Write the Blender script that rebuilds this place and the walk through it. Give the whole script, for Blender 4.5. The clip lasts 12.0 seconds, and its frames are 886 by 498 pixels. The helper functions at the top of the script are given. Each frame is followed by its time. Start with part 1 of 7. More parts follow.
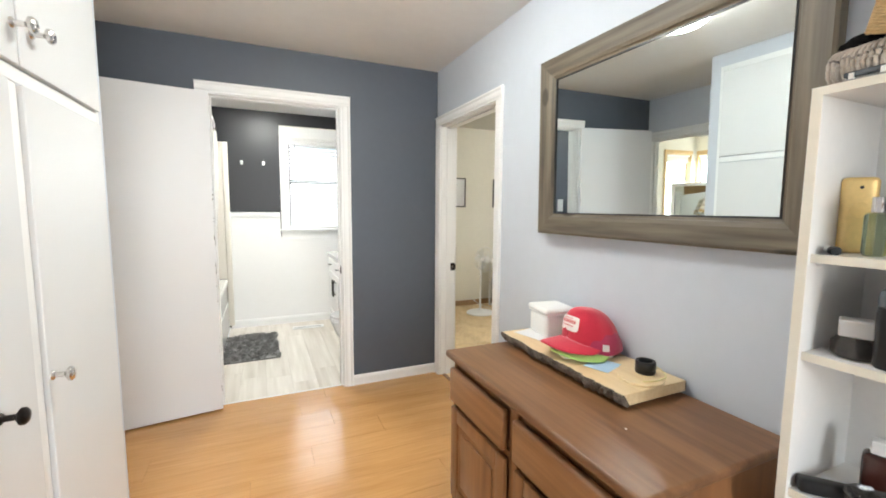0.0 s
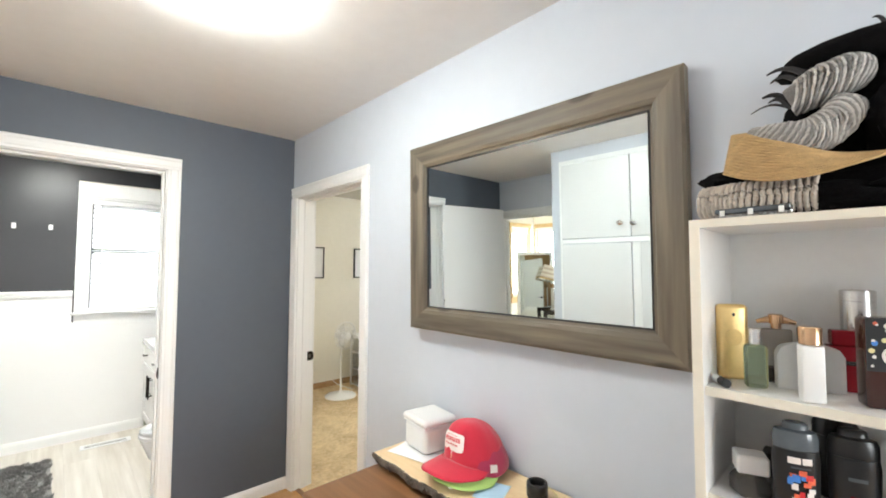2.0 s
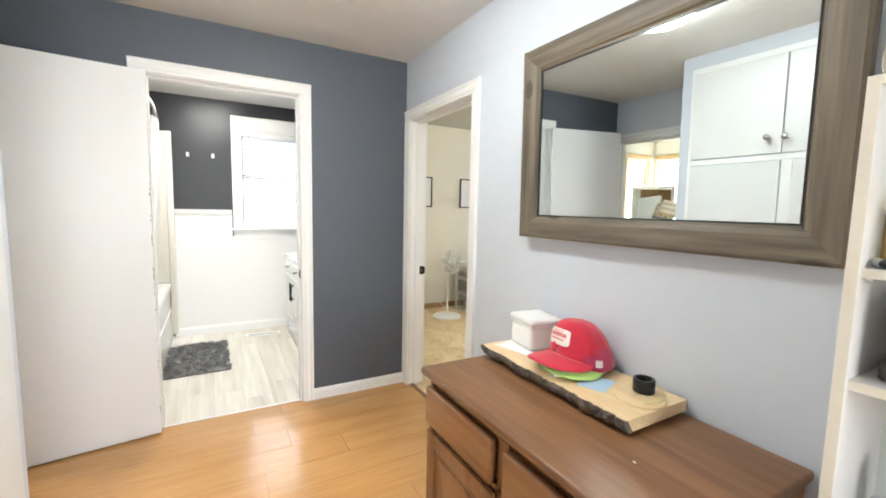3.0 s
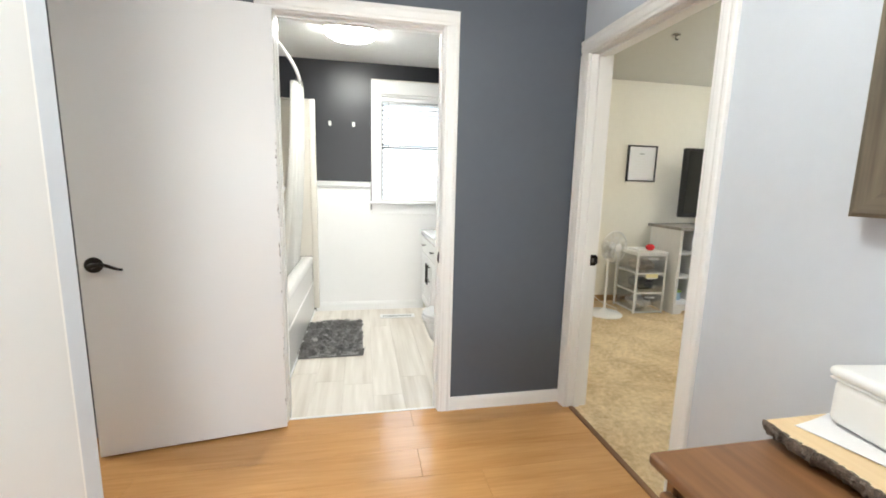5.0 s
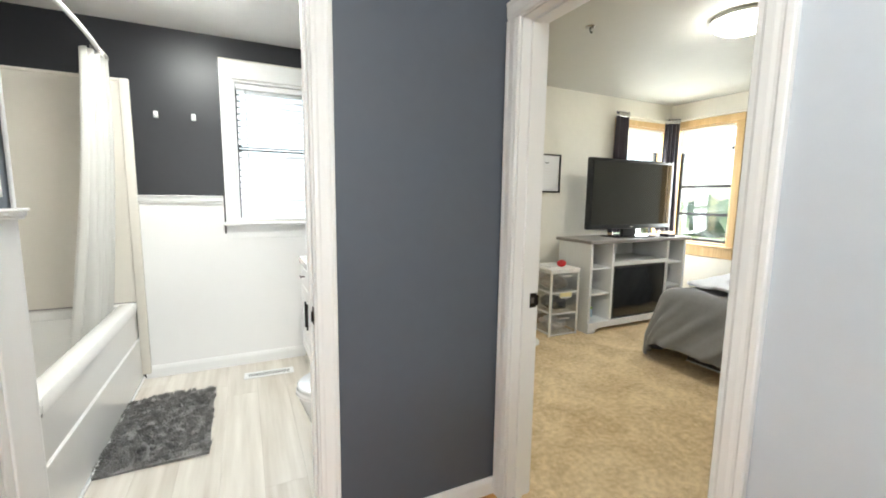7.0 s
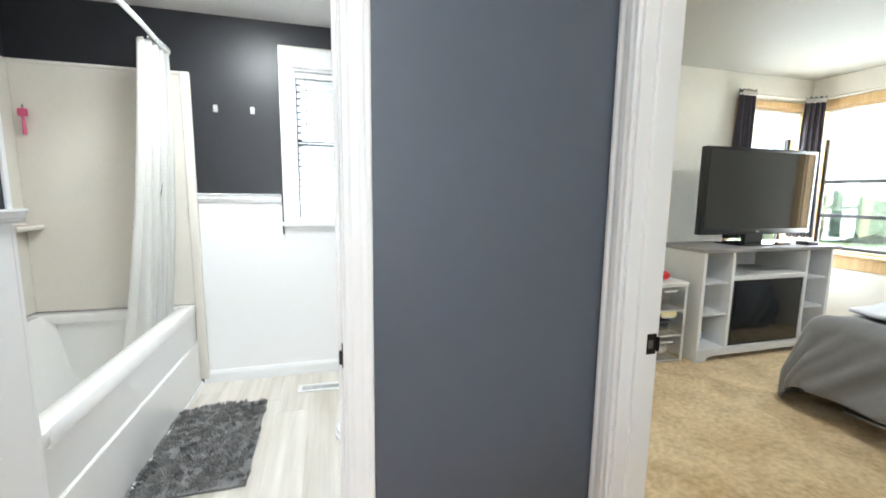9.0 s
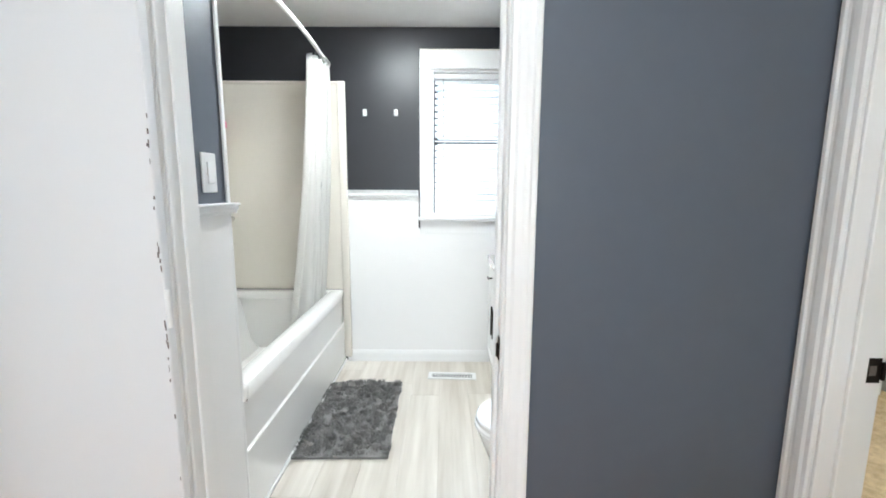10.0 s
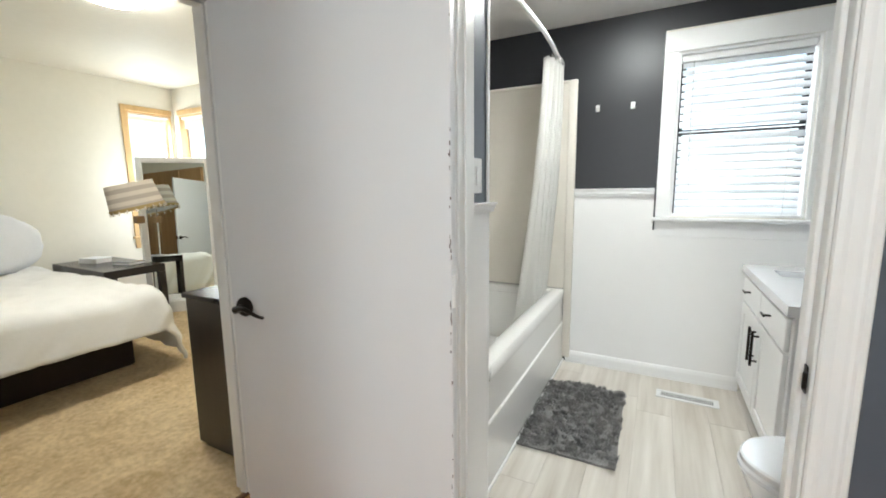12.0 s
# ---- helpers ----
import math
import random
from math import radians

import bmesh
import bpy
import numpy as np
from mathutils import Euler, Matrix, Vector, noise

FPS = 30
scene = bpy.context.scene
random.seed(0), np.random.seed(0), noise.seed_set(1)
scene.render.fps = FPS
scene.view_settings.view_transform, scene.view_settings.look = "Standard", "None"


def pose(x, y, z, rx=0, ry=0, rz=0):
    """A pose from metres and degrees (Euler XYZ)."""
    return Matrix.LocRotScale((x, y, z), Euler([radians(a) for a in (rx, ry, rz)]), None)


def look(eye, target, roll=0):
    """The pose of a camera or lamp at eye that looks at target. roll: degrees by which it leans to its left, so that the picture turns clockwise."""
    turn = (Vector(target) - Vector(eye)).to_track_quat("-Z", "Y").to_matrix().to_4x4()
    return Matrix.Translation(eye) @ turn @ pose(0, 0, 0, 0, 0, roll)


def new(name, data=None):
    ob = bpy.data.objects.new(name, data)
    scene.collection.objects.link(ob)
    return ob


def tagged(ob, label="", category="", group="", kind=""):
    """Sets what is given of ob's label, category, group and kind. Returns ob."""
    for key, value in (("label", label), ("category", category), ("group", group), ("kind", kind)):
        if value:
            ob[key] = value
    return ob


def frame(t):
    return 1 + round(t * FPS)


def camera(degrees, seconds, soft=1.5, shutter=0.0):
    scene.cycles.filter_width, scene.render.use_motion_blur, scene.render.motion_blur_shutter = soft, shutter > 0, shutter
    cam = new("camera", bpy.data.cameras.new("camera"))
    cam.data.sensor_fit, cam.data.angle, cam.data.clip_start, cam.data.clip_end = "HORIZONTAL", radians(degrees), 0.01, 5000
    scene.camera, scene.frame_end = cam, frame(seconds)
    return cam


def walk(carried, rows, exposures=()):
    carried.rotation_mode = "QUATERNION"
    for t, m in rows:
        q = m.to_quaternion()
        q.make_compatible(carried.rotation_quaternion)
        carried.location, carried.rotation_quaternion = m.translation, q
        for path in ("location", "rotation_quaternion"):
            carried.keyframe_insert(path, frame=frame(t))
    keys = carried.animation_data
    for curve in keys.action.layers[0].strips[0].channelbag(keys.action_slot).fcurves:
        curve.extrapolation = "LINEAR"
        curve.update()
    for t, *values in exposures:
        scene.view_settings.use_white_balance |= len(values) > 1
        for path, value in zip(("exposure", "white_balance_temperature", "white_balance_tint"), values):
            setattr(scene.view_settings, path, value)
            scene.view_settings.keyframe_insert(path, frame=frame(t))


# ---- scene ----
cam = camera(94.4, 12.0, soft=1.8)
PATH = [
    (0, (0.208, 0.328, 1.327), (1.012, 2.149, 1.13), 0.4),
    (0.5, (0.257, 0.445, 1.35), (1.339, 2.122, 1.228), 1.5),
    (1, (0.293, 0.527, 1.396), (1.595, 2.045, 1.392), 1.3),
    (1.5, (0.302, 0.551, 1.467), (1.69, 1.987, 1.568), 0.4),
    (2, (0.287, 0.542, 1.469), (1.657, 1.995, 1.565), 0.2),
    (2.5, (0.263, 0.535, 1.388), (1.494, 2.11, 1.342), 0.7),
    (3, (0.232, 0.519, 1.329), (1.205, 2.256, 1.133), 1.2),
    (3.5, (0.22, 0.558, 1.279), (0.906, 2.416, 1.004), 1.1),
    (3.7, (0.202, 0.588, 1.282), (0.792, 2.475, 0.978), 0.6),
    (5.3, (0.38, 1.31, 1.264), (0.756, 3.25, 0.958), 1.4),
    (5.5, (0.407, 1.36, 1.276), (0.831, 3.293, 0.991), 0.6),
    (6, (0.415, 1.596, 1.275), (1.051, 3.475, 1.023), 0.2),
    (6.5, (0.441, 1.802, 1.272), (1.257, 3.611, 1.025), 0.4),
    (6.7, (0.473, 1.847, 1.278), (1.33, 3.637, 1.028), 0.9),
    (8.3, (0.71, 2.269, 1.29), (1.59, 4.048, 1.039), 0.6),
    (8.5, (0.72, 2.29, 1.286), (1.523, 4.104, 1.034), 0.8),
    (9, (0.7, 2.315, 1.286), (1.234, 4.224, 1.02), 0.7),
    (9.5, (0.636, 2.33, 1.281), (0.888, 4.295, 1.001), 0.4),
    (10, (0.584, 2.336, 1.278), (0.579, 4.315, 0.991), 0.3),
    (10.5, (0.543, 2.332, 1.28), (0.275, 4.292, 0.992), 0.2),
    (11, (0.502, 2.319, 1.278), (-0.028, 4.226, 0.991), -0.0),
    (11.5, (0.462, 2.295, 1.28), (-0.3, 4.121, 0.993), -0.3),
    (12, (0.432, 2.268, 1.28), (-0.49, 4.019, 0.992), -0.7),
]
EXPOSURES = [(0.0, 1.76, 6500, 7.5), (1.0, 1.86, 6500, 7.5), (2.0, 1.90, 6500, 7.5), (3.0, 1.90, 6500, 7.5), (3.5, 1.84, 6500, 7.5), (5.5, 1.76, 6480, 7.5), (6.5, 1.71, 6450, 7.0), (8.5, 1.74, 6060, 6.0), (9.0, 1.80, 5960, 6.5), (9.5, 1.82, 5900, 6.5), (10.5, 1.70, 6000, 7.0), (11.0, 1.64, 6080, 7.0), (12.0, 1.38, 6250, 6.5)]
walk(cam, [(t, look(eye, target, roll)) for t, eye, target, roll in PATH], EXPOSURES)

# ---- world and light ----
world = bpy.data.worlds.new("sky")
scene.world = world
world.use_nodes = True
wn = world.node_tree.nodes
sky = wn.new("ShaderNodeTexSky")
sky.sky_type = "NISHITA"
sky.sun_disc = False
sky.sun_elevation, sky.sun_rotation = radians(48), radians(180)
wn["Background"].inputs[1].default_value = 0.15
world.node_tree.links.new(sky.outputs[0], wn["Background"].inputs[0])
sun = new("sun", bpy.data.lights.new("sun", "SUN"))
sun.data.energy, sun.data.angle, sun.data.color = 5.0, radians(0.6), (1, 0.95, 0.88)
sun.matrix_world = pose(0, 0, 8, 42, 0, 0)


def window_light(name, x, y, z, w, h, rz, power):
    """Daylight standing in the opening of a window, shining along the direction rz."""
    lamp = new(name, bpy.data.lights.new(name, "AREA"))
    lamp.data.shape, lamp.data.size, lamp.data.size_y = "RECTANGLE", w, h
    lamp.data.energy, lamp.data.color = power, (0.95, 0.98, 1.0)
    lamp.matrix_world = pose(x, y, z, 90, 0, rz)
    return lamp


WIN = 1.0
window_light("daylight_bath", 0.83, 5.40, 1.59, 0.64, 0.96, 180, 4.8 * WIN)
window_light("daylight_bed_north", 4.70, 5.40, 1.45, 0.8, 1.25, 180, 18 * WIN)
window_light("daylight_bed_east", 5.28, 4.87, 1.45, 0.6, 1.25, 90, 15 * WIN)
window_light("daylight_far_west", -4.92, 5.02, 1.45, 0.45, 1.25, -90, 10 * WIN)
# added fill from behind the walk; its window is made up and never seen
window_light("fill_light_south", 0.55, -2.66, 1.5, 1.5, 1.2, 0, 26 * WIN)
window_light("daylight_far_north", -4.35, 5.40, 1.45, 0.7, 1.25, 180, 6 * WIN)


# ---- materials ----
def surface(name, color, rough=0.5, metal=0.0, vary=0.06, scale=6.0, bump=0.0, bscale=120.0, stretch=(1, 1, 1),
            random_tone=0.0, spec=0.5, trans=0.0, ior=1.45, sheen=0.0, coat=0.0, rvary=0.0):
    """A plain surface with tone varying at two scales, fine relief and, for pieces, a tone of each piece's own."""
    m = bpy.data.materials.new(name)
    m.use_nodes = True
    n, l = m.node_tree.nodes, m.node_tree.links
    b = n["Principled BSDF"]
    b.inputs["Roughness"].default_value, b.inputs["Metallic"].default_value = rough, metal
    b.inputs["Specular IOR Level"].default_value = spec
    b.inputs["Transmission Weight"].default_value, b.inputs["IOR"].default_value = trans, ior
    b.inputs["Sheen Weight"].default_value, b.inputs["Coat Weight"].default_value = sheen, coat
    tc, mp = n.new("ShaderNodeTexCoord"), n.new("ShaderNodeMapping")
    mp.inputs["Scale"].default_value = stretch
    l.new(tc.outputs["Object"], mp.inputs[0])
    big, small = n.new("ShaderNodeTexNoise"), n.new("ShaderNodeTexNoise")
    for t, s, d in ((big, scale, 3), (small, scale * 9, 5)):
        t.inputs["Scale"].default_value, t.inputs["Detail"].default_value = s, d
        l.new(mp.outputs[0], t.inputs["Vector"])
    add = n.new("ShaderNodeMath")
    add.operation = "ADD"
    l.new(big.outputs[0], add.inputs[0])
    l.new(small.outputs[0], add.inputs[1])
    last = add.outputs[0]
    if random_tone:
        info, k = n.new("ShaderNodeObjectInfo"), n.new("ShaderNodeMath")
        k.operation = "MULTIPLY_ADD"
        k.inputs[1].default_value = random_tone / max(vary, 0.01)
        l.new(info.outputs["Random"], k.inputs[0])
        l.new(last, k.inputs[2])
        last = k.outputs[0]
    ramp = n.new("ShaderNodeMapRange")
    mid = 1.0 + (random_tone / max(vary, 0.01)) / 2
    ramp.inputs["From Min"].default_value, ramp.inputs["From Max"].default_value = mid - 0.5, mid + 0.5
    ramp.inputs["To Min"].default_value, ramp.inputs["To Max"].default_value = 1 - vary, 1 + vary
    ramp.clamp = False
    l.new(last, ramp.inputs[0])
    mul = n.new("ShaderNodeVectorMath")
    mul.operation = "SCALE"
    mul.inputs[0].default_value = color
    l.new(ramp.outputs[0], mul.inputs["Scale"])
    l.new(mul.outputs[0], b.inputs["Base Color"])
    if rvary:
        rr = n.new("ShaderNodeMapRange")
        rr.inputs["To Min"].default_value, rr.inputs["To Max"].default_value = max(0, rough - rvary), rough + rvary
        l.new(big.outputs[0], rr.inputs[0])
        l.new(rr.outputs[0], b.inputs["Roughness"])
    if bump:
        f, bp = n.new("ShaderNodeTexNoise"), n.new("ShaderNodeBump")
        f.inputs["Scale"].default_value, f.inputs["Detail"].default_value = bscale, 4
        l.new(mp.outputs[0], f.inputs["Vector"])
        bp.inputs["Strength"].default_value, bp.inputs["Distance"].default_value = bump, 0.006 if bump > 0.4 else 0.001
        l.new(f.outputs[0], bp.inputs["Height"])
        l.new(bp.outputs[0], b.inputs["Normal"])
    return m


def wood(name, dark, light, axis, rough=0.4, scale=1.0, knots=0.0, random_tone=0.0, coat=0.0, bump=0.15, contrast=1.0):
    """Wood with grain running along an axis (0, 1, 2), streaks at two scales and, where asked, knots."""
    m = bpy.data.materials.new(name)
    m.use_nodes = True
    n, l = m.node_tree.nodes, m.node_tree.links
    b = n["Principled BSDF"]
    b.inputs["Roughness"].default_value, b.inputs["Coat Weight"].default_value = rough, coat
    b.inputs["Coat Roughness"].default_value = 0.15
    tc, mp = n.new("ShaderNodeTexCoord"), n.new("ShaderNodeMapping")
    s = [14.0 * scale] * 3
    s[axis] = 0.9 * scale
    mp.inputs["Scale"].default_value = s
    l.new(tc.outputs["Object"], mp.inputs[0])
    if random_tone:
        info, cmb = n.new("ShaderNodeObjectInfo"), n.new("ShaderNodeVectorMath")
        cmb.operation = "SCALE"
        cmb.inputs[0].default_value = (37, 53, 71)
        l.new(info.outputs["Random"], cmb.inputs["Scale"])
        l.new(cmb.outputs[0], mp.inputs["Location"])
    a, c = n.new("ShaderNodeTexNoise"), n.new("ShaderNodeTexNoise")
    a.inputs["Scale"].default_value, a.inputs["Detail"].default_value, a.inputs["Distortion"].default_value = 0.9, 4, 0.6
    c.inputs["Scale"].default_value, c.inputs["Detail"].default_value = 5.5, 6
    for t in (a, c):
        l.new(mp.outputs[0], t.inputs["Vector"])
    add = n.new("ShaderNodeMath")
    add.operation = "ADD"
    l.new(a.outputs[0], add.inputs[0])
    l.new(c.outputs[0], add.inputs[1])
    last = add.outputs[0]
    if random_tone:
        k = n.new("ShaderNodeMath")
        k.operation = "MULTIPLY_ADD"
        k.inputs[1].default_value = random_tone
        l.new(n["Object Info"].outputs["Random"], k.inputs[0])
        l.new(last, k.inputs[2])
        last = k.outputs[0]
    if knots:
        v, vr, sb = n.new("ShaderNodeTexVoronoi"), n.new("ShaderNodeMapRange"), n.new("ShaderNodeMath")
        mk = n.new("ShaderNodeMapping")
        sk = [8.0] * 3
        sk[axis] = 4.2
        mk.inputs["Scale"].default_value = sk
        l.new(tc.outputs["Object"], mk.inputs[0])
        l.new(mk.outputs[0], v.inputs["Vector"])
        v.inputs["Scale"].default_value = 1.0
        vr.inputs["From Min"].default_value, vr.inputs["From Max"].default_value = 0.05, 0.25
        vr.inputs["To Min"].default_value, vr.inputs["To Max"].default_value = knots, 0.0
        l.new(v.outputs["Distance"], vr.inputs[0])
        sb.operation = "SUBTRACT"
        l.new(last, sb.inputs[0])
        l.new(vr.outputs[0], sb.inputs[1])
        last = sb.outputs[0]
    ramp, mix = n.new("ShaderNodeMapRange"), n.new("ShaderNodeMix")
    mid = 1.0 + random_tone / 2
    ramp.inputs["From Min"].default_value = mid - 0.38 / contrast
    ramp.inputs["From Max"].default_value = mid + 0.38 / contrast
    l.new(last, ramp.inputs[0])
    mix.data_type = "RGBA"
    mix.inputs[6].default_value, mix.inputs[7].default_value = (*dark, 1), (*light, 1)
    l.new(ramp.outputs[0], mix.inputs[0])
    l.new(mix.outputs[2], b.inputs["Base Color"])
    bp = n.new("ShaderNodeBump")
    bp.inputs["Strength"].default_value, bp.inputs["Distance"].default_value = bump, 0.004
    l.new(c.outputs[0], bp.inputs["Height"])
    l.new(bp.outputs[0], b.inputs["Normal"])
    return m


def carpet_mat(name, dark, light):
    m = bpy.data.materials.new(name)
    m.use_nodes = True
    n, l = m.node_tree.nodes, m.node_tree.links
    b = n["Principled BSDF"]
    b.inputs["Roughness"].default_value, b.inputs["Sheen Weight"].default_value = 0.95, 0.15
    tc = n.new("ShaderNodeTexCoord")
    a, c, d = (n.new("ShaderNodeTexNoise") for _ in range(3))
    for t, s, k in ((a, 3.2, 3), (c, 34.0, 5), (d, 260.0, 2)):
        t.inputs["Scale"].default_value, t.inputs["Detail"].default_value = s, k
        l.new(tc.outputs["Object"], t.inputs["Vector"])
    a.inputs["Distortion"].default_value = 1.2
    add, add2 = n.new("ShaderNodeMath"), n.new("ShaderNodeMath")
    add.operation = add2.operation = "ADD"
    l.new(a.outputs[0], add.inputs[0])
    l.new(c.outputs[0], add.inputs[1])
    l.new(add.outputs[0], add2.inputs[0])
    l.new(d.outputs[0], add2.inputs[1])
    r, mix = n.new("ShaderNodeMapRange"), n.new("ShaderNodeMix")
    r.inputs["From Min"].default_value, r.inputs["From Max"].default_value = 1.14, 1.86
    l.new(add2.outputs[0], r.inputs[0])
    mix.data_type = "RGBA"
    mix.inputs[6].default_value, mix.inputs[7].default_value = (*dark, 1), (*light, 1)
    l.new(r.outputs[0], mix.inputs[0])
    l.new(mix.outputs[2], b.inputs["Base Color"])
    bp = n.new("ShaderNodeBump")
    bp.inputs["Strength"].default_value, bp.inputs["Distance"].default_value = 0.7, 0.012
    l.new(add2.outputs[0], bp.inputs["Height"])
    l.new(bp.outputs[0], b.inputs["Normal"])
    return m


def glowing(name, color, strength):
    m = bpy.data.materials.new(name)
    m.use_nodes = True
    b = m.node_tree.nodes["Principled BSDF"]
    b.inputs["Base Color"].default_value = (0.9, 0.9, 0.88, 1)
    b.inputs["Emission Color"].default_value = (*color, 1)
    b.inputs["Emission Strength"].default_value = strength
    return m


def glass_mat(name, color=(1, 1, 1), rough=0.0, mix_clear=0.85):
    m = bpy.data.materials.new(name)
    m.use_nodes = True
    n, l = m.node_tree.nodes, m.node_tree.links
    out = n["Material Output"]
    n.remove(n["Principled BSDF"])
    g, t, mx = n.new("ShaderNodeBsdfGlossy"), n.new("ShaderNodeBsdfTransparent"), n.new("ShaderNodeMixShader")
    g.inputs["Roughness"].default_value = rough
    t.inputs["Color"].default_value = (*color, 1)
    mx.inputs[0].default_value = 1 - mix_clear
    l.new(t.outputs[0], mx.inputs[1])
    l.new(g.outputs[0], mx.inputs[2])
    l.new(mx.outputs[0], out.inputs[0])
    return m


def cloth_thin(name, color, through_part=0.4):
    """Thin cloth or slats that let part of the light through."""
    m = bpy.data.materials.new(name)
    m.use_nodes = True
    n, l = m.node_tree.nodes, m.node_tree.links
    out, b = n["Material Output"], n["Principled BSDF"]
    b.inputs["Base Color"].default_value, b.inputs["Roughness"].default_value = (*color, 1), 0.7
    nz, bp = n.new("ShaderNodeTexNoise"), n.new("ShaderNodeBump")
    nz.inputs["Scale"].default_value = 220
    bp.inputs["Strength"].default_value, bp.inputs["Distance"].default_value = 0.2, 0.003
    l.new(nz.outputs[0], bp.inputs["Height"])
    l.new(bp.outputs[0], b.inputs["Normal"])
    t, mx = n.new("ShaderNodeBsdfTranslucent"), n.new("ShaderNodeMixShader")
    t.inputs["Color"].default_value = (*color, 1)
    mx.inputs[0].default_value = through_part
    l.new(b.outputs[0], mx.inputs[1])
    l.new(t.outputs[0], mx.inputs[2])
    l.new(mx.outputs[0], out.inputs[0])
    return m


SLATE = surface("slate_blue_paint", (0.094, 0.108, 0.134), 0.45, vary=0.05, scale=2.5, bump=0.12, bscale=260)
PALE = surface("pale_blue_grey_paint", (0.60, 0.64, 0.705), 0.5, vary=0.03, scale=2.0, bump=0.12, bscale=260)
CHARCOAL = surface("charcoal_paint", (0.024, 0.0245, 0.029), 0.38, vary=0.06, scale=2.5, bump=0.12, bscale=260)
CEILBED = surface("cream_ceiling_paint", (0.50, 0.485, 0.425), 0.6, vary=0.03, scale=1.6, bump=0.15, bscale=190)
CREAM = surface("cream_wall_paint", (0.82, 0.79, 0.70), 0.6, vary=0.03, scale=2.0, bump=0.15, bscale=240)
CEIL = surface("ceiling_paint", (0.75, 0.74, 0.725), 0.45, vary=0.04, scale=1.6, bump=0.18, bscale=190)
TRIM = surface("white_gloss_trim", (0.87, 0.87, 0.865), 0.30, vary=0.008, scale=1.5, bump=0.02, bscale=25)
DOORW = surface("white_door_paint", (0.71, 0.715, 0.72), 0.34, vary=0.012, scale=1.2, bump=0.05, bscale=40, stretch=(1, 1, 0.25))
LEAFW = surface("white_door_leaf_paint", (0.77, 0.775, 0.79), 0.36, vary=0.012, scale=1.2, bump=0.05, bscale=40, stretch=(1, 1, 0.25))
WHITEWALL = surface("white_panel_paint", (0.885, 0.88, 0.875), 0.4, vary=0.01, scale=1.5, bump=0.04, bscale=30)
ACRYLIC = surface("white_tub_acrylic", (0.89, 0.88, 0.86), 0.18, vary=0.008, scale=3, coat=0.3)
SURROUND = surface("ivory_surround_acrylic", (0.76, 0.72, 0.65), 0.25, vary=0.02, scale=3)
CERAMIC = surface("white_ceramic", (0.86, 0.87, 0.89), 0.08, vary=0.015, scale=4, coat=0.5)
PLASTIC = surface("white_plastic", (0.8, 0.8, 0.79), 0.35, vary=0.02, scale=8)
OAKFLOOR = wood("honey_laminate", (0.46, 0.225, 0.075), (0.66, 0.37, 0.15), 0, 0.17, 1.0, random_tone=0.10, bump=0.02, contrast=0.7)
VINYL = wood("pale_grey_vinyl_plank", (0.53, 0.47, 0.395), (0.88, 0.84, 0.775), 1, 0.30, 0.30, random_tone=0.10, bump=0.03, contrast=0.95)
CARPET = carpet_mat("tan_carpet", (0.52, 0.345, 0.15), (0.93, 0.74, 0.46))
DRESSER = wood("brown_stained_wood", (0.105, 0.044, 0.017), (0.31, 0.152, 0.066), 1, 0.38, 0.42, bump=0.05, contrast=0.95)
DRESSERV = wood("brown_stained_wood_upright", (0.13, 0.054, 0.020), (0.34, 0.160, 0.066), 2, 0.34, 0.5, bump=0.05, contrast=0.8)
DRESSERF = wood("brown_drawer_wood", (0.15, 0.064, 0.024), (0.37, 0.178, 0.074), 1, 0.32, 0.6, bump=0.05, contrast=0.8)
BARNY = wood("weathered_grey_brown_wood_long", (0.052, 0.041, 0.028), (0.27, 0.222, 0.160), 1, 0.5, 0.42, knots=0.9, bump=0.25, contrast=1.25)
BARNZ = wood("weathered_grey_brown_wood_up", (0.052, 0.041, 0.028), (0.27, 0.222, 0.160), 2, 0.5, 0.42, knots=0.9, bump=0.25, contrast=1.25)
SLAB = wood("pale_live_edge_pine", (0.66, 0.46, 0.23), (0.88, 0.71, 0.45), 1, 0.35, 0.9, bump=0.05, contrast=0.7)
BARK = surface("dark_grey_bark", (0.13, 0.102, 0.082), 0.85, vary=1.1, scale=30, bump=1.0, bscale=60)
PINE = wood("honey_pine_casing", (0.52, 0.33, 0.14), (0.72, 0.50, 0.25), 2, 0.4, 1.0, bump=0.06)
CLOSETWOOD = wood("brown_veneer", (0.33, 0.19, 0.085), (0.48, 0.30, 0.145), 2, 0.45, 0.8, bump=0.06)
ESPRESSO = wood("espresso_wood", (0.018, 0.014, 0.012), (0.035, 0.027, 0.022), 2, 0.32, 1.0, bump=0.05)
ESPRESSOTOP = surface("espresso_top", (0.03, 0.025, 0.024), 0.2, vary=0.1, scale=5)
BIRCH = surface("cream_edge_laminate", (0.80, 0.755, 0.65), 0.4, vary=0.04, scale=8)
SHELFW = surface("white_laminate", (0.80, 0.79, 0.77), 0.4, vary=0.03, scale=6)
STANDW = surface("grey_white_wash", (0.80, 0.81, 0.815), 0.5, vary=0.06, scale=5, stretch=(1, 1, 0.2), bump=0.08)
STANDTOP = wood("grey_wood_top", (0.22, 0.20, 0.185), (0.36, 0.34, 0.32), 0, 0.5, 0.9)
BLACKM = surface("oil_rubbed_bronze", (0.022, 0.017, 0.014), 0.34, metal=0.75, vary=0.3, scale=20)
CHROME = surface("brushed_nickel", (0.62, 0.60, 0.58), 0.22, metal=1.0, vary=0.05, scale=20)
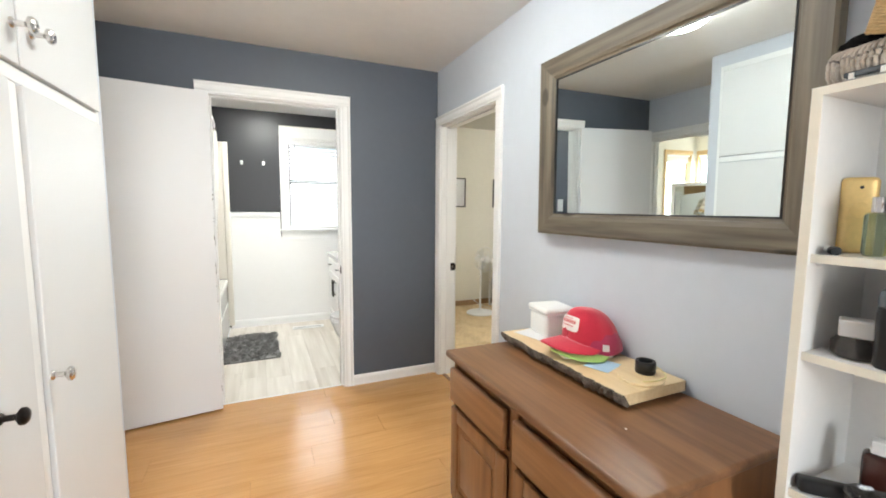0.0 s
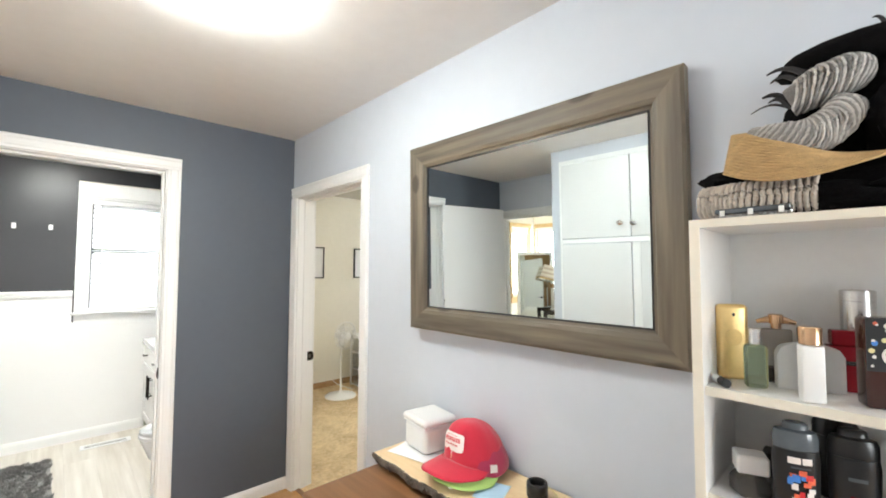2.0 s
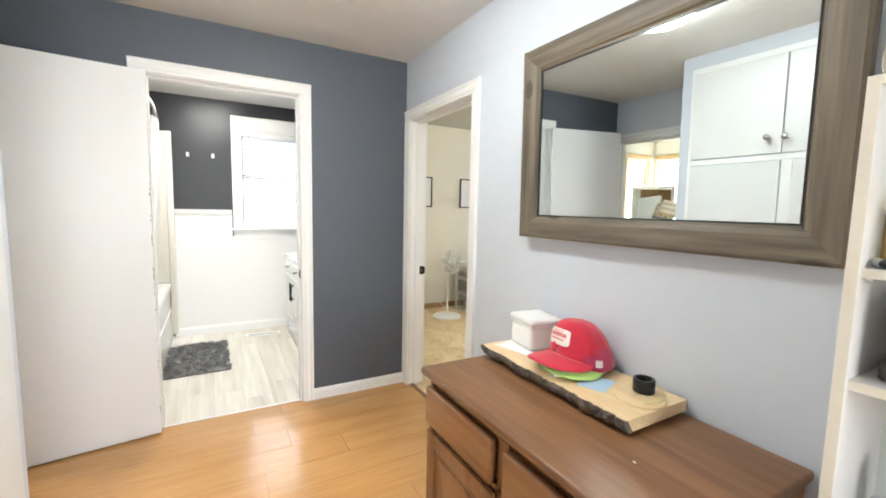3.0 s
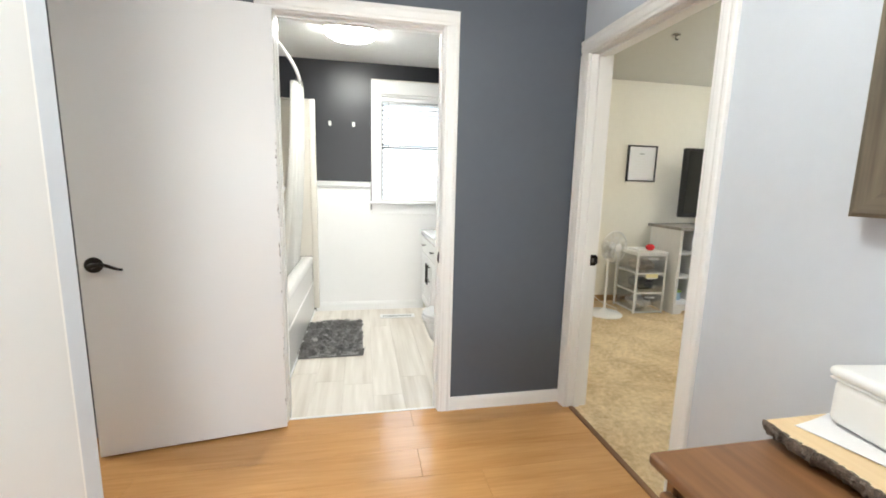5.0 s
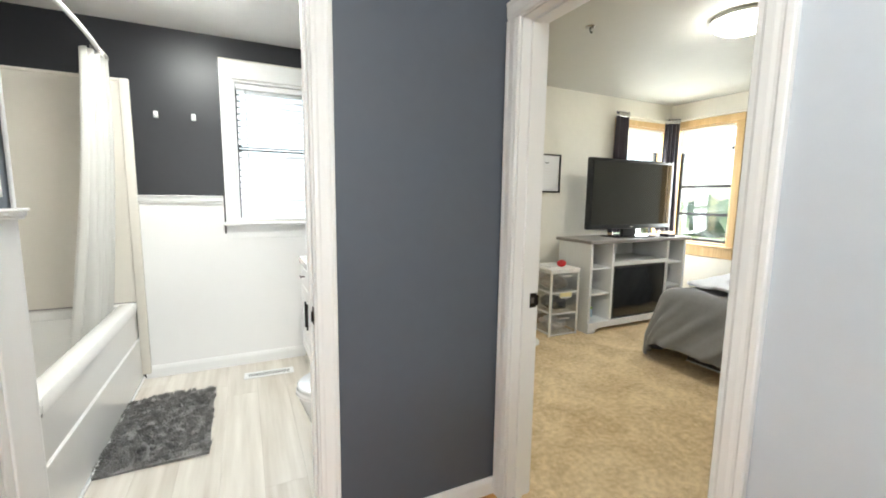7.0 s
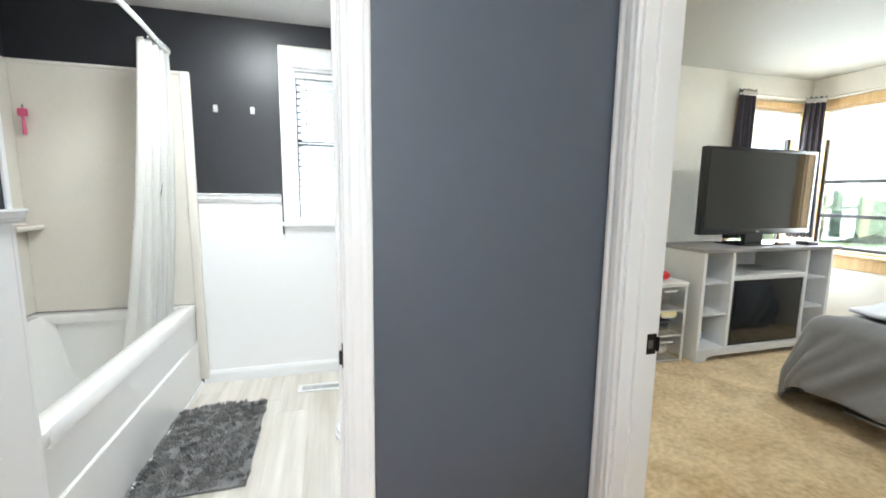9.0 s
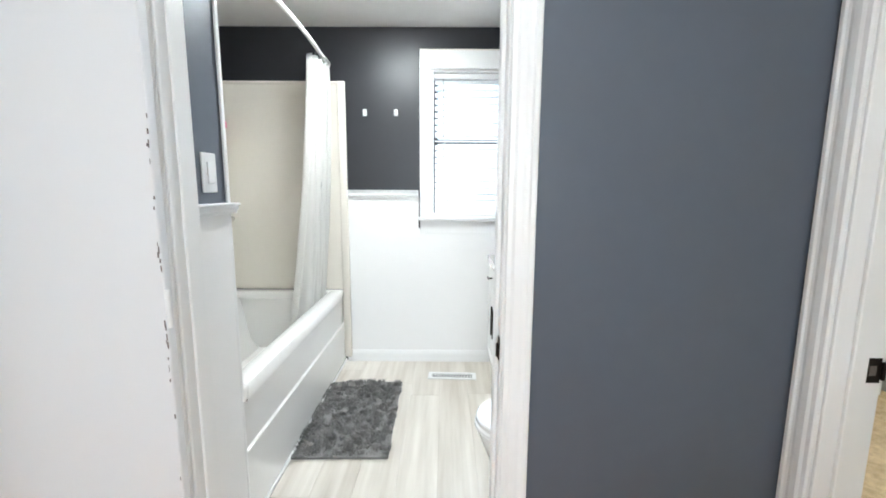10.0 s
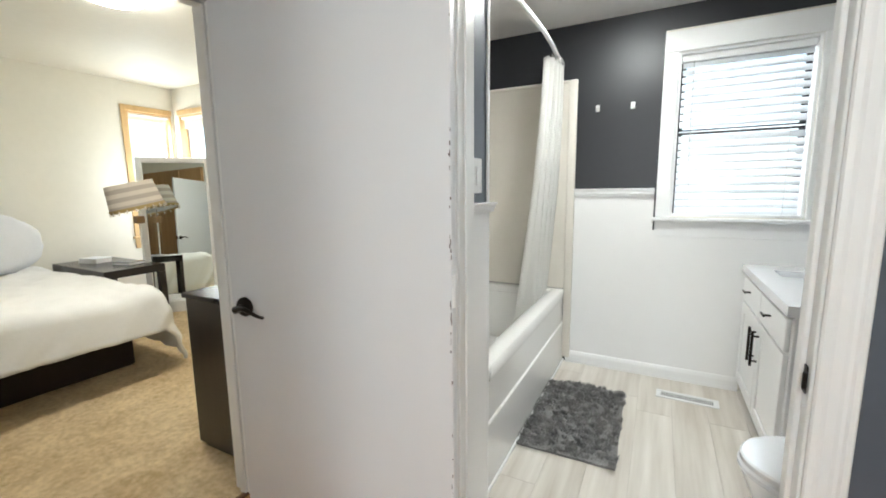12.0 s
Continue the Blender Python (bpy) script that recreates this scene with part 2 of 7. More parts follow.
BLACKP = surface("black_plastic", (0.014, 0.014, 0.015), 0.3, vary=0.1, scale=12)
BLACKGLASS = surface("black_screen", (0.008, 0.009, 0.009), 0.07, vary=0.05, scale=3, coat=0.3)
MIRROR = surface("mirror_silver", (0.76, 0.82, 0.825), 0.0, metal=1.0, vary=0.0, scale=1)
PANE = glass_mat("window_glass", mix_clear=0.93)
CLEARP = glass_mat("clear_plastic", (0.93, 0.94, 0.94), 0.15, 0.72)
FROST = surface("frosted_white_glass", (0.90, 0.90, 0.88), 0.3, vary=0.03, scale=10, trans=0.3)
GREENG = surface("green_perfume", (0.74, 0.90, 0.66), 0.08, vary=0.12, scale=20, trans=0.85)
SMOKE = surface("smoked_glass", (0.12, 0.11, 0.10), 0.08, vary=0.1, scale=20, trans=0.5)
CLEARG = surface("clear_glass", (0.66, 0.62, 0.56), 0.04, vary=0.05, scale=20, trans=0.92)
GOLD = surface("gold_plate", (0.86, 0.62, 0.26), 0.30, metal=0.35, vary=0.1, scale=14)
COPPER = surface("rose_gold_cap", (0.62, 0.40, 0.24), 0.22, metal=0.9, vary=0.08, scale=14)
REDM = surface("dark_red_metal", (0.26, 0.012, 0.02), 0.25, metal=0.3, vary=0.1, scale=14)
REDP = surface("red_plastic", (0.62, 0.03, 0.04), 0.35, vary=0.06, scale=12)
BROWNG = surface("dark_brown_glass", (0.05, 0.016, 0.012), 0.1, vary=0.15, scale=14, coat=0.4)
CAPRED = surface("red_cotton_twill", (0.55, 0.018, 0.045), 0.85, vary=0.08, scale=9, bump=0.3, bscale=520, sheen=0.3)
CAPDARK = surface("faded_plum_twill", (0.42, 0.03, 0.085), 0.85, vary=0.08, scale=9, bump=0.3, bscale=520, sheen=0.3)
PATCH = surface("off_white_felt_patch", (0.80, 0.74, 0.70), 0.8, vary=0.05, scale=30, bump=0.2, bscale=400)
PATCHRED = surface("red_embroidery", (0.60, 0.10, 0.11), 0.8, vary=0.1, scale=60)
PAPER = surface("white_paper", (0.83, 0.83, 0.84), 0.8, vary=0.02, scale=8)
BLUEP = surface("pale_blue_paper", (0.42, 0.60, 0.76), 0.8, vary=0.03, scale=8)
GREENP = surface("lime_card", (0.42, 0.62, 0.18), 0.7, vary=0.05, scale=8)
YELLOWP = surface("yellow_label", (0.80, 0.72, 0.38), 0.7, vary=0.04, scale=8)
KNITB = surface("beige_wool_knit", (0.46, 0.40, 0.34), 0.95, vary=0.25, scale=30, bump=0.9, bscale=110, sheen=0.4)
KNITL = surface("pale_grey_wool", (0.56, 0.54, 0.515), 0.95, vary=0.45, scale=40, bump=0.6, bscale=160, sheen=0.4)
KNITBL = surface("pale_beige_wool", (0.56, 0.485, 0.41), 0.95, vary=0.12, scale=40, bump=0.6, bscale=160, sheen=0.4)
# scarf core, darker than its ribs: shade of the gaps put into the colour
KNITGAP = surface("shaded_rib_gap_wool", (0.24, 0.20, 0.17), 0.95, vary=0.2, scale=40, bump=0.6, bscale=160, sheen=0.4)
KNITM = surface("mid_grey_wool", (0.20, 0.19, 0.18), 0.95, vary=0.3, scale=42, bump=0.8, bscale=160, sheen=0.4)
KNITS = surface("speckled_grey_wool", (0.30, 0.285, 0.27), 0.95, vary=0.6, scale=46, bump=0.8, bscale=160, sheen=0.4)
KNITG = surface("salt_and_pepper_wool", (0.05, 0.046, 0.044), 0.95, vary=0.3, scale=42, bump=1.0, bscale=120, sheen=0.4)
FELT = surface("black_felt", (0.007, 0.0065, 0.007), 1.0, vary=0.4, scale=12, bump=0.5, bscale=240, spec=0.1)
STRAW = surface("tan_straw", (0.56, 0.37, 0.17), 0.75, vary=0.35, scale=40, bump=0.8, bscale=160, stretch=(1, 1, 3))
FEATHER = surface("dark_feather", (0.03, 0.028, 0.03), 0.7, vary=0.3, scale=30)
MATGREY = surface("charcoal_shag", (0.215, 0.206, 0.200), 0.95, vary=0.5, scale=16, bump=0.8, bscale=140, sheen=0.5)
QUILTG = surface("grey_comforter_cotton", (0.20, 0.20, 0.205), 0.8, vary=0.10, scale=5, bump=0.7, bscale=13, sheen=0.3)
QUILTW = surface("white_comforter_cotton", (0.86, 0.85, 0.83), 0.85, vary=0.03, scale=5, bump=0.3, bscale=40, sheen=0.2)
LAVENDER = surface("white_sheet_cotton", (0.74, 0.755, 0.80), 0.85, vary=0.03, scale=5, bump=0.5, bscale=16)
SKIRT = surface("dark_brown_bed_base", (0.028, 0.020, 0.018), 0.7, vary=0.2, scale=12, bump=0.2)
DRAPE = surface("dark_plum_drape", (0.045, 0.036, 0.048), 0.8, vary=0.15, scale=14, bump=0.3, bscale=300, sheen=0.3)
SHADE = cloth_thin("roller_shade_cloth", (0.80, 0.80, 0.70), 0.35)
SLAT = cloth_thin("white_blind_slat", (0.78, 0.80, 0.82), 0.11)
CURTAIN = cloth_thin("white_shower_cloth", (0.82, 0.81, 0.78), 0.3)
LAMPHALL = glowing("lit_diffuser_hall", (0.97, 0.985, 0.95), 20.0)
LAMPBATH = glowing("lit_diffuser_bath", (0.985, 0.985, 0.94), 25.5)
LAMPBED = glowing("lit_diffuser_bed", (1.0, 0.98, 0.945), 21.5)
LAMPFAR = glowing("lit_diffuser_far", (1.0, 0.965, 0.88), 28.0)
GRASS = surface("lawn", (0.07, 0.12, 0.035), 0.9, vary=0.3, scale=1.5, bump=0.5)
HEDGE = surface("far_foliage", (0.12, 0.16, 0.10), 0.9, vary=0.3, scale=2.0, bump=0.6, bscale=12)
BLUEPRINT = surface("blue_print", (0.06, 0.22, 0.62), 0.4, vary=0.15, scale=30)
ORANGEP = surface("orange_red_print", (0.72, 0.13, 0.06), 0.4, vary=0.25, scale=30)
GREYCAP = surface("translucent_grey_cap", (0.10, 0.115, 0.13), 0.2, vary=0.1, scale=14)
PINKP = surface("pink_plastic", (0.72, 0.12, 0.24), 0.4, vary=0.05, scale=14)
STRIPE = surface("striped_blanket", (0.70, 0.64, 0.56), 0.9, vary=0.06, scale=14, bump=0.4, bscale=200)
STRIPE2 = surface("taupe_band", (0.50, 0.44, 0.38), 0.9, vary=0.08, scale=14, bump=0.4, bscale=200)
FRINGE = surface("mustard_fringe", (0.42, 0.31, 0.14), 0.9, vary=0.2, scale=30)
CHIP = surface("bare_chipped_wood", (0.13, 0.11, 0.10), 0.9, vary=0.4, scale=60)
GROUT = surface("dark_joint", (0.40, 0.21, 0.085), 0.6, vary=0.1)
GROUTV = surface("grey_joint", (0.50, 0.46, 0.40), 0.6, vary=0.1)


# ---- mesh helpers ----
def box(bm, x0, x1, y0, y1, z0, z1, bevel=0.0, seg=1):
    r = bmesh.ops.create_cube(bm, size=1.0, matrix=Matrix.LocRotScale(((x0 + x1) / 2, (y0 + y1) / 2, (z0 + z1) / 2), None, (abs(x1 - x0), abs(y1 - y0), abs(z1 - z0))))
    if bevel:
        vs = set(r["verts"])
        es = [e for e in bm.edges if e.verts[0] in vs and e.verts[1] in vs]
        bmesh.ops.bevel(bm, geom=es, offset=bevel, segments=seg, affect="EDGES", profile=0.5)
    return bm


def boxm(x0, x1, y0, y1, z0, z1, bevel=0.0, seg=1):
    return box(bmesh.new(), x0, x1, y0, y1, z0, z1, bevel, seg)


def lathe(bm, profile, n=24, m=None, close=True):
    """Turn a profile of (radius, height) round z."""
    m = m or Matrix()
    rings = []
    for r, z in profile:
        rings.append([bm.verts.new(m @ Vector((r * math.cos(2 * math.pi * i / n), r * math.sin(2 * math.pi * i / n), z))) for i in range(n)])
    for a, b in zip(rings, rings[1:]):
        for i in range(n):
            bm.faces.new((a[i], a[(i + 1) % n], b[(i + 1) % n], b[i]))
    if close:
        bm.faces.new(list(reversed(rings[0])))
        bm.faces.new(rings[-1])
    return bm


def tube(bm, pts, r, n=10, closed=False):
    """A round bar along points."""
    pts = [Vector(p) for p in pts]
    rings = []
    up = Vector((0, 0, 1))
    for i, p in enumerate(pts):
        d = (pts[min(i + 1, len(pts) - 1)] - pts[max(i - 1, 0)]).normalized()
        a = d.cross(up if abs(d.z) < 0.95 else Vector((1, 0, 0))).normalized()
        b = a.cross(d).normalized()
        k = r[i] if isinstance(r, (list, tuple)) else r
        rings.append([bm.verts.new(p + k * (math.cos(2 * math.pi * j / n) * a + math.sin(2 * math.pi * j / n) * b)) for j in range(n)])
    for a, b in zip(rings, rings[1:]):
        for j in range(n):
            bm.faces.new((a[j], a[(j + 1) % n], b[(j + 1) % n], b[j]))
    bm.faces.new(list(reversed(rings[0])))
    bm.faces.new(rings[-1])
    return bm


def sheet(bm, nu, nv, f):
    """A grid of nu by nv quads through f(u, v), u and v from 0 to 1."""
    g = [[bm.verts.new(f(i / nu, j / nv)) for j in range(nv + 1)] for i in range(nu + 1)]
    for i in range(nu):
        for j in range(nv):
            bm.faces.new((g[i][j], g[i + 1][j], g[i + 1][j + 1], g[i][j + 1]))
    return bm


def extrude_profile(bm, pts, axis, a, b):
    """A prism: a closed outline of (p, q) in the plane across an axis, from a to b along it."""
    def at(p, q, s):
        return Vector({"x": (s, p, q), "y": (p, s, q), "z": (p, q, s)}[axis])
    v0, v1 = [bm.verts.new(at(p, q, a)) for p, q in pts], [bm.verts.new(at(p, q, b)) for p, q in pts]
    k = len(pts)
    for i in range(k):
        bm.faces.new((v0[i], v0[(i + 1) % k], v1[(i + 1) % k], v1[i]))
    bm.faces.new(list(reversed(v0)))
    bm.faces.new(v1)
    return bm


def mesh_of(name, bm, material, smooth=False):
    bmesh.ops.recalc_face_normals(bm, faces=bm.faces)
    me = bpy.data.meshes.new(name)
    bm.to_mesh(me)
    bm.free()
    for mt in material if isinstance(material, (list, tuple)) else (material,):
        me.materials.append(mt)
    if smooth:
        me.polygons.foreach_set("use_smooth", [True] * len(me.polygons))
        me.set_sharp_from_angle(angle=radians(38))
    return me


def part(name, bm, material, parent, label="", smooth=False):
    ob = new(name, mesh_of(name, bm, material, smooth))
    ob.parent = parent
    return tagged(ob, label=label)


def thing(name, label, category, at=(0, 0, 0), rz=0.0, group="", kind=""):
    ob = new(name)
    ob.empty_display_size = 0.1
    ob.matrix_world = pose(*at, 0, 0, rz)
    return tagged(ob, label, category, group, kind)


def solo(name, bm, material, label, category, at=(0, 0, 0), rz=0.0, group="", smooth=False):
    ob = new(name, mesh_of(name, bm, material, smooth))
    ob.matrix_world = pose(*at, 0, 0, rz)
    return tagged(ob, label, category, group)


def structure(name, bm, material, label="", category="", smooth=False):
    return tagged(new(name, mesh_of(name, bm, material, smooth)), label or name.replace("_", " "), category or name.split("_")[0], kind="structure")


def thick(ob, t):
    mod = ob.modifiers.new("thickness", "SOLIDIFY")
    mod.thickness = t
    mod.offset = 0
    return ob


# ---- the house: floors, walls, ceilings ----
CH = 2.36


def wall(name, axis, a, b, s0, s1, top, openings, neg, pos, label):
    """A wall across an axis from a to b, running from s0 to s1; openings are (start, end, bottom, top). neg and pos face down and up the axis."""
    bm = bmesh.new()
    cuts = sorted({s0, s1, *[o[0] for o in openings], *[o[1] for o in openings]})
    zc = sorted({0.0, top, *[o[2] for o in openings], *[o[3] for o in openings]})
    solid = {}
    for i in range(len(cuts) - 1):
        for j in range(len(zc) - 1):
            cs, cz = (cuts[i] + cuts[i + 1]) / 2, (zc[j] + zc[j + 1]) / 2
            solid[i, j] = not any(o[0] < cs < o[1] and o[2] < cz < o[3] for o in openings)

    def quad(*ps):
        vs = [bm.verts.new(Vector((p[0], p[1], p[2]) if axis == "x" else (p[1], p[0], p[2]))) for p in ps]
        return bm.faces.new(vs)
    for (i, j), ok in solid.items():
        if not ok:
            continue
        p, q, r, t = cuts[i], cuts[i + 1], zc[j], zc[j + 1]
        quad((a, p, r), (a, q, r), (a, q, t), (a, p, t)).material_index = 0
        quad((b, p, r), (b, p, t), (b, q, t), (b, q, r)).material_index = 1
        for di, dj, ps in ((-1, 0, ((a, p, r), (a, p, t), (b, p, t), (b, p, r))), (1, 0, ((a, q, r), (b, q, r), (b, q, t), (a, q, t))),
                           (0, -1, ((a, p, r), (b, p, r), (b, q, r), (a, q, r))), (0, 1, ((a, p, t), (a, q, t), (b, q, t), (b, p, t)))):
            if not solid.get((i + di, j + dj), False):
                quad(*ps).material_index = 1
    bmesh.ops.remove_doubles(bm, verts=bm.verts, dist=1e-5)
    return structure(name, bm, (neg, pos), label, "wall")


NY0, NY1 = 3.318, 3.430
EX0, EX1 = 1.475, 1.595
WX0, WX1 = -1.140, -1.020
OUT = 5.29
BD = (-0.087, 0.745, 2.042)
ED = (2.424, 3.254, 1.958)
WD = (2.47, 3.300, 1.975)
wall("wall_north", "y", NY0, NY1, WX1, EX0, CH, [(BD[0], BD[1], 0, BD[2])], SLATE, CHARCOAL, "slate blue wall with the bathroom doorway")
wall("wall_east", "x", EX0, EX1, -2.6, OUT, CH + 0.17, [(ED[0], ED[1], 0, ED[2])], PALE, CREAM, "pale blue-grey hall wall with the bedroom doorway")
wall("wall_west", "x", WX0, WX1, -2.6, OUT, CH + 0.17, [(WD[0], WD[1], 0, WD[2])], CREAM, PALE, "pale blue-grey wall with a bedroom doorway")
wall("wall_outer_north", "y", OUT, OUT + 0.15, -4.95, 5.32, CH + 0.17,
     [(0.49, 1.165, 1.09, 2.09), (4.30, 5.10, 0.80, 2.11), (-4.70, -4.00, 0.80, 2.18)], CREAM, CREAM, "outer wall with windows")
wall("wall_outer_east", "x", 5.17, 5.32, 1.75, OUT, CH + 0.17, [(4.53, 5.20, 0.80, 2.11)], CREAM, CREAM, "cream bedroom wall with a window")
wall("wall_outer_west", "x", -4.95, -4.80, 0.0, OUT, CH + 0.17, [(4.79, 5.262, 0.80, 2.18)], CREAM, CREAM, "cream bedroom wall with a window")
wall("wall_bedroom_south", "y", 1.75, 1.90, EX1, 5.17, CH + 0.17, [], CREAM, CREAM, "cream bedroom wall")
wall("wall_far_south", "y", 0.0, 0.12, -4.80, WX0, CH + 0.17, [], CREAM, CREAM, "cream bedroom wall")
# closing wall, opened only to let the added fill light in
wall("wall_south", "y", -2.72, -2.6, WX0, EX1, CH + 0.17, [(-0.20, 1.30, 0.9, 2.1)], PALE, PALE, "pale unseen wall behind the walk with an added window")
# bathroom faces: charcoal above, white panelling below
structure("wall_bath_paint", box(box(boxm(-1.02, 0.41, OUT - 0.006, OUT - 0.001, 0, CH), 1.245, 1.475, OUT - 0.006, OUT - 0.001, 0, CH), 0.41, 1.245, OUT - 0.006, OUT - 0.001, 2.225, CH), CHARCOAL, "charcoal painted bathroom wall", "wall")
structure("wall_bath_east_paint", boxm(EX0 - 0.006, EX0 - 0.001, NY1 + 0.002, OUT - 0.008, 0, CH), CHARCOAL, "charcoal painted bathroom side wall", "wall")
structure("wall_bath_west_paint", boxm(WX1 + 0.001, WX1 + 0.006, NY1 + 0.002, OUT - 0.008, 0, CH), CHARCOAL, "charcoal painted tub alcove wall", "wall")
structure("wall_tub_end", boxm(-1.012, -0.140, NY1 + 0.002, 3.715, 0, CH), SLATE, "slate wall at the head of the tub", "wall")
panel = bmesh.new()
box(panel, -0.105, 1.468, OUT - 0.014, OUT - 0.007, 0.07, 1.0, 0)
box(panel, -0.105, 0.40, OUT - 0.014, OUT - 0.007, 1.0, 1.225, 0)
box(panel, 1.25, 1.468, OUT - 0.014, OUT - 0.007, 1.0, 1.225, 0)
structure("wainscot_north", panel, WHITEWALL, "white painted wainscot panel", "wainscot")
structure("wainscot_end", boxm(-0.140, -0.132, NY1 + 0.006, 3.715, 0, 1.2), WHITEWALL, "white painted wainscot on the tub end wall", "wainscot")


def moulded(name, axis, s0, s1, base, z0, h, d, sign, label, material=TRIM):
    """A rail or skirting with a rounded top along an axis against a wall at base, standing out by d towards sign."""
    pr = [(base, z0), (base + sign * d, z0), (base + sign * d, z0 + h * 0.72), (base + sign * d * 0.8, z0 + h * 0.86), (base + sign * d * 0.45, z0 + h), (base, z0 + h)]
    return structure(name, extrude_profile(bmesh.new(), pr, axis, s0, s1), material, label, "trim")


rail = bmesh.new()
for z0, z1, d in ((1.218, 1.232, 0.016), (1.232, 1.262, 0.024), (1.262, 1.272, 0.034)):
    box(rail, -0.105, 0.40, OUT - 0.014 - d, OUT - 0.007, z0, z1, 0.003)
    box(rail, 1.255, 1.468, OUT - 0.014 - d, OUT - 0.007, z0, z1, 0.003)
structure("trim_chair_rail", rail, TRIM, "white moulded chair rail", "trim")
rail = bmesh.new()
for z0, z1, d in ((1.195, 1.206, 0.012), (1.206, 1.222, 0.018), (1.222, 1.231, 0.026)):
    box(rail, -0.140, -0.132 + d, NY1 + 0.006, 3.735, z0, z1, 0.002)
structure("trim_rail_end", rail, TRIM, "white moulded rail end beside the tub", "trim")
moulded("baseboard_hall_north", "x", 0.80, EX0, NY0, 0, 0.075, 0.014, -1, "white painted baseboard")
moulded("baseboard_hall_east", "y", -2.6, 2.365, EX0, 0, 0.075, 0.014, -1, "white painted baseboard")
moulded("baseboard_bath", "x", -0.13, 0.93, OUT - 0.014, 0, 0.085, 0.014, -1, "white painted baseboard")
moulded("baseboard_bedroom", "x", EX1, 5.17, OUT, 0, 0.07, 0.012, -1, "brown stained baseboard", CLOSETWOOD)
moulded("baseboard_far", "y", 2.4, OUT, -4.80, 0, 0.07, 0.012, 1, "brown stained baseboard", CLOSETWOOD)
structure("ceiling_hall", boxm(WX1, EX0, -2.6, NY0, CH, CH + 0.05), CEIL, "pale satin hall ceiling", "ceiling")
structure("ceiling_bath", boxm(WX1, EX0, NY1, OUT, CH, CH + 0.05), CEIL, "white bathroom ceiling", "ceiling")
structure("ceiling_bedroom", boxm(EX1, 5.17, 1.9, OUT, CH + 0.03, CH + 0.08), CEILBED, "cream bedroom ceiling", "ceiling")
structure("ceiling_far_bedroom", boxm(-4.80, WX0, 0.12, OUT, CH + 0.13, CH + 0.16), CREAM, "cream bedroom ceiling", "ceiling")
structure("ceiling_slab", boxm(-4.95, 5.32, -2.72, OUT + 0.15, CH + 0.17, CH + 0.3), CEIL, "roof slab over the house", "roof")


# ---- door linings and casings ----
def casing_strip(bm, axis, s0, s1, wallface, sign, c0, c1, vertical):
    """One moulded casing board, thick at the outer edge c0 and stepping down to the inner edge c1. vertical: it runs in z from s0 to s1;
    else along the wall, with c0 and c1 its heights."""
    prof = ((0, 0.0005), (0, 0.015), (0.05, 0.019), (0.20, 0.020), (0.27, 0.0165), (0.36, 0.0155), (0.48, 0.0170), (0.70, 0.0165), (0.80, 0.0130), (0.95, 0.0120), (1, 0.008), (1, 0.0005))
    pts = [(c0 + (c1 - c0) * k, wallface + sign * d) for k, d in prof]
    if vertical:
        extrude_profile(bm, pts if axis == "y" else [(q, p) for p, q in pts], "z", s0, s1)
    else:
        extrude_profile(bm, [(q, p) for p, q in pts], "x" if axis == "y" else "y", s0, s1)


def doorway(name, axis, w0, w1, a, b, top, cw, hall_sign, label, outer_top=None):
    """Lining boards with stops through the wall, and casings on both faces. axis: the wall's normal."""
    t = thing(name, label, "door frame", kind="structure")
    th = 0.018

    def bx(s0, s1, d0, d1, z0, z1, bv=0.002):
        return boxm(s0, s1, d0, d1, z0, z1, bv) if axis == "y" else boxm(d0, d1, s0, s1, z0, z1, bv)
    part("jamb", bx(a - 0.001, a + th, w0 + 0.002, w1 - 0.002, 0, top), TRIM, t)
    part("jamb", bx(b - th, b + 0.001, w0 + 0.002, w1 - 0.002, 0, top), TRIM, t)
    part("jamb_head", bx(a + th, b - th, w0 + 0.002, w1 - 0.002, top - th, top + 0.001), TRIM, t)
    mid = (w0 + w1) / 2
    part("stop", bx(a + th, a + th + 0.007, mid - 0.018, mid + 0.018, 0, top - th), TRIM, t)
    part("stop", bx(b - th - 0.011, b - th, mid - 0.018, mid + 0.018, 0, top - th), TRIM, t)
    part("stop", bx(a + th + 0.007, b - th - 0.011, mid - 0.018, mid + 0.018, top - th - 0.011, top - th), TRIM, t)
    for face, sign in ((w0, -1), (w1, 1)):
        ia, ib, it = a + th - 0.005, b - th + 0.005, top - th + 0.005
        for c0, c1 in ((ia - cw, ia), (ib + cw, ib)):
            if abs(c0 - 3.35) < 0.05 and axis == "x" and w0 < 0:
                continue
            bm = bmesh.new()
            casing_strip(bm, axis, 0, it, face, sign, c0, c1, True)
            part("casing", bm, TRIM, t)
        bm = bmesh.new()
        casing_strip(bm, axis, ia - cw, min(ib + cw, 3.316) if axis == "x" else ib + cw, face, sign, it + cw, it, False)
        part("head_casing", bm, TRIM, t)
    return t


f1 = doorway("door_frame_bath", "y", NY0, NY1, BD[0], BD[1], BD[2], 0.069, -1, "white moulded casing of the bathroom doorway, chipped along one side")
f2 = doorway("door_frame_bedroom", "x", EX0, EX1, ED[0], ED[1], ED[2], 0.072, -1, "white moulded casing of the bedroom doorway")
f3 = doorway("door_frame_far_bedroom", "x", WX0, WX1, WD[0], WD[1], WD[2], 0.075, 1, "white moulded casing of the far bedroom doorway")


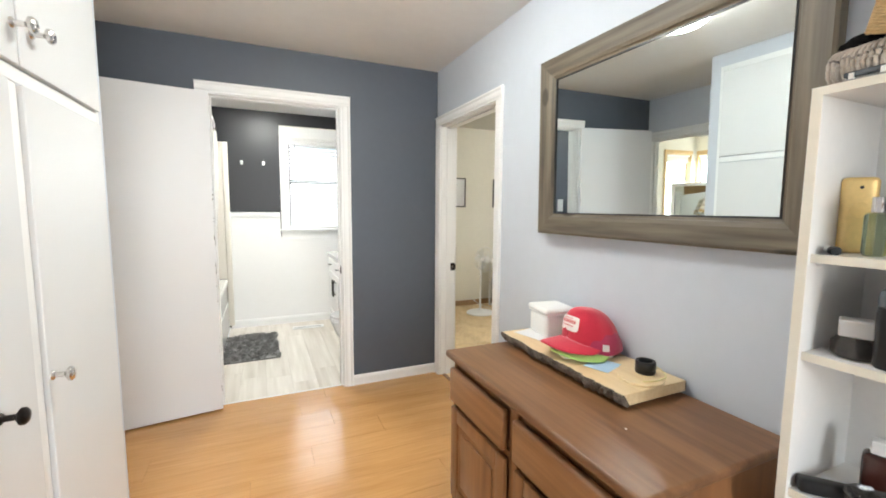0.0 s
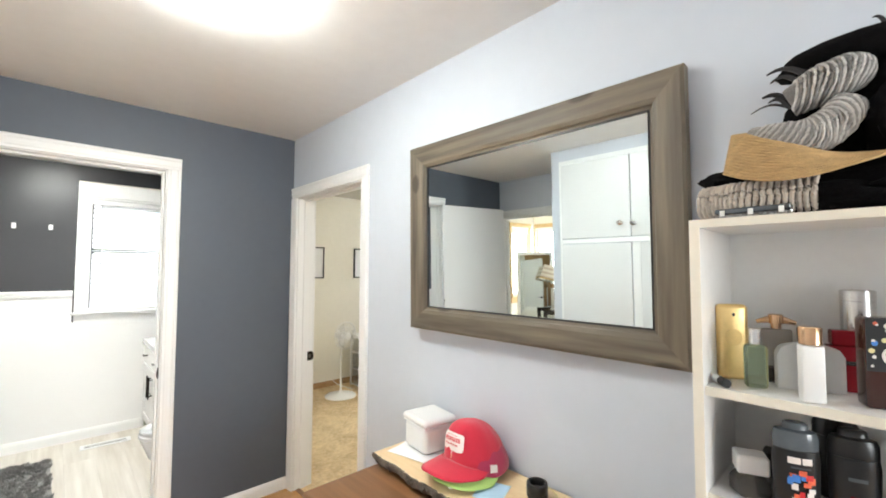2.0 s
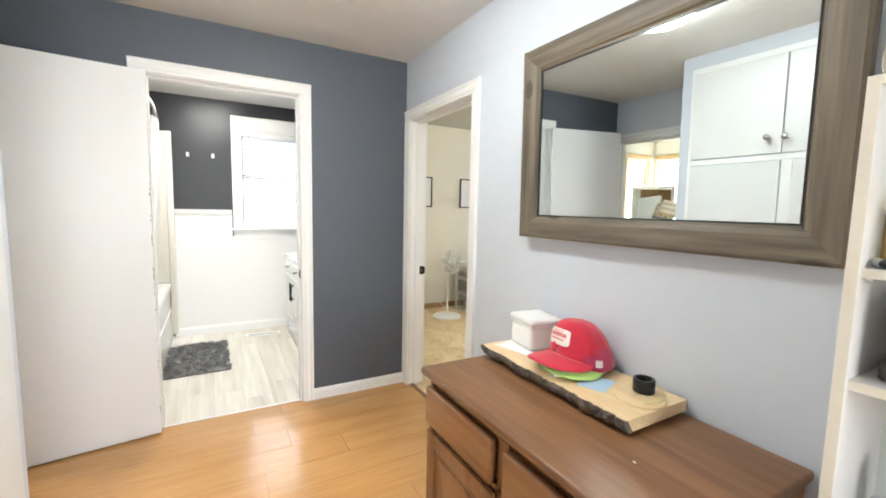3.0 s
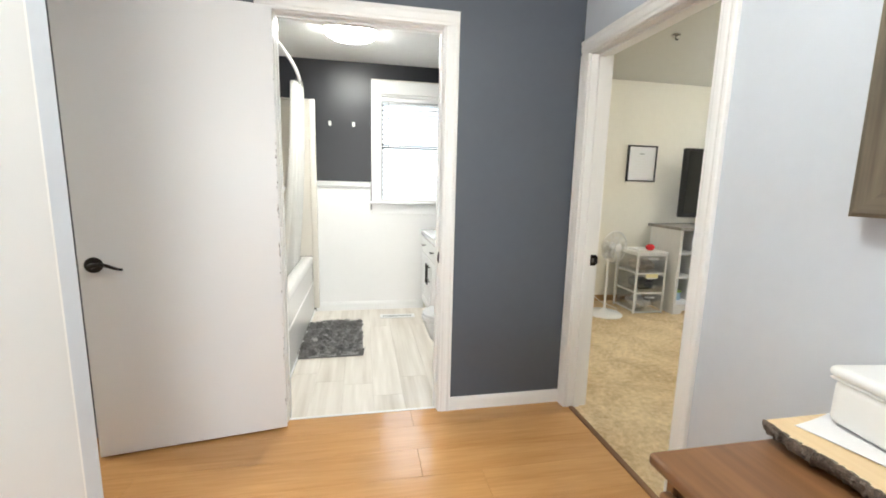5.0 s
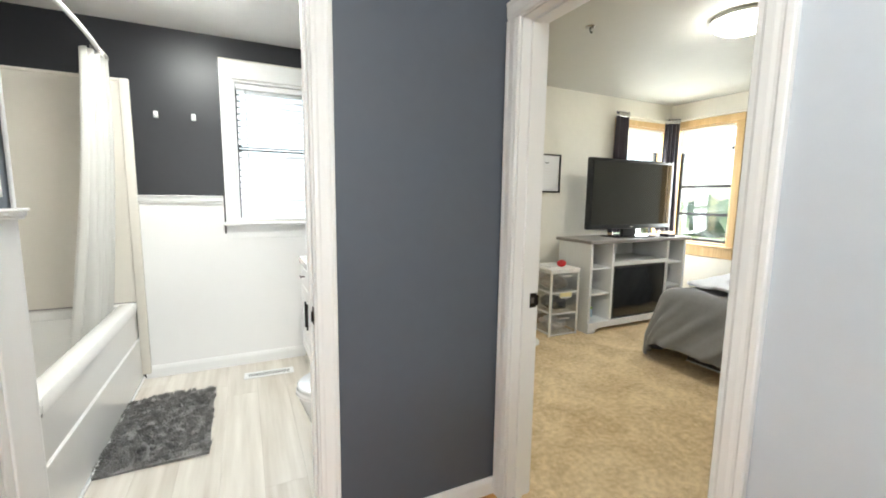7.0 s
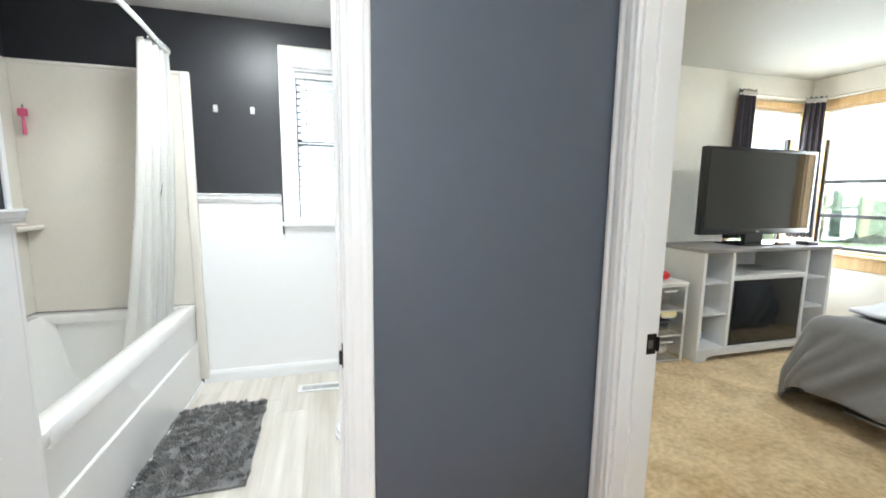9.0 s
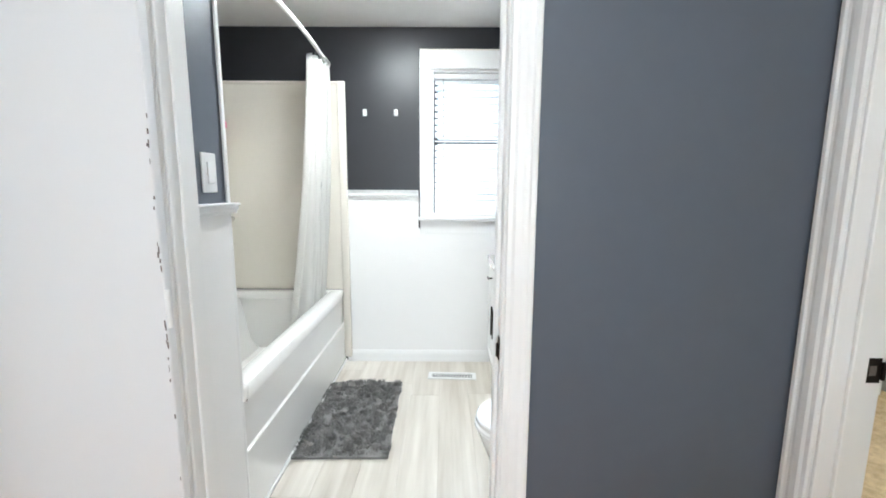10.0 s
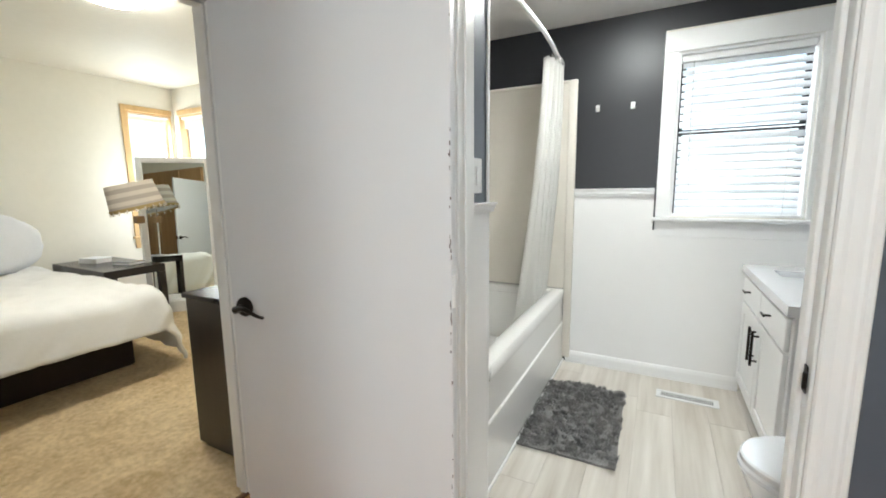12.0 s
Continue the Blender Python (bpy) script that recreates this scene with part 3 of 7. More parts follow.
def strike(parent, axis, s, d, z, sign):
    """A dark strike plate let into a jamb: plate, bent lip and latch hole."""
    bm = bmesh.new()
    if axis == "y":
        box(bm, s - 0.003 * sign, s, d - 0.016, d + 0.016, z - 0.03, z + 0.03, 0.001)
        box(bm, s - 0.010 * sign, s - 0.002 * sign, d - 0.024, d - 0.015, z - 0.018, z + 0.018, 0.002)
    else:
        box(bm, d - 0.020, d + 0.020, s - 0.003 * sign, s, z - 0.03, z + 0.03, 0.001)
        box(bm, d + 0.018, d + 0.026, s - 0.010 * sign, s - 0.002 * sign, z - 0.022, z + 0.022, 0.002)
    p = part("strike_plate", bm, BLACKM, parent, "dark bronze strike plate")
    bm = boxm(s - 0.0036 * sign, s - 0.003 * sign, d - 0.007, d + 0.007, z - 0.012, z + 0.012) if axis == "y" else boxm(d - 0.008, d + 0.008, s - 0.0036 * sign, s - 0.003 * sign, z - 0.012, z + 0.012)
    part("latch_hole", bm, CHIP, p)


strike(f1, "y", BD[1] - 0.0179, 3.352, 0.875, 1)
strike(f2, "x", ED[1] - 0.018, 1.572, 0.87, 1)
# worn paint along the hinge-side casing
chips = bmesh.new()
rnd = random.Random(4)
for i in range(46):
    z = rnd.choice((rnd.uniform(0.75, 1.35), rnd.uniform(0.3, 1.8)))
    h = rnd.uniform(0.003, 0.014)
    x = BD[0] + 0.013 - 0.072 + rnd.choice((0.0, 0.0, 0.034, 0.057)) + rnd.uniform(-0.001, 0.001)
    y = NY0 - 0.0205
    box(chips, x - 0.002, x + rnd.uniform(0.001, 0.003), y - 0.0004, y + 0.001, z, z + h)
part("paint_chips", chips, CHIP, f1, "bare patches where paint chipped off")


# ---- doors ----
def lever(parent, x, y, z, side, out, material=BLACKM):
    """A round rose and a curved lever that points along side (+1 or -1 in x), standing out by the sign out in y."""
    ro = lathe(bmesh.new(), [(0.0335, 0), (0.0335, 0.004), (0.030, 0.009), (0.020, 0.012), (0.012, 0.014), (0.012, 0.045)], 24, Matrix.Translation((x, y, z)) @ pose(0, 0, 0, 90 * out, 0, 0) @ pose(0, 0, 0, 180, 0, 0))
    r = part("rose", ro, material, parent, "dark bronze rose", True)
    pts = []
    for i in range(13):
        u = i / 12
        pts.append((x + side * 0.115 * u, y - 0 + out * (0.045 + 0.006 * math.sin(u * 3.1)), z + 0.010 * math.sin(u * 4.6) - 0.012 * u * u + 0.006 * u ** 4))
    part("lever", tube(bmesh.new(), pts, [0.010 - 0.005 * (i / 12) for i in range(13)], 10), material, r, "", True)


def leaf_door(name, width, height, at, rz, label, lever_at=0.71, both=True, lever_z=0.895, flip=1):
    """A flush door leaf hinged at its origin, reaching along -x; its faces look along y."""
    t = thing(name, label, "door", at, rz, kind="structure")
    part("leaf", boxm(-width, -0.002, -0.0175, 0.0175, 0.012, height, 0.0025), LEAFW, t)
    for z in (0.20, 1.0, 1.82):
        h = tube(bmesh.new(), [(0.004, -0.020 * flip, z - 0.045), (0.004, -0.020 * flip, z + 0.045)], 0.006, 10)
        part("hinge", h, TRIM, t, "painted-over steel hinge")
    lever(t, -lever_at, -0.0175, lever_z, 1, -1)
    if both:
        lever(t, -lever_at, 0.0175, lever_z, 1, 1)
    part("latch_plate", boxm(-width - 0.0015, -width + 0.001, -0.012, 0.012, lever_z - 0.028, lever_z + 0.028), BLACKM, t, "dark latch plate")
    part("latch_bolt", boxm(-width - 0.010, -width, -0.006, 0.006, lever_z - 0.009, lever_z + 0.009, 0.002), BLACKM, t)
    return t


d1 = leaf_door("door_bath", 0.792, 2.025, (-0.063, 3.277, 0), 8.8, "white flush bathroom door swung open against the slate wall", lever_at=0.738)
d3 = leaf_door("door_far_bedroom", 0.76, 1.95, (-1.150, 2.435, 0), 0.0, "white flush bedroom door standing open into the far bedroom")
d4 = leaf_door("door_entry", 0.74, 2.02, (0.80, -0.24, 0), -90.0, "white flush door standing open beside the bookcase")
chips = bmesh.new()
for i in range(30):
    z = rnd.choice((rnd.uniform(0.7, 1.4), rnd.uniform(0.1, 1.9)))
    x = -0.0035 + rnd.uniform(-0.004, 0.001)
    box(chips, x - rnd.uniform(0.001, 0.004), x, -0.0179, -0.0170, z, z + rnd.uniform(0.004, 0.018))
part("paint_chips", chips, CHIP, d1, "bare patches where paint chipped off")


# ---- windows ----
def sash_window(name, axis, w0, w1, a, b, z0, z1, inside, frame_mat, cw, label, bars=(0.5,), sill=True, bar_mat=TRIM, jut=0.05, sides=(True, True), apron=0.11):
    """A window through a wall: lining, sashes with glass, inner casing, sill and apron. inside: the sign towards the room; axis: the wall's normal."""
    t = thing(name, label, "window", kind="structure")

    def bx(s0, s1, d0, d1, y0, y1, bv=0.002):
        d0, d1 = min(d0, d1), max(d0, d1)
        return boxm(s0, s1, d0, d1, y0, y1, bv) if axis == "y" else boxm(d0, d1, s0, s1, y0, y1, bv)
    face = w0 if inside < 0 else w1
    th = 0.016
    li0, li1 = w0 + 0.002, w1 - 0.002
    for s0, s1, y0, y1 in ((a, a + th, z0, z1), (b - th, b, z0, z1), (a + th, b - th, z1 - th, z1), (a + th, b - th, z0, z0 + th)):
        part("lining", bx(s0, s1, li0, li1, y0, y1), frame_mat, t)
    mid = (w0 + w1) / 2 - inside * 0.03
    fr = 0.030
    for s0, s1, y0, y1 in ((a + th, a + th + fr, z0 + th, z1 - th), (b - th - fr, b - th, z0 + th, z1 - th), (a + th + fr, b - th - fr, z1 - th - fr, z1 - th), (a + th + fr, b - th - fr, z0 + th, z0 + th + fr)):
        part("window_frame", bx(s0, s1, mid - 0.014, mid + 0.014, y0, y1), bar_mat, t)
    edges = [z0 + th + fr] + [z0 + (z1 - z0) * k for k in bars] + [z1 - th - fr]
    for k in edges[1:-1]:
        part("sash_bar", bx(a + th + fr, b - th - fr, mid - 0.016, mid + 0.016, k - 0.016, k + 0.016), bar_mat, t)
    for y0, y1 in zip(edges, edges[1:]):
        p = part("pane", bx(a + th + fr, b - th - fr, mid - 0.002, mid + 0.002, y0 + 0.001, y1 - 0.001, 0), PANE, t)
        p.visible_shadow = False
    d0, d1 = face + inside * 0.0005, face + inside * 0.018
    if sides[0]:
        part("casing", bx(a - cw, a, d0, d1, z0 - 0.005, z1, 0.004), frame_mat, t)
    if sides[1]:
        part("casing", bx(b, b + cw, d0, d1, z0 - 0.005, z1, 0.004), frame_mat, t)
    c0, c1 = a - cw if sides[0] else a, b + cw if sides[1] else b
    part("head_casing", bx(c0, c1, d0, d1 + inside * 0.002, z1, z1 + (cw * 1.5 if frame_mat is TRIM else cw), 0.004), frame_mat, t)
    if sill:
        part("window_sill", bx(c0 - 0.02 if sides[0] else c0, c1 + 0.02 if sides[1] else c1, d0, face + inside * jut, z0 - 0.030, z0 - 0.006, 0.006), frame_mat, t)
        part("apron", bx(c0, c1, d0, face + inside * 0.016, z0 - 0.030 - apron, z0 - 0.031, 0.004), frame_mat, t)
    return t


# sash bars in black: their backlit shade is put into the colour
sash_window("window_bath", "y", OUT, OUT + 0.15, 0.49, 1.165, 1.09, 2.09, -1, TRIM, 0.08, "white painted bathroom window behind a blind, sash blackened as backlit shade", bars=(0.53,), apron=0.10, bar_mat=BLACKP)
# unseen window, added as the opening for the south fill lamp
sash_window("window_fill_south", "y", -2.72, -2.6, -0.20, 1.30, 0.9, 2.1, 1, TRIM, 0.08, "white window added unseen behind the walk for fill light", bars=(0.5,))
sash_window("window_bedroom_north", "y", OUT, OUT + 0.15, 4.30, 5.10, 0.80, 2.11, -1, PINE, 0.06, "pine-cased corner window with dark sash bars", bars=(0.3, 0.53, 0.83), bar_mat=BLACKP, sides=(True, False))
sash_window("window_bedroom_east", "x", 5.17, 5.32, 4.53, 5.20, 0.80, 2.11, -1, PINE, 0.075, "pine-cased corner window with dark sash bars", bars=(0.25, 0.49, 0.80), bar_mat=BLACKP, sides=(True, False))
sash_window("window_far_north", "y", OUT, OUT + 0.15, -4.70, -4.00, 0.80, 2.18, -1, PINE, 0.06, "pine-cased corner window", bars=(0.5,), sides=(False, True))
sash_window("window_far_west", "x", -4.95, -4.80, 4.79, 5.262, 0.80, 2.18, 1, PINE, 0.06, "pine-cased corner window", bars=(0.5,), sides=(True, False))

# slatted blind in the bathroom window
bl = thing("window_blind", "white slatted blind lowered in the bathroom window", "blind", (0.8275, OUT + 0.045, 1.10))
part("headrail", boxm(-0.318, 0.318, -0.018, 0.022, 0.935, 0.972, 0.003), TRIM, bl)
slat_me = mesh_of("slat", extrude_profile(bmesh.new(), [(-0.0195, -0.0185), (-0.008, -0.0045), (0.008, 0.0085), (0.0195, 0.0160), (0.0185, 0.0178), (0.0072, 0.0105), (-0.009, -0.0025), (-0.021, -0.0170)], "x", -0.312, 0.312), SLAT)
for i in range(21):
    s = new("slat", slat_me)
    s.parent = bl
    s.location = (0, 0, 0.026 + i * 0.0446)
    s.rotation_euler = (-0.75, 0, 0) if i == 11 else (0.14 + 0.03 * math.sin(i * 2.3), 0, 0)
part("bottom_rail", boxm(-0.314, 0.314, -0.014, 0.014, -0.004, 0.008, 0.002), TRIM, bl)
for x in (-0.24, 0.24):
    part("ladder_cord", tube(bmesh.new(), [(x, -0.024, 0.0), (x, -0.024, 0.93)], 0.0012, 6), PLASTIC, bl)
part("tilt_wand", tube(bmesh.new(), [(-0.255, -0.03, 0.93), (-0.252, -0.033, 0.33)], 0.004, 8), CLEARP, bl)

# roller shades half drawn in the corner windows
for nm, w, at, rz, drop in (("roller_shade", 0.74, (4.70, OUT + 0.03, 2.08), 0, 0.22), ("roller_shade", 0.58, (5.20, 4.86, 2.08), 90, 0.24),
                            ("roller_shade", 0.64, (-4.35, OUT + 0.03, 2.15), 0, 0.10), ("roller_shade", 0.42, (-4.83, 5.026, 2.15), 90, 0.05)):
    r = thing(nm, "cream roller shade partly drawn down", "shade", at, rz, "roller shades")
    part("roller", tube(bmesh.new(), [(-w / 2, 0, 0), (w / 2, 0, 0)], 0.016, 12), PLASTIC, r)
    part("cloth", boxm(-w / 2 + 0.01, w / 2 - 0.01, 0.012, 0.0135, -drop, 0.0), SHADE, r)
    part("hem_bar", boxm(-w / 2 + 0.01, w / 2 - 0.01, 0.008, 0.018, -drop - 0.014, -drop, 0.003), PLASTIC, r)

# ---- outdoors ----
structure("ground", boxm(-400, 400, -400, 400, -0.62, -0.60), GRASS, "lawn around the house", "ground")
hedge = bmesh.new()
hr = random.Random(9)
for k in range(260):
    a = hr.uniform(0, math.pi * 2)
    d = hr.uniform(22, 30)
    r = hr.uniform(0.7, 1.4)
    c = Vector((d * math.cos(a), 4 + d * math.sin(a), hr.uniform(-0.8, 0.5)))
    v = bmesh.ops.create_icosphere(hedge, subdivisions=2, radius=r, matrix=Matrix.Translation(c))["verts"]
    for q in v:
        q.co += (q.co - c) * 0.45 * noise.noise(q.co * 1.7)
tagged(structure("backdrop_trees", hedge, HEDGE, "far green trees around the lot", "trees"), kind="stuff")

# ---- hall closet ----
CX = -0.32
cl = thing("hall_closet", "white built-in hall closet with four flush doors", "closet", (CX, 0, 0))
body = bmesh.new()
box(body, WX1 - CX + 0.002, -0.004, -2.59, 2.275, 0, CH - 0.001)
part("body", body, PALE, cl, "pale blue-grey closet wall", False)
face = bmesh.new()
for y0, y1, z0, z1 in ((2.185, 2.205, 0.0, 2.27), (1.60, 1.655, 0.0, 1.615), (0.50, 0.52, 0.0, 2.27), (1.045, 1.095, 0, 1.615)):
    box(face, -0.004, 0.006, y0, y1, z0, z1, 0.0015)
box(face, -0.004, 0.006, 0.52, 2.185, 1.617, 1.652, 0.0015)
box(face, -0.004, 0.006, 0.52, 2.185, 2.235, 2.27, 0.0015)
box(face, -0.004, 0.006, 0.52, 2.185, 0.0, 0.06, 0.0015)
part("face_frame", face, TRIM, cl)


def round_knob(parent, x, y, z, material):
    k = lathe(bmesh.new(), [(0.013, 0), (0.012, 0.004), (0.007, 0.008), (0.0065, 0.026), (0.013, 0.031), (0.0185, 0.035), (0.0185, 0.041), (0.014, 0.046), (0.004, 0.048)], 18, Matrix.Translation((x, y, z)) @ pose(0, 0, 0, 0, 90, 0))
    return part("knob", k, material, parent, "", True)


for y0, y1, z0, z1, ky, kz, km in ((1.660, 2.182, 1.656, 2.232, 1.723, 1.752, CHROME), (1.100, 1.652, 1.656, 2.232, 1.632, 1.745, CHROME), (0.524, 1.092, 1.656, 2.232, 0.60, 1.775, CHROME),
                                   (1.660, 2.182, 0.064, 1.612, 1.678, 0.888, CHROME), (1.100, 1.596, 0.064, 1.612, 1.440, 0.885, BLACKM), (0.524, 1.040, 0.064, 1.612, 0.95, 0.862, CHROME)):
    d = part("closet_door", boxm(-0.002, 0.017, y0, y1, z0, z1, 0.002), DOORW, cl)
    round_knob(d, 0.016, ky, kz, km)
moulded("baseboard_closet_end", "x", WX1, CX + 0.006, 2.276, 0, 0.075, 0.012, 1, "white painted baseboard")

# ---- dresser ----
dr = thing("dresser", "brown stained wooden dresser with drawers above panelled doors", "dresser", (0.945, 0.90, 0))
DX, DY = 0.525, 0.965
top = bmesh.new()
box(top, -0.035, DX, -0.015, DY + 0.02, 0.697, 0.725, 0.009, 3)
part("top", top, DRESSER, dr, "worn brown wooden top", True)
case = bmesh.new()
box(case, 0.0, DX - 0.003, 0.0, 0.02, 0.07, 0.697, 0.002)
box(case, 0.0, DX - 0.003, DY - 0.02, DY, 0.07, 0.697, 0.002)
box(case, 0.012, DX - 0.003, 0.02, DY - 0.02, 0.07, 0.690)
for y0, y1, z0, z1 in ((0.02, DY - 0.02, 0.668, 0.697), (0.02, DY - 0.02, 0.495, 0.515), (0.02, DY - 0.02, 0.07, 0.11), (0.482, 0.530, 0.11, 0.668)):
    box(case, -0.002, 0.013, y0, y1, z0, z1, 0.0015)
part("case", case, DRESSERV, dr)
for y in (0.0, DY - 0.06):
    for x in (-0.002, DX - 0.07):
        part("foot", extrude_profile(bmesh.new(), [(y, 0.0), (y + 0.06, 0.0), (y + 0.07, 0.03), (y + 0.06, 0.07), (y, 0.07)], "x", x, x + 0.06), DRESSERV, dr)


def raised_front(y0, y1, z0, z1, panelled):
    bm = bmesh.new()
    if panelled:
        for a, b, c, d in ((y0, y0 + 0.055, z0, z1), (y1 - 0.055, y1, z0, z1), (y0 + 0.055, y1 - 0.055, z1 - 0.055, z1), (y0 + 0.055, y1 - 0.055, z0, z0 + 0.055)):
            box(bm, -0.021, -0.0025, a, b, c, d, 0.004, 2)
        box(bm, -0.012, -0.0025, y0 + 0.05, y1 - 0.05, z0 + 0.05, z1 - 0.05)
        box(bm, -0.019, -0.008, y0 + 0.085, y1 - 0.085, z0 + 0.085, z1 - 0.085, 0.006, 2)
    else:
        box(bm, -0.030, -0.0025, y0, y1, z0, z1, 0.009, 3)
    return bm


for y0, y1 in ((0.018, 0.478), (0.535, 0.952)):
    part("drawer_front", raised_front(y0, y1, 0.518, 0.660, False), DRESSERF, dr, "", True)
    part("cupboard_door", raised_front(y0, y1, 0.085, 0.488, True), DRESSERV, dr, "", True)
part("scratch", boxm(0.16, 0.166, 0.205, 0.212, 0.7252, 0.7256), PATCH, dr, "small pale chip on the top")

# ---- live-edge board and what lies on it ----
BZ = 0.772
board = thing("live_edge_board", "pale live-edge pine board with dark bark along the front", "board", (1.318, 1.19, 0.725))
er = random.Random(11)
NL = 46
front, frontlow = [], []
for i in range(NL + 1):
    u = i / NL
    w = 0.012 * noise.noise(Vector((u * 7, 3, 1))) + 0.006 * noise.noise(Vector((u * 25, 5, 1))) + 0.02 * u * u * (u - 0.6)
    front.append(-0.150 + w)
    frontlow.append(-0.125 + w * 1.6)
bm = bmesh.new()
L = 0.69


def board_at(u, x, z):
    return bm.verts.new(Vector((x, u * L, z)))


rows = []
for i in range(NL + 1):
    u = i / NL
    rows.append([board_at(u, front[i] + 0.012, 0.047), board_at(u, 0.142, 0.047), board_at(u, 0.142, 0.012), board_at(u, frontlow[i] + 0.012, 0.010)])
for a, b in zip(rows, rows[1:]):
    for j in range(4):
        bm.faces.new((a[j], a[(j + 1) % 4], b[(j + 1) % 4], b[j]))
bm.faces.new(rows[0])
bm.faces.new(list(reversed(rows[-1])))
part("slab", bm, SLAB, board)
bm = bmesh.new()
rows = []
for i in range(NL * 3 + 1):
    u = i / (NL * 3)
    k = u * NL
    i0 = min(int(k), NL - 1)
    f = front[i0] + (front[i0 + 1] - front[i0]) * (k - i0)
    g = frontlow[i0] + (frontlow[i0 + 1] - frontlow[i0]) * (k - i0)
    ring = []
    for j in range(7):
        v = j / 6
        n0 = noise.noise(Vector((u * 60, v * 5, 2))) * 0.012 + noise.noise(Vector((u * 150, v * 9, 6))) * 0.005
        ring.append(bm.verts.new(Vector((f + (g - f) * v + 0.0125 - 0.010 * math.sin(v * math.pi) - abs(n0) - 0.003, u * L - 0.001 + 0.002 * u, 0.0485 - 0.043 * v + n0 * 0.5))))
    ring += [bm.verts.new(Vector((g + 0.02, u * L, 0.009))), bm.verts.new(Vector((f + 0.02, u * L, 0.046)))]
    rows.append(ring)
for a, b in zip(rows, rows[1:]):
    for j in range(9):
        bm.faces.new((a[j], a[(j + 1) % 9], b[(j + 1) % 9], b[j]))
bm.faces.new(list(reversed(rows[0])))
bm.faces.new(rows[-1])
part("bark", bm, BARK, board, "rough dark bark edge", True)
part("bark_back", boxm(0.1425, 0.149, 0.0, L, 0.012, 0.044, 0.003), BARK, board)
for y in (0.05, L - 0.05):
    part("cleat", boxm(-0.08, 0.12, y - 0.02, y + 0.02, 0.0, 0.0098), SLAB, board)

bx_ = thing("lidded_box", "white enamel storage box with a lid and wire latch", "box", (1.385, 1.775, BZ + 0.0045), -8)
part("body", boxm(-0.078, 0.062, -0.066, 0.060, 0, 0.120, 0.020, 4), PLASTIC, bx_, "", True)
part("lid", boxm(-0.085, 0.069, -0.073, 0.066, 0.122, 0.156, 0.016, 5), PLASTIC, bx_, "", True)
part("lid_rim", boxm(-0.080, 0.064, -0.068, 0.062, 0.117, 0.1245, 0.003), TRIM, bx_)
part("latch", tube(bmesh.new(), [(-0.03, 0.060, 0.07), (-0.03, 0.066, 0.085), (-0.03, 0.066, 0.12), (0.03, 0.066, 0.12), (0.03, 0.066, 0.085), (0.03, 0.060, 0.07)], 0.002, 6), BLACKM, bx_, "dark wire latch")
bx_.scale = (1.0, 1.22, 0.82)
solo("paper_sheet", sheet(bmesh.new(), 12, 8, lambda u, v: Vector((-0.09 + 0.17 * u, -0.11 + 0.21 * v, 0.002 + 0.0015 * math.sin(5 * u + 3 * v)))), PAPER, "white sheets of paper on the live-edge board", "paper", (1.34, 1.77, BZ + 0.001), 12).modifiers.new("thickness", "SOLIDIFY").thickness = 0.0015
solo("note_card", boxm(-0.055, 0.055, -0.045, 0.045, 0, 0.001), BLUEP, "pale blue square note lying on the board", "note", (1.305, 1.395, BZ + 0.001), 20)
pad = thing("note_pad", "cream note pad under the caps", "note pad", (1.335, 1.535, BZ + 0.0005), -18)
part("pages", boxm(-0.10, 0.09, -0.075, 0.075, 0, 0.015, 0.001), BIRCH, pad, "cream paper edges")
part("cover", boxm(-0.101, 0.091, -0.076, 0.076, 0.0152, 0.0172), PAPER, pad, "white cover")
disc = solo("wood_disc", lathe(bmesh.new(), [(0.069, 0), (0.071, 0.002), (0.071, 0.006), (0.069, 0.008)], 40), SLAB, "thin round wooden coaster on the board", "coaster", (1.335, 1.258, BZ + 0.0005))
puck = thing("black_tape_ring", "black ribbed lens ring with a thin strap", "lens ring", (1.375, 1.275, BZ + 0.009))
bm = bmesh.new()
lathe(bm, [(0.030, 0), (0.032, 0.003), (0.032, 0.012), (0.0305, 0.013), (0.032, 0.015), (0.032, 0.038), (0.030, 0.042), (0.024, 0.042), (0.022, 0.038), (0.022, 0.022), (0.001, 0.022)], 40)
part("ring", bm, BLACKP, puck, "", True)
part("strap", tube(bmesh.new(), [(0.029, -0.012, 0.02), (0.042, -0.022, 0.014), (0.045, -0.04, 0.003), (0.02, -0.062, 0.0025), (-0.03, -0.070, 0.0025), (-0.075, -0.055, 0.0025)], 0.0022, 8), YELLOWP, puck, "thin tan strap", True)

# two stacked caps: crown of six panels, brim, button, patch
def crown_pt(a, e):
    """a: the angle round from the front, e: 0 at the hem to 1 at the top."""
    fx, fy, h = 0.100, 0.090, 0.132
    ahead = max(0.0, math.cos(a))
    behind = max(0.0, -math.cos(a))
    r = math.cos(e * math.pi / 2) ** (0.88 - 0.34 * ahead - 0.14 * behind)
    seam = 1 - 0.022 * abs(math.cos(3 * a)) ** 18
    z = h * math.sin(e * math.pi / 2) ** (1.0 - 0.12 * ahead) * (1 - 0.16 * behind * math.sin(e * math.pi)) + 0.014 * ahead * math.sin(e * math.pi)
    dent = 0.004 * noise.noise(Vector((a * 1.4, e * 3, 2)))
    return Vector(((fx * r + dent) * math.cos(a) * seam, (fy * r + dent) * math.sin(a) * seam, z))


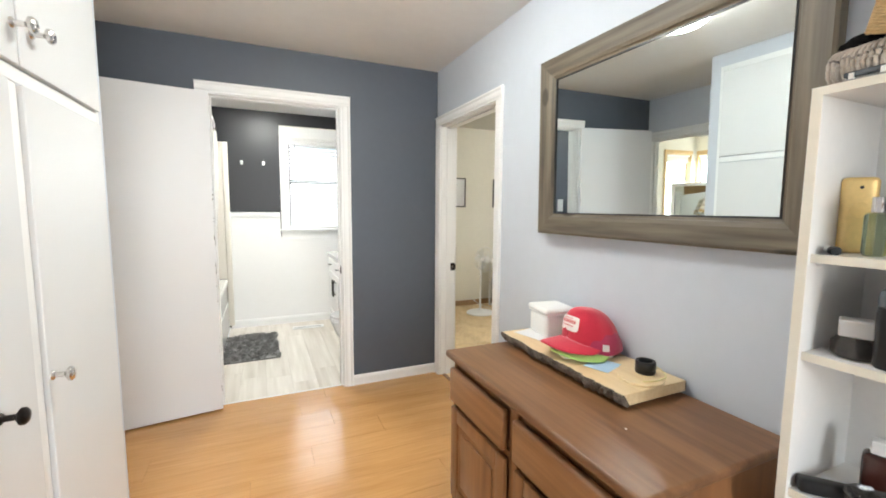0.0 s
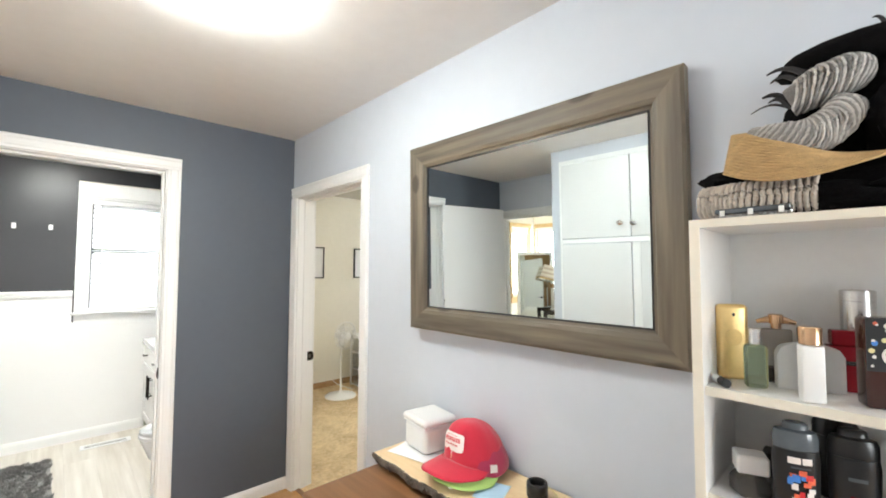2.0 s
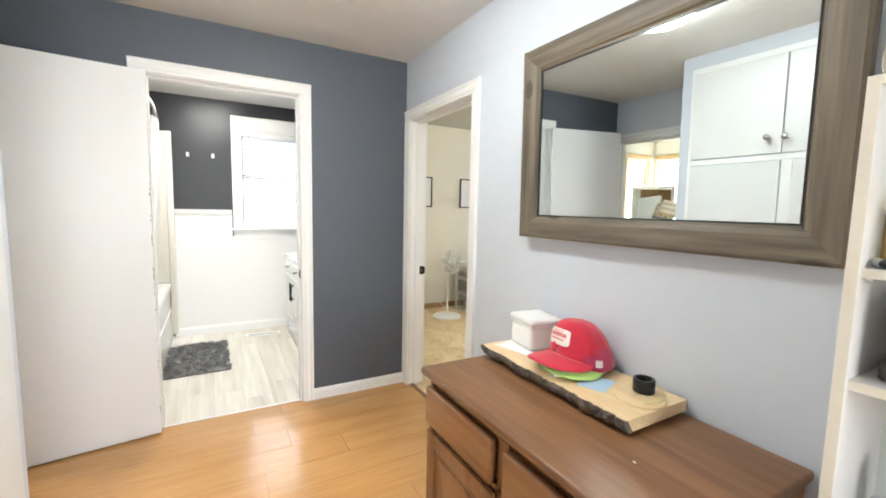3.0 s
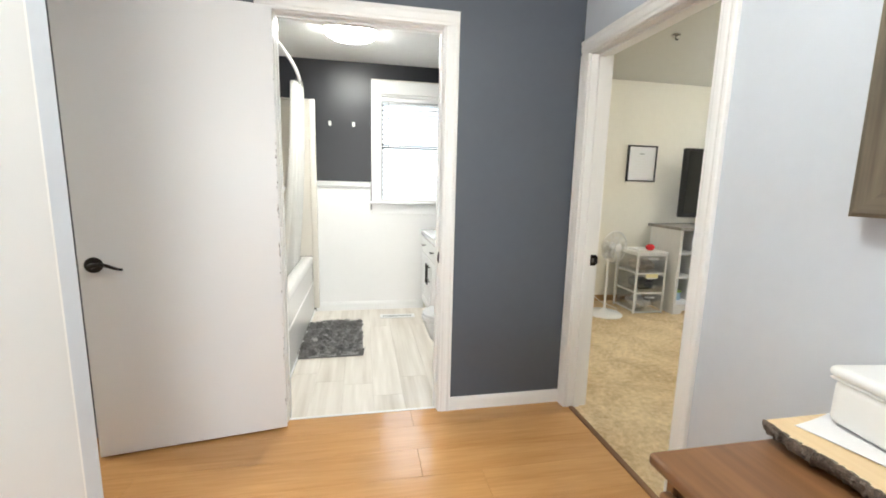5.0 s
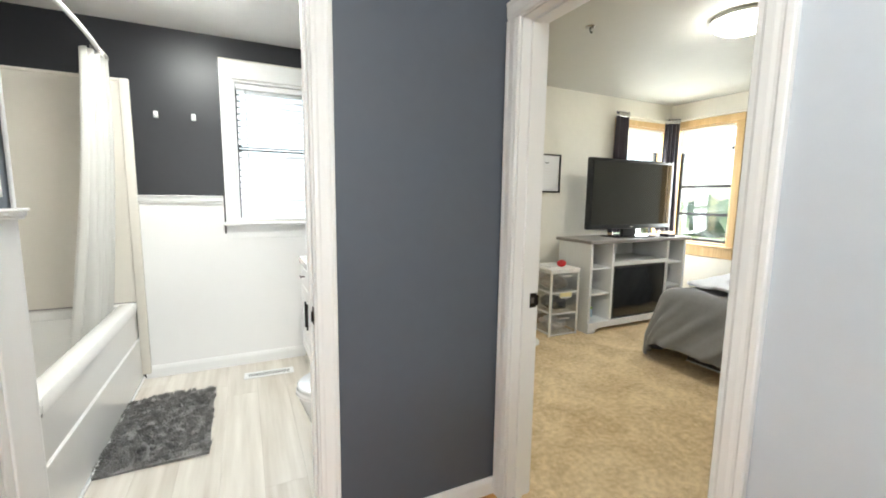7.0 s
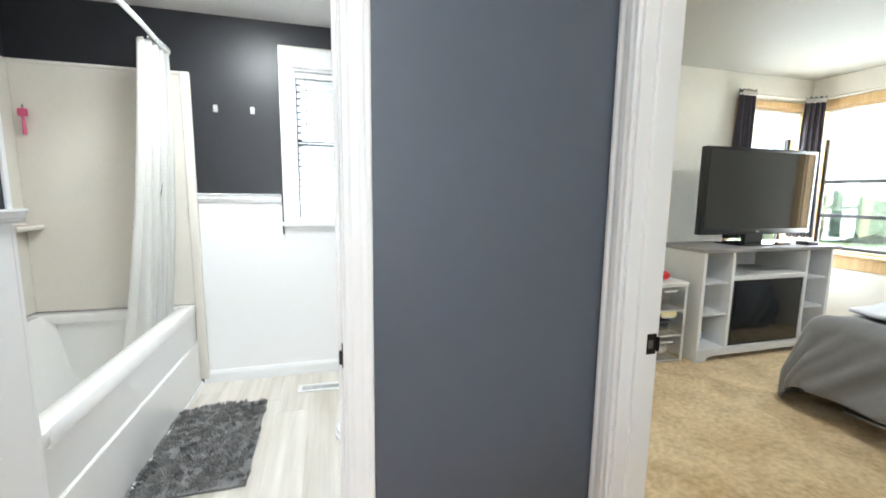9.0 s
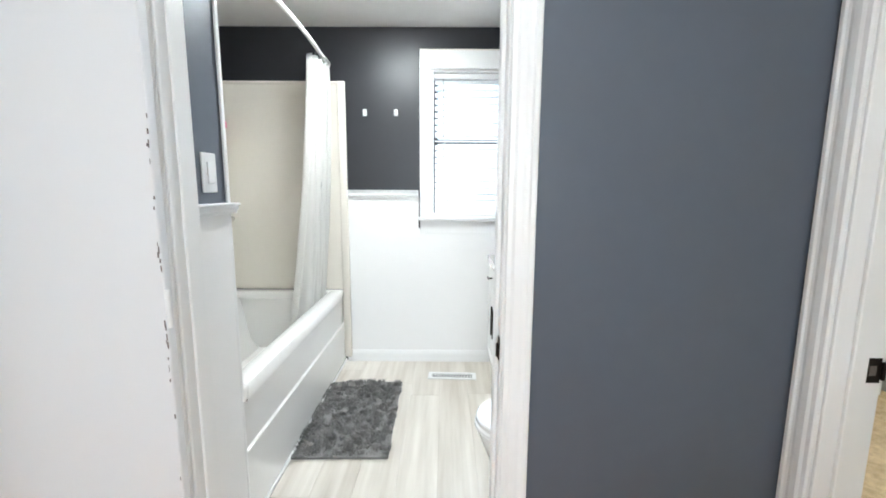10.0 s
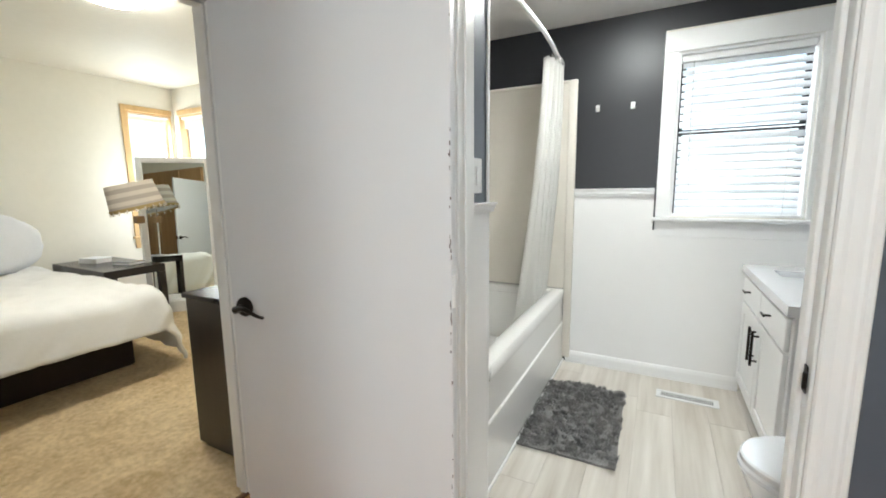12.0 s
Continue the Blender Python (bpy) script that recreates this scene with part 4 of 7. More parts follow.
def brim_pt(u, v):
    a = radians(-80 + 160 * u)
    base = crown_pt(a, 0.0)
    d = 0.088 * max(0.0, math.cos(a * 0.98)) ** 0.60 * v
    p = base + Vector((d, 0.16 * d * math.sin(a), 0))
    p.z = 0.022 - 0.022 * (p.y / 0.085) ** 2 - 0.012 * v
    return p


def patch_pt(u, v):
    p = crown_pt(radians(-30 + 60 * u), 0.19 + 0.29 * v)
    return p * 1.012 + Vector((0.0022, 0, 0))


def ball_cap(label, at, facing, crown_mat, brim_mat, patched):
    t = thing("baseball_cap", label, "cap", at, facing, "stacked caps on the board")
    bm = sheet(bmesh.new(), 60, 16, lambda u, v: crown_pt(u * 2 * math.pi, v * 0.995))
    bmesh.ops.remove_doubles(bm, verts=bm.verts, dist=0.0008)
    part("crown", bm, crown_mat, t, "", True)
    thick(part("brim", sheet(bmesh.new(), 30, 8, brim_pt), brim_mat, t, "", True), 0.004)
    part("button", lathe(bmesh.new(), [(0.009, 0.124), (0.0085, 0.130), (0.004, 0.1325)], 14), crown_mat, t, "", True)
    if not patched:
        part("side_logo", sheet(bmesh.new(), 3, 3, lambda u, v: crown_pt(radians(62 + 14 * u), 0.08 + 0.12 * v) * 1.03), PATCH, t, "small white embroidered flag")
        return t
    round_patch = bmesh.new()
    rim = [(0.5 + 0.5 * math.copysign(abs(math.cos(k)) ** 0.35, math.cos(k)), 0.5 + 0.5 * math.copysign(abs(math.sin(k)) ** 0.35, math.sin(k))) for k in [2 * math.pi * i / 40 for i in range(40)]]
    grid = []
    for s in (1.0, 0.66, 0.33, 0.02):
        grid.append([round_patch.verts.new(patch_pt(0.5 + (a - 0.5) * s, 0.5 + (b - 0.5) * s)) for a, b in rim])
    for a, b in zip(grid, grid[1:]):
        for i in range(40):
            round_patch.faces.new((a[i], a[(i + 1) % 40], b[(i + 1) % 40], b[i]))
    pa = part("patch", round_patch, PATCH, t, "off-white patch with red lettering bars", True)
    for v0, v1, u0, u1, n in ((0.46, 0.70, 0.12, 0.88, 8), (0.26, 0.34, 0.2, 0.8, 5), (0.80, 0.85, 0.25, 0.75, 4)):
        for i in range(n):
            s0, s1 = u0 + (u1 - u0) * i / n, u0 + (u1 - u0) * (i + 0.74) / n
            part("stitched_bar", sheet(bmesh.new(), 2, 2, lambda u, v: patch_pt(s0 + (s1 - s0) * u, v0 + (v1 - v0) * v) * 1.006), PATCHRED, pa)
    return t


ball_cap("faded plum baseball cap with a lime brim under another cap", (1.378, 1.508, BZ + 0.020), 181, CAPDARK, GREENP, False).scale = (1.03, 1.06, 0.9)
ball_cap("red baseball cap with a white front patch", (1.366, 1.524, BZ + 0.046), 176, CAPRED, CAPRED, True).scale = (1.10, 1.10, 0.98)

# ---- wall mirror ----
MY0, MY1, MZ0, MZ1 = 0.868, 1.955, 1.215, 1.995
mr = thing("wall_mirror", "large wall mirror in a weathered grey-brown wooden frame", "mirror", (EX0 - 0.002, (MY0 + MY1) / 2, MZ0))
mr.matrix_world = pose(EX0 - 0.009, (MY0 + MY1) / 2 - 0.003, MZ0, 0, -0.75, 0.9)
HW, HH, FW = (MY1 - MY0) / 2, MZ1 - MZ0, 0.092


def frame_rail(p0, p1, q0, q1):
    """A frame board with mitred ends and a profile falling towards the glass: outer corners p, inner corners q in (y, z)."""
    bm = bmesh.new()
    prof = ((0.0, -0.001), (0.0, -0.034), (0.10, -0.038), (0.72, -0.031), (0.86, -0.026), (0.90, -0.020), (1.0, -0.016), (1.0, -0.001))
    ends = []
    for o, i in ((p0, q0), (p1, q1)):
        ends.append([bm.verts.new(Vector((d, o[0] + (i[0] - o[0]) * k, o[1] + (i[1] - o[1]) * k))) for k, d in prof])
    m = len(prof)
    for j in range(m):
        bm.faces.new((ends[0][j], ends[0][(j + 1) % m], ends[1][(j + 1) % m], ends[1][j]))
    bm.faces.new(ends[0])
    bm.faces.new(list(reversed(ends[1])))
    return bm


O = ((-HW, 0), (HW, 0), (HW, HH), (-HW, HH))
I = ((-HW + FW, FW), (HW - FW, FW), (HW - FW, HH - FW), (-HW + FW, HH - FW))
for k in range(4):
    part("frame_board", frame_rail(O[k], O[(k + 1) % 4], I[k], I[(k + 1) % 4]), BARNY if k % 2 == 0 else BARNZ, mr)
part("glass", boxm(-0.014, -0.008, -HW + FW - 0.006, HW - FW + 0.006, FW - 0.006, HH - FW + 0.006), MIRROR, mr, "clear mirror glass")
lip = bmesh.new()
for y0, y1, z0, z1 in ((-HW + FW - 0.001, HW - FW + 0.001, FW - 0.001, FW + 0.004), (-HW + FW - 0.001, HW - FW + 0.001, HH - FW - 0.004, HH - FW + 0.001),
                       (-HW + FW - 0.001, -HW + FW + 0.004, FW + 0.004, HH - FW - 0.004), (HW - FW - 0.004, HW - FW + 0.001, FW + 0.004, HH - FW - 0.004)):
    box(lip, -0.0185, -0.0145, y0, y1, z0, z1)
part("inner_lip", lip, BLACKP, mr, "thin dark inner lip")

# ---- ceiling lamps ----
def dome_lamp(name, x, y, z, r, h, material, label):
    t = thing(name, label, "ceiling lamp", (x, y, z), group="ceiling lamps")
    part("base", lathe(bmesh.new(), [(r * 0.8, 0), (r * 1.03, -0.006), (r * 1.03, -0.022), (r * 0.98, -0.026)], 40), TRIM, t, "white metal base", True)
    prof = [(r * 0.98 * math.cos(k * math.pi / 2 / 9), -0.026 - h * math.sin(k * math.pi / 2 / 9)) for k in range(9)] + [(0.004, -0.026 - h)]
    part("diffuser", lathe(bmesh.new(), prof, 40), material, t, "lit white diffuser", True)
    return t


dome_lamp("ceiling_lamp", 0.60, 1.88, CH, 0.165, 0.085, LAMPHALL, "lit white dome lamp on the hall ceiling")
dome_lamp("ceiling_lamp", 0.25, 4.45, CH, 0.19, 0.05, LAMPBATH, "lit white dome lamp on the bathroom ceiling")
dome_lamp("ceiling_lamp", 3.30, 3.51, CH + 0.03, 0.17, 0.07, LAMPBED, "lit white dome lamp on the bedroom ceiling")
dome_lamp("ceiling_lamp", -2.50, 3.68, CH + 0.13, 0.20, 0.07, LAMPFAR, "lit white dome lamp on the far bedroom ceiling")

# ---- bookcase by the wall ----
BX0, BX1, BY0, BY1, BT = 1.215, 1.462, 0.0, 0.802, 1.568
bc = thing("bookcase", "tall white laminate bookcase with cream edges", "bookcase", (BX0, BY0, 0))
bd_, bw_ = BX1 - BX0, BY1 - BY0
for y0, y1 in ((0.0, 0.018), (bw_ - 0.018, bw_)):
    s = part("side_panel", boxm(0.001, bd_, y0, y1, 0, BT - 0.016, 0.0008), SHELFW, bc)
    part("edge_band", boxm(-0.0012, 0.0008, y0, y1, 0, BT - 0.016), BIRCH, s, "cream edge band")
s = part("top_panel", boxm(0.001, bd_, 0, bw_, BT - 0.016, BT, 0.0008), SHELFW, bc)
part("edge_band", boxm(-0.0012, 0.0008, 0, bw_, BT - 0.016, BT), BIRCH, s, "cream edge band")
part("back_panel", boxm(bd_ - 0.005, bd_ - 0.001, 0.018, bw_ - 0.018, 0.03, BT - 0.016), SHELFW, bc)
SH2, SH3, SH4 = 1.240, 1.036, 0.735
for z in (SH2, SH3, SH4, 0.42, 0.08):
    s = part("shelf", boxm(0.012, bd_ - 0.006, 0.0185, bw_ - 0.0185, z - 0.017, z, 0.0008), SHELFW, bc)
    part("edge_band", boxm(0.0095, 0.0118, 0.0185, bw_ - 0.0185, z - 0.017, z), BIRCH, s, "cream edge band")
    for y in (0.024, bw_ - 0.024):
        part("shelf_pin", tube(bmesh.new(), [(0.035, y - 0.005, z - 0.0215), (0.035, y + 0.005, z - 0.0215)], 0.004, 8), PLASTIC, s)


def slab_bottle(x, y, z, w, d, h, r=0.006, seg=2):
    return boxm(x - d / 2, x + d / 2, y - w / 2, y + w / 2, z, z + h, r, seg)


def on_shelf(name, label, category, x, y, z, rz=0.0):
    return thing(name, label, category, (x, y, z + 0.0005), rz, "toiletries on the bookcase")


b = on_shelf("perfume_bottle", "flat gold perfume bottle shaped like a bar", "bottle", 1.332, 0.760, SH2, 34)
part("body", slab_bottle(0, 0, 0, 0.058, 0.024, 0.156, 0.010, 4), GOLD, b, "", True)
part("emblem", lathe(bmesh.new(), [(0.017, 0), (0.017, 0.0012), (0.015, 0.0018)], 24, pose(-0.0118, 0, 0.088, 0, -90, 0)), GOLD, b)
part("hole", lathe(bmesh.new(), [(0.0032, 0), (0.0032, 0.0008)], 12, pose(-0.0122, 0, 0.135, 0, -90, 0)), BLACKP, b)
b = on_shelf("perfume_bottle", "green glass perfume bottle with a silver cap", "bottle", 1.285, 0.712, SH2, 20)
part("body", slab_bottle(0, 0, 0, 0.038, 0.024, 0.084, 0.009, 4), GREENG, b, "", True)
part("cap", lathe(bmesh.new(), [(0.0105, 0.0845), (0.0105, 0.112), (0.009, 0.114)], 20), CHROME, b, "silver cap", True)
b = on_shelf("perfume_bottle", "dark glass bottle with a gold winged atomiser", "bottle", 1.365, 0.690, SH2, 15)
part("body", slab_bottle(0, 0, 0, 0.050, 0.026, 0.108, 0.004, 2), CLEARG, b, "", True)
part("liquid", slab_bottle(0, 0, 0.003, 0.044, 0.020, 0.030, 0.003, 1), BROWNG, b, "dark liquid left in the bottle")
part("atomiser", lathe(bmesh.new(), [(0.009, 0.109), (0.009, 0.118), (0.013, 0.119), (0.013, 0.136), (0.010, 0.138)], 18), COPPER, b, "gold atomiser", True)
part("wing", tube(bmesh.new(), [(0, -0.032, 0.121), (0, -0.015, 0.126), (0, 0.015, 0.126), (0, 0.032, 0.121)], [0.004, 0.007, 0.007, 0.004], 8), COPPER, b, "", True)
b = on_shelf("perfume_bottle", "frosted white bottle with a rose-gold cap", "bottle", 1.252, 0.628, SH2, 22)
part("body", slab_bottle(0, 0, 0, 0.032, 0.028, 0.098, 0.004, 2), PLASTIC, b, "", True)
part("cap", lathe(bmesh.new(), [(0.013, 0.0985), (0.0165, 0.099), (0.0165, 0.127), (0.015, 0.129)], 22), COPPER, b, "rose-gold cap", True)
b = on_shelf("perfume_bottle", "round-shouldered clear glass bottle with a dark cap", "bottle", 1.345, 0.640, SH2, 20)
bm = bmesh.new()
extrude_profile(bm, [(-0.050, 0.0)] + [(-0.050 + 0.100 * k / 14, 0.066 + 0.022 * math.sin(math.pi * k / 14) ** 0.35) for k in range(15)] + [(0.050, 0.0)], "x", -0.013, 0.013)
part("body", bm, FROST, b, "frosted clear glass", True)
part("cap", lathe(bmesh.new(), [(0.014, 0.0885), (0.016, 0.090), (0.016, 0.116), (0.014, 0.119)], 20), BLACKP, b, "", True)
b = on_shelf("red_bottle", "dark red metal bottle with a square collar", "bottle", 1.388, 0.590, SH2, 18)
part("body", slab_bottle(0, 0, 0, 0.058, 0.030, 0.085, 0.003, 2), REDM, b, "", True)
part("cap", slab_bottle(0, 0.004, 0.086, 0.036, 0.026, 0.028, 0.002, 1), REDM, b)
part("label", boxm(-0.0155, -0.0151, -0.012, 0.012, 0.050, 0.058), CHROME, b)
b = on_shelf("spray_can", "brushed silver spray can with a lid", "can", 1.428, 0.572, SH2)
part("can", lathe(bmesh.new(), [(0.024, 0), (0.026, 0.003), (0.026, 0.165), (0.0255, 0.168)], 26), CHROME, b, "", True)
part("lid", lathe(bmesh.new(), [(0.0262, 0.1685), (0.0262, 0.188), (0.024, 0.190)], 26), CHROME, b, "", True)
b = on_shelf("shower_gel_bottle", "dark brown bottle with a black and white skull label", "bottle", 1.300, 0.540, SH2, 24)
part("body", slab_bottle(0, 0, 0, 0.062, 0.036, 0.150, 0.006, 3), BROWNG, b, "", True)
lab = part("label", boxm(-0.0190, -0.0182, -0.0305, 0.0305, 0.062, 0.149), BLACKP, b, "black label with skull drawings")
sk = lathe(bmesh.new(), [(0.016, 0), (0.016, 0.0006)], 18, pose(-0.0196, -0.004, 0.088, 0, -90, 0))
box(sk, -0.0200, -0.0192, -0.013, 0.005, 0.066, 0.078, 0)
part("skull_shape", sk, PATCH, lab)
mk = random.Random(17)
for y, z, r, mt_ in ((-0.010, 0.090, 0.0045, BLACKP), (0.003, 0.090, 0.0045, BLACKP), (-0.004, 0.081, 0.002, BLACKP)):
    part("label_mark", lathe(bmesh.new(), [(r, 0), (r, 0.0005)], 12, pose(-0.0204, y, z, 0, -90, 0)), mt_, lab)
for k in range(22):
    y, z = mk.uniform(-0.026, 0.026), mk.uniform(0.066, 0.145)
    if math.hypot(y + 0.004, z - 0.088) < 0.019:
        continue
    r = mk.uniform(0.0022, 0.0052)
    part("label_mark", lathe(bmesh.new(), [(r, 0), (r * 0.8, 0.0005)], 7, pose(-0.0192, y, z, 0, -90, 0)), mk.choice((PATCH, PATCH, PATCH, YELLOWP, ORANGEP, BLUEPRINT)), lab)
b = on_shelf("lip_balm", "small white tube with a black cap", "tube", 1.258, 0.764, SH2, 38)
part("tube", tube(bmesh.new(), [(0.0, 0, 0.008), (0.038, 0, 0.008)], 0.008, 14), PLASTIC, b, "", True)
part("cap", tube(bmesh.new(), [(-0.022, 0, 0.008), (-0.0005, 0, 0.008)], 0.0085, 14), BLACKP, b, "", True)
# third board: jars and dark deodorant bottles
b = on_shelf("glass_jar", "smoked glass jar with a square pale lid", "jar", 1.285, 0.725, SH3, 22)
part("jar", lathe(bmesh.new(), [(0.030, 0), (0.036, 0.006), (0.036, 0.030), (0.030, 0.038), (0.026, 0.042)], 8), SMOKE, b, "faceted smoked glass")
part("lid", slab_bottle(0, 0, 0.0425, 0.052, 0.046, 0.034, 0.003, 1), SHELFW, b, "pale square lid")
b = on_shelf("dark_box", "small dark cap behind the jar", "cap", 1.375, 0.70, SH3)
part("body", slab_bottle(0, 0, 0, 0.04, 0.04, 0.062, 0.004, 2), BLACKP, b)


def deodorant(x, y, rz, printed, label):
    t = on_shelf("body_wash_bottle", label, "bottle", x, y, SH3, rz)
    bm = bmesh.new()
    rows = []
    for k, (w, z) in enumerate(((0.030, 0), (0.034, 0.006), (0.033, 0.05), (0.035, 0.10), (0.033, 0.115))):
        rows.append([bm.verts.new(Vector((0.62 * w * math.cos(2 * math.pi * i / 20), w * math.sin(2 * math.pi * i / 20), z))) for i in range(20)])
    for a, c in zip(rows, rows[1:]):
        for i in range(20):
            bm.faces.new((a[i], a[(i + 1) % 20], c[(i + 1) % 20], c[i]))
    bm.faces.new(list(reversed(rows[0])))
    bm.faces.new(rows[-1])
    part("body", bm, BLACKP, t, "", True)
    bm = bmesh.new()
    rows = []
    for w, z in ((0.0335, 0.116), (0.0335, 0.136), (0.030, 0.146), (0.020, 0.149), (0.019, 0.158), (0.015, 0.161)):
        rows.append([bm.verts.new(Vector((0.62 * w * math.cos(2 * math.pi * i / 20), w * math.sin(2 * math.pi * i / 20), z))) for i in range(20)])
    for a, c in zip(rows, rows[1:]):
        for i in range(20):
            bm.faces.new((a[i], a[(i + 1) % 20], c[(i + 1) % 20], c[i]))
    bm.faces.new(list(reversed(rows[0])))
    bm.faces.new(rows[-1])
    part("cap", bm, GREYCAP if printed else BLACKP, t, "", True)

    def bent(y0, y1, z0, z1, out):
        return sheet(bmesh.new(), 6, 4, lambda u, v: Vector((-0.0225 * math.sqrt(max(0.02, 1 - ((y0 + (y1 - y0) * u) / 0.036) ** 2)) - out, y0 + (y1 - y0) * u, z0 + (z1 - z0) * v)))
    if printed:
        pr = random.Random(6)
        part("brand_bar", bent(-0.018, -0.004, 0.094, 0.105, 0.0008), PATCH, t, "white emblem bar")
        part("brand_bar", bent(-0.002, 0.016, 0.094, 0.105, 0.0008), PATCH, t, "white emblem bar")
        part("text_bar", bent(-0.016, 0.012, 0.086, 0.089, 0.0012), GREYCAP, t)
        for k in range(16):
            y, z = pr.uniform(-0.022, 0.012), pr.uniform(0.030, 0.078)
            w, h = pr.uniform(0.006, 0.012), pr.uniform(0.006, 0.013)
            part("print_patch", bent(y, min(y + w, 0.024), z, z + h, 0.0006 + 0.0002 * k), BLUEPRINT if z + y > 0.050 and k % 3 else (ORANGEP, ORANGEP, REDP, PATCH)[k % 4], t)
    else:
        part("text_bar", bent(-0.012, 0.012, 0.080, 0.086, 0.0008), GREYCAP, t)
        part("red_shape", bent(-0.014, 0.010, 0.035, 0.055, 0.0006), REDM, t)
    return t


deodorant(1.262, 0.655, 20, True, "black body wash bottle with a blue and orange print")
deodorant(1.290, 0.582, 15, False, "plain black body wash bottle")
deodorant(1.300, 0.508, 25, False, "plain black body wash bottle")
deodorant(1.390, 0.610, 10, False, "plain black body wash bottle")
deodorant(1.300, 0.400, 10, False, "plain black body wash bottle")
# fourth board
b = on_shelf("sunglasses_case", "black oblong sunglasses case on the shelf", "case", 1.265, 0.742, SH4, 40)
part("case", boxm(-0.018, 0.018, -0.045, 0.045, 0, 0.030, 0.010, 3), BLACKP, b, "", True)
b = on_shelf("cologne_bottle", "dark brown cologne bottle with a white cap", "bottle", 1.345, 0.690, SH4, 18)
part("body", slab_bottle(0, 0, 0, 0.052, 0.040, 0.100, 0.010, 3), BROWNG, b, "", True)
part("cap", slab_bottle(0, 0, 0.1005, 0.030, 0.030, 0.028, 0.003, 2), PLASTIC, b)
b = on_shelf("glass_dish", "dark cut-glass dish on the shelf", "dish", 1.285, 0.665, SH4)
part("dish", lathe(bmesh.new(), [(0.034, 0), (0.048, 0.010), (0.052, 0.034), (0.047, 0.034), (0.040, 0.012), (0.001, 0.008)], 12), SMOKE, b)
solo("tissue", sheet(bmesh.new(), 10, 10, lambda u, v: Vector((-0.025 + 0.05 * u, -0.03 + 0.06 * v, 0.010 + 0.012 * noise.noise(Vector((u * 4, v * 4, 0)))))), PAPER, "crumpled white tissue on the shelf", "tissue", (1.315, 0.735, SH4), 20, "toiletries on the bookcase", True)

# ---- hats and scarves on the bookcase ----
def lumpy(bm, c, r, seed, amp, rings=18, seg=28, squash=1.0, rib=0.0, ribs=14):
    """A soft lump: an ellipsoid r with noise and, where asked, ribs."""
    g = []
    for i in range(rings + 1):
        th = math.pi * i / rings
        row = []
        for j in range(seg):
            ph = 2 * math.pi * j / seg
            d = Vector((math.sin(th) * math.cos(ph), math.sin(th) * math.sin(ph), math.cos(th)))
            k = 1 + amp * noise.noise(d * 2.1 + Vector((seed, 0, 0))) + 0.35 * amp * noise.noise(d * 6 + Vector((seed, 3, 0))) + rib * math.sin(ribs * ph + 2 * th)
            row.append(bm.verts.new(Vector(c) + Vector((d.x * r[0] * k, d.y * r[1] * k, max(d.z * r[2] * k, -r[2] * squash)))))
        g.append(row)
    for a, b2 in zip(g, g[1:]):
        for j in range(seg):
            bm.faces.new((a[j], a[(j + 1) % seg], b2[(j + 1) % seg], b2[j]))
    bmesh.ops.remove_doubles(bm, verts=bm.verts, dist=1e-4)
    return bm


def knit_roll(pts, r, core, yarns, name, label, category, strand=0.0036, gap=2.4, lean=0.5, taper=0.45):
    """A folded chunky knit: a soft core wrapped in separate fuzzy ribs that lean and wander."""
    t = thing(name, label, category, pts[0], 0, "hats on the bookcase")
    p0 = Vector(pts[0])
    loc = [Vector(p) - p0 for p in pts]
    fine = []
    for i in range(len(loc) - 1):
        fine += [loc[i].lerp(loc[i + 1], k / 10) for k in range(10)]
    fine.append(loc[-1])
    for _ in range(6):
        fine = [fine[0]] + [(fine[i - 1] + fine[i] * 2 + fine[i + 1]) / 4 for i in range(1, len(fine) - 1)] + [fine[-1]]
    n = len(fine)
    rad = [r * (1 - taper + taper * math.sin(math.pi * (0.10 + 0.80 * i / (n - 1))) ** 0.6) * (1 + 0.10 * noise.noise(Vector((i * 0.35, r * 90, 0)))) for i in range(n)]
    part("core", tube(bmesh.new(), fine, [q * 0.95 for q in rad], 18), core, t, "", True)
    frames = []
    for i in range(n):
        d = (fine[min(i + 1, n - 1)] - fine[max(i - 1, 0)]).normalized()
        a = d.cross(Vector((0, 0, 1))).normalized()
        frames.append((d, a, a.cross(d)))
    length = sum((fine[i + 1] - fine[i]).length for i in range(n - 1))
    ribs = max(6, int(length / (strand * gap)))
    steps = 44
    for c in range(ribs):
        line, thickness = [], []
        for k in range(steps + 1):
            th = 2 * math.pi * k / steps
            w = (c + 0.5) / ribs * (n - 1) + lean * (n / 20) * math.sin(th + 0.7) + 0.30 * noise.noise(Vector((th * 0.9, c * 0.23, r * 50)))
            w = min(max(w, 0.0), n - 1.001)
            i0 = int(w)
            d, a, b2 = frames[i0]
            rr_ = rad[i0] + (rad[i0 + 1] - rad[i0]) * (w - i0) + 0.0012 * noise.noise(Vector((k * 0.8, c * 1.7, 4)))
            line.append(fine[i0].lerp(fine[i0 + 1], w - i0) + (math.cos(th) * a + math.sin(th) * b2) * rr_)
            thickness.append(strand * (1.0 + 0.13 * math.sin(k * 2.1 + c) + 0.22 * noise.noise(Vector((k * 0.9, c * 2.3, 1)))))
        part("rib", tube(bmesh.new(), line, thickness, 7), yarns[c % len(yarns)], t, "", True)
    return t


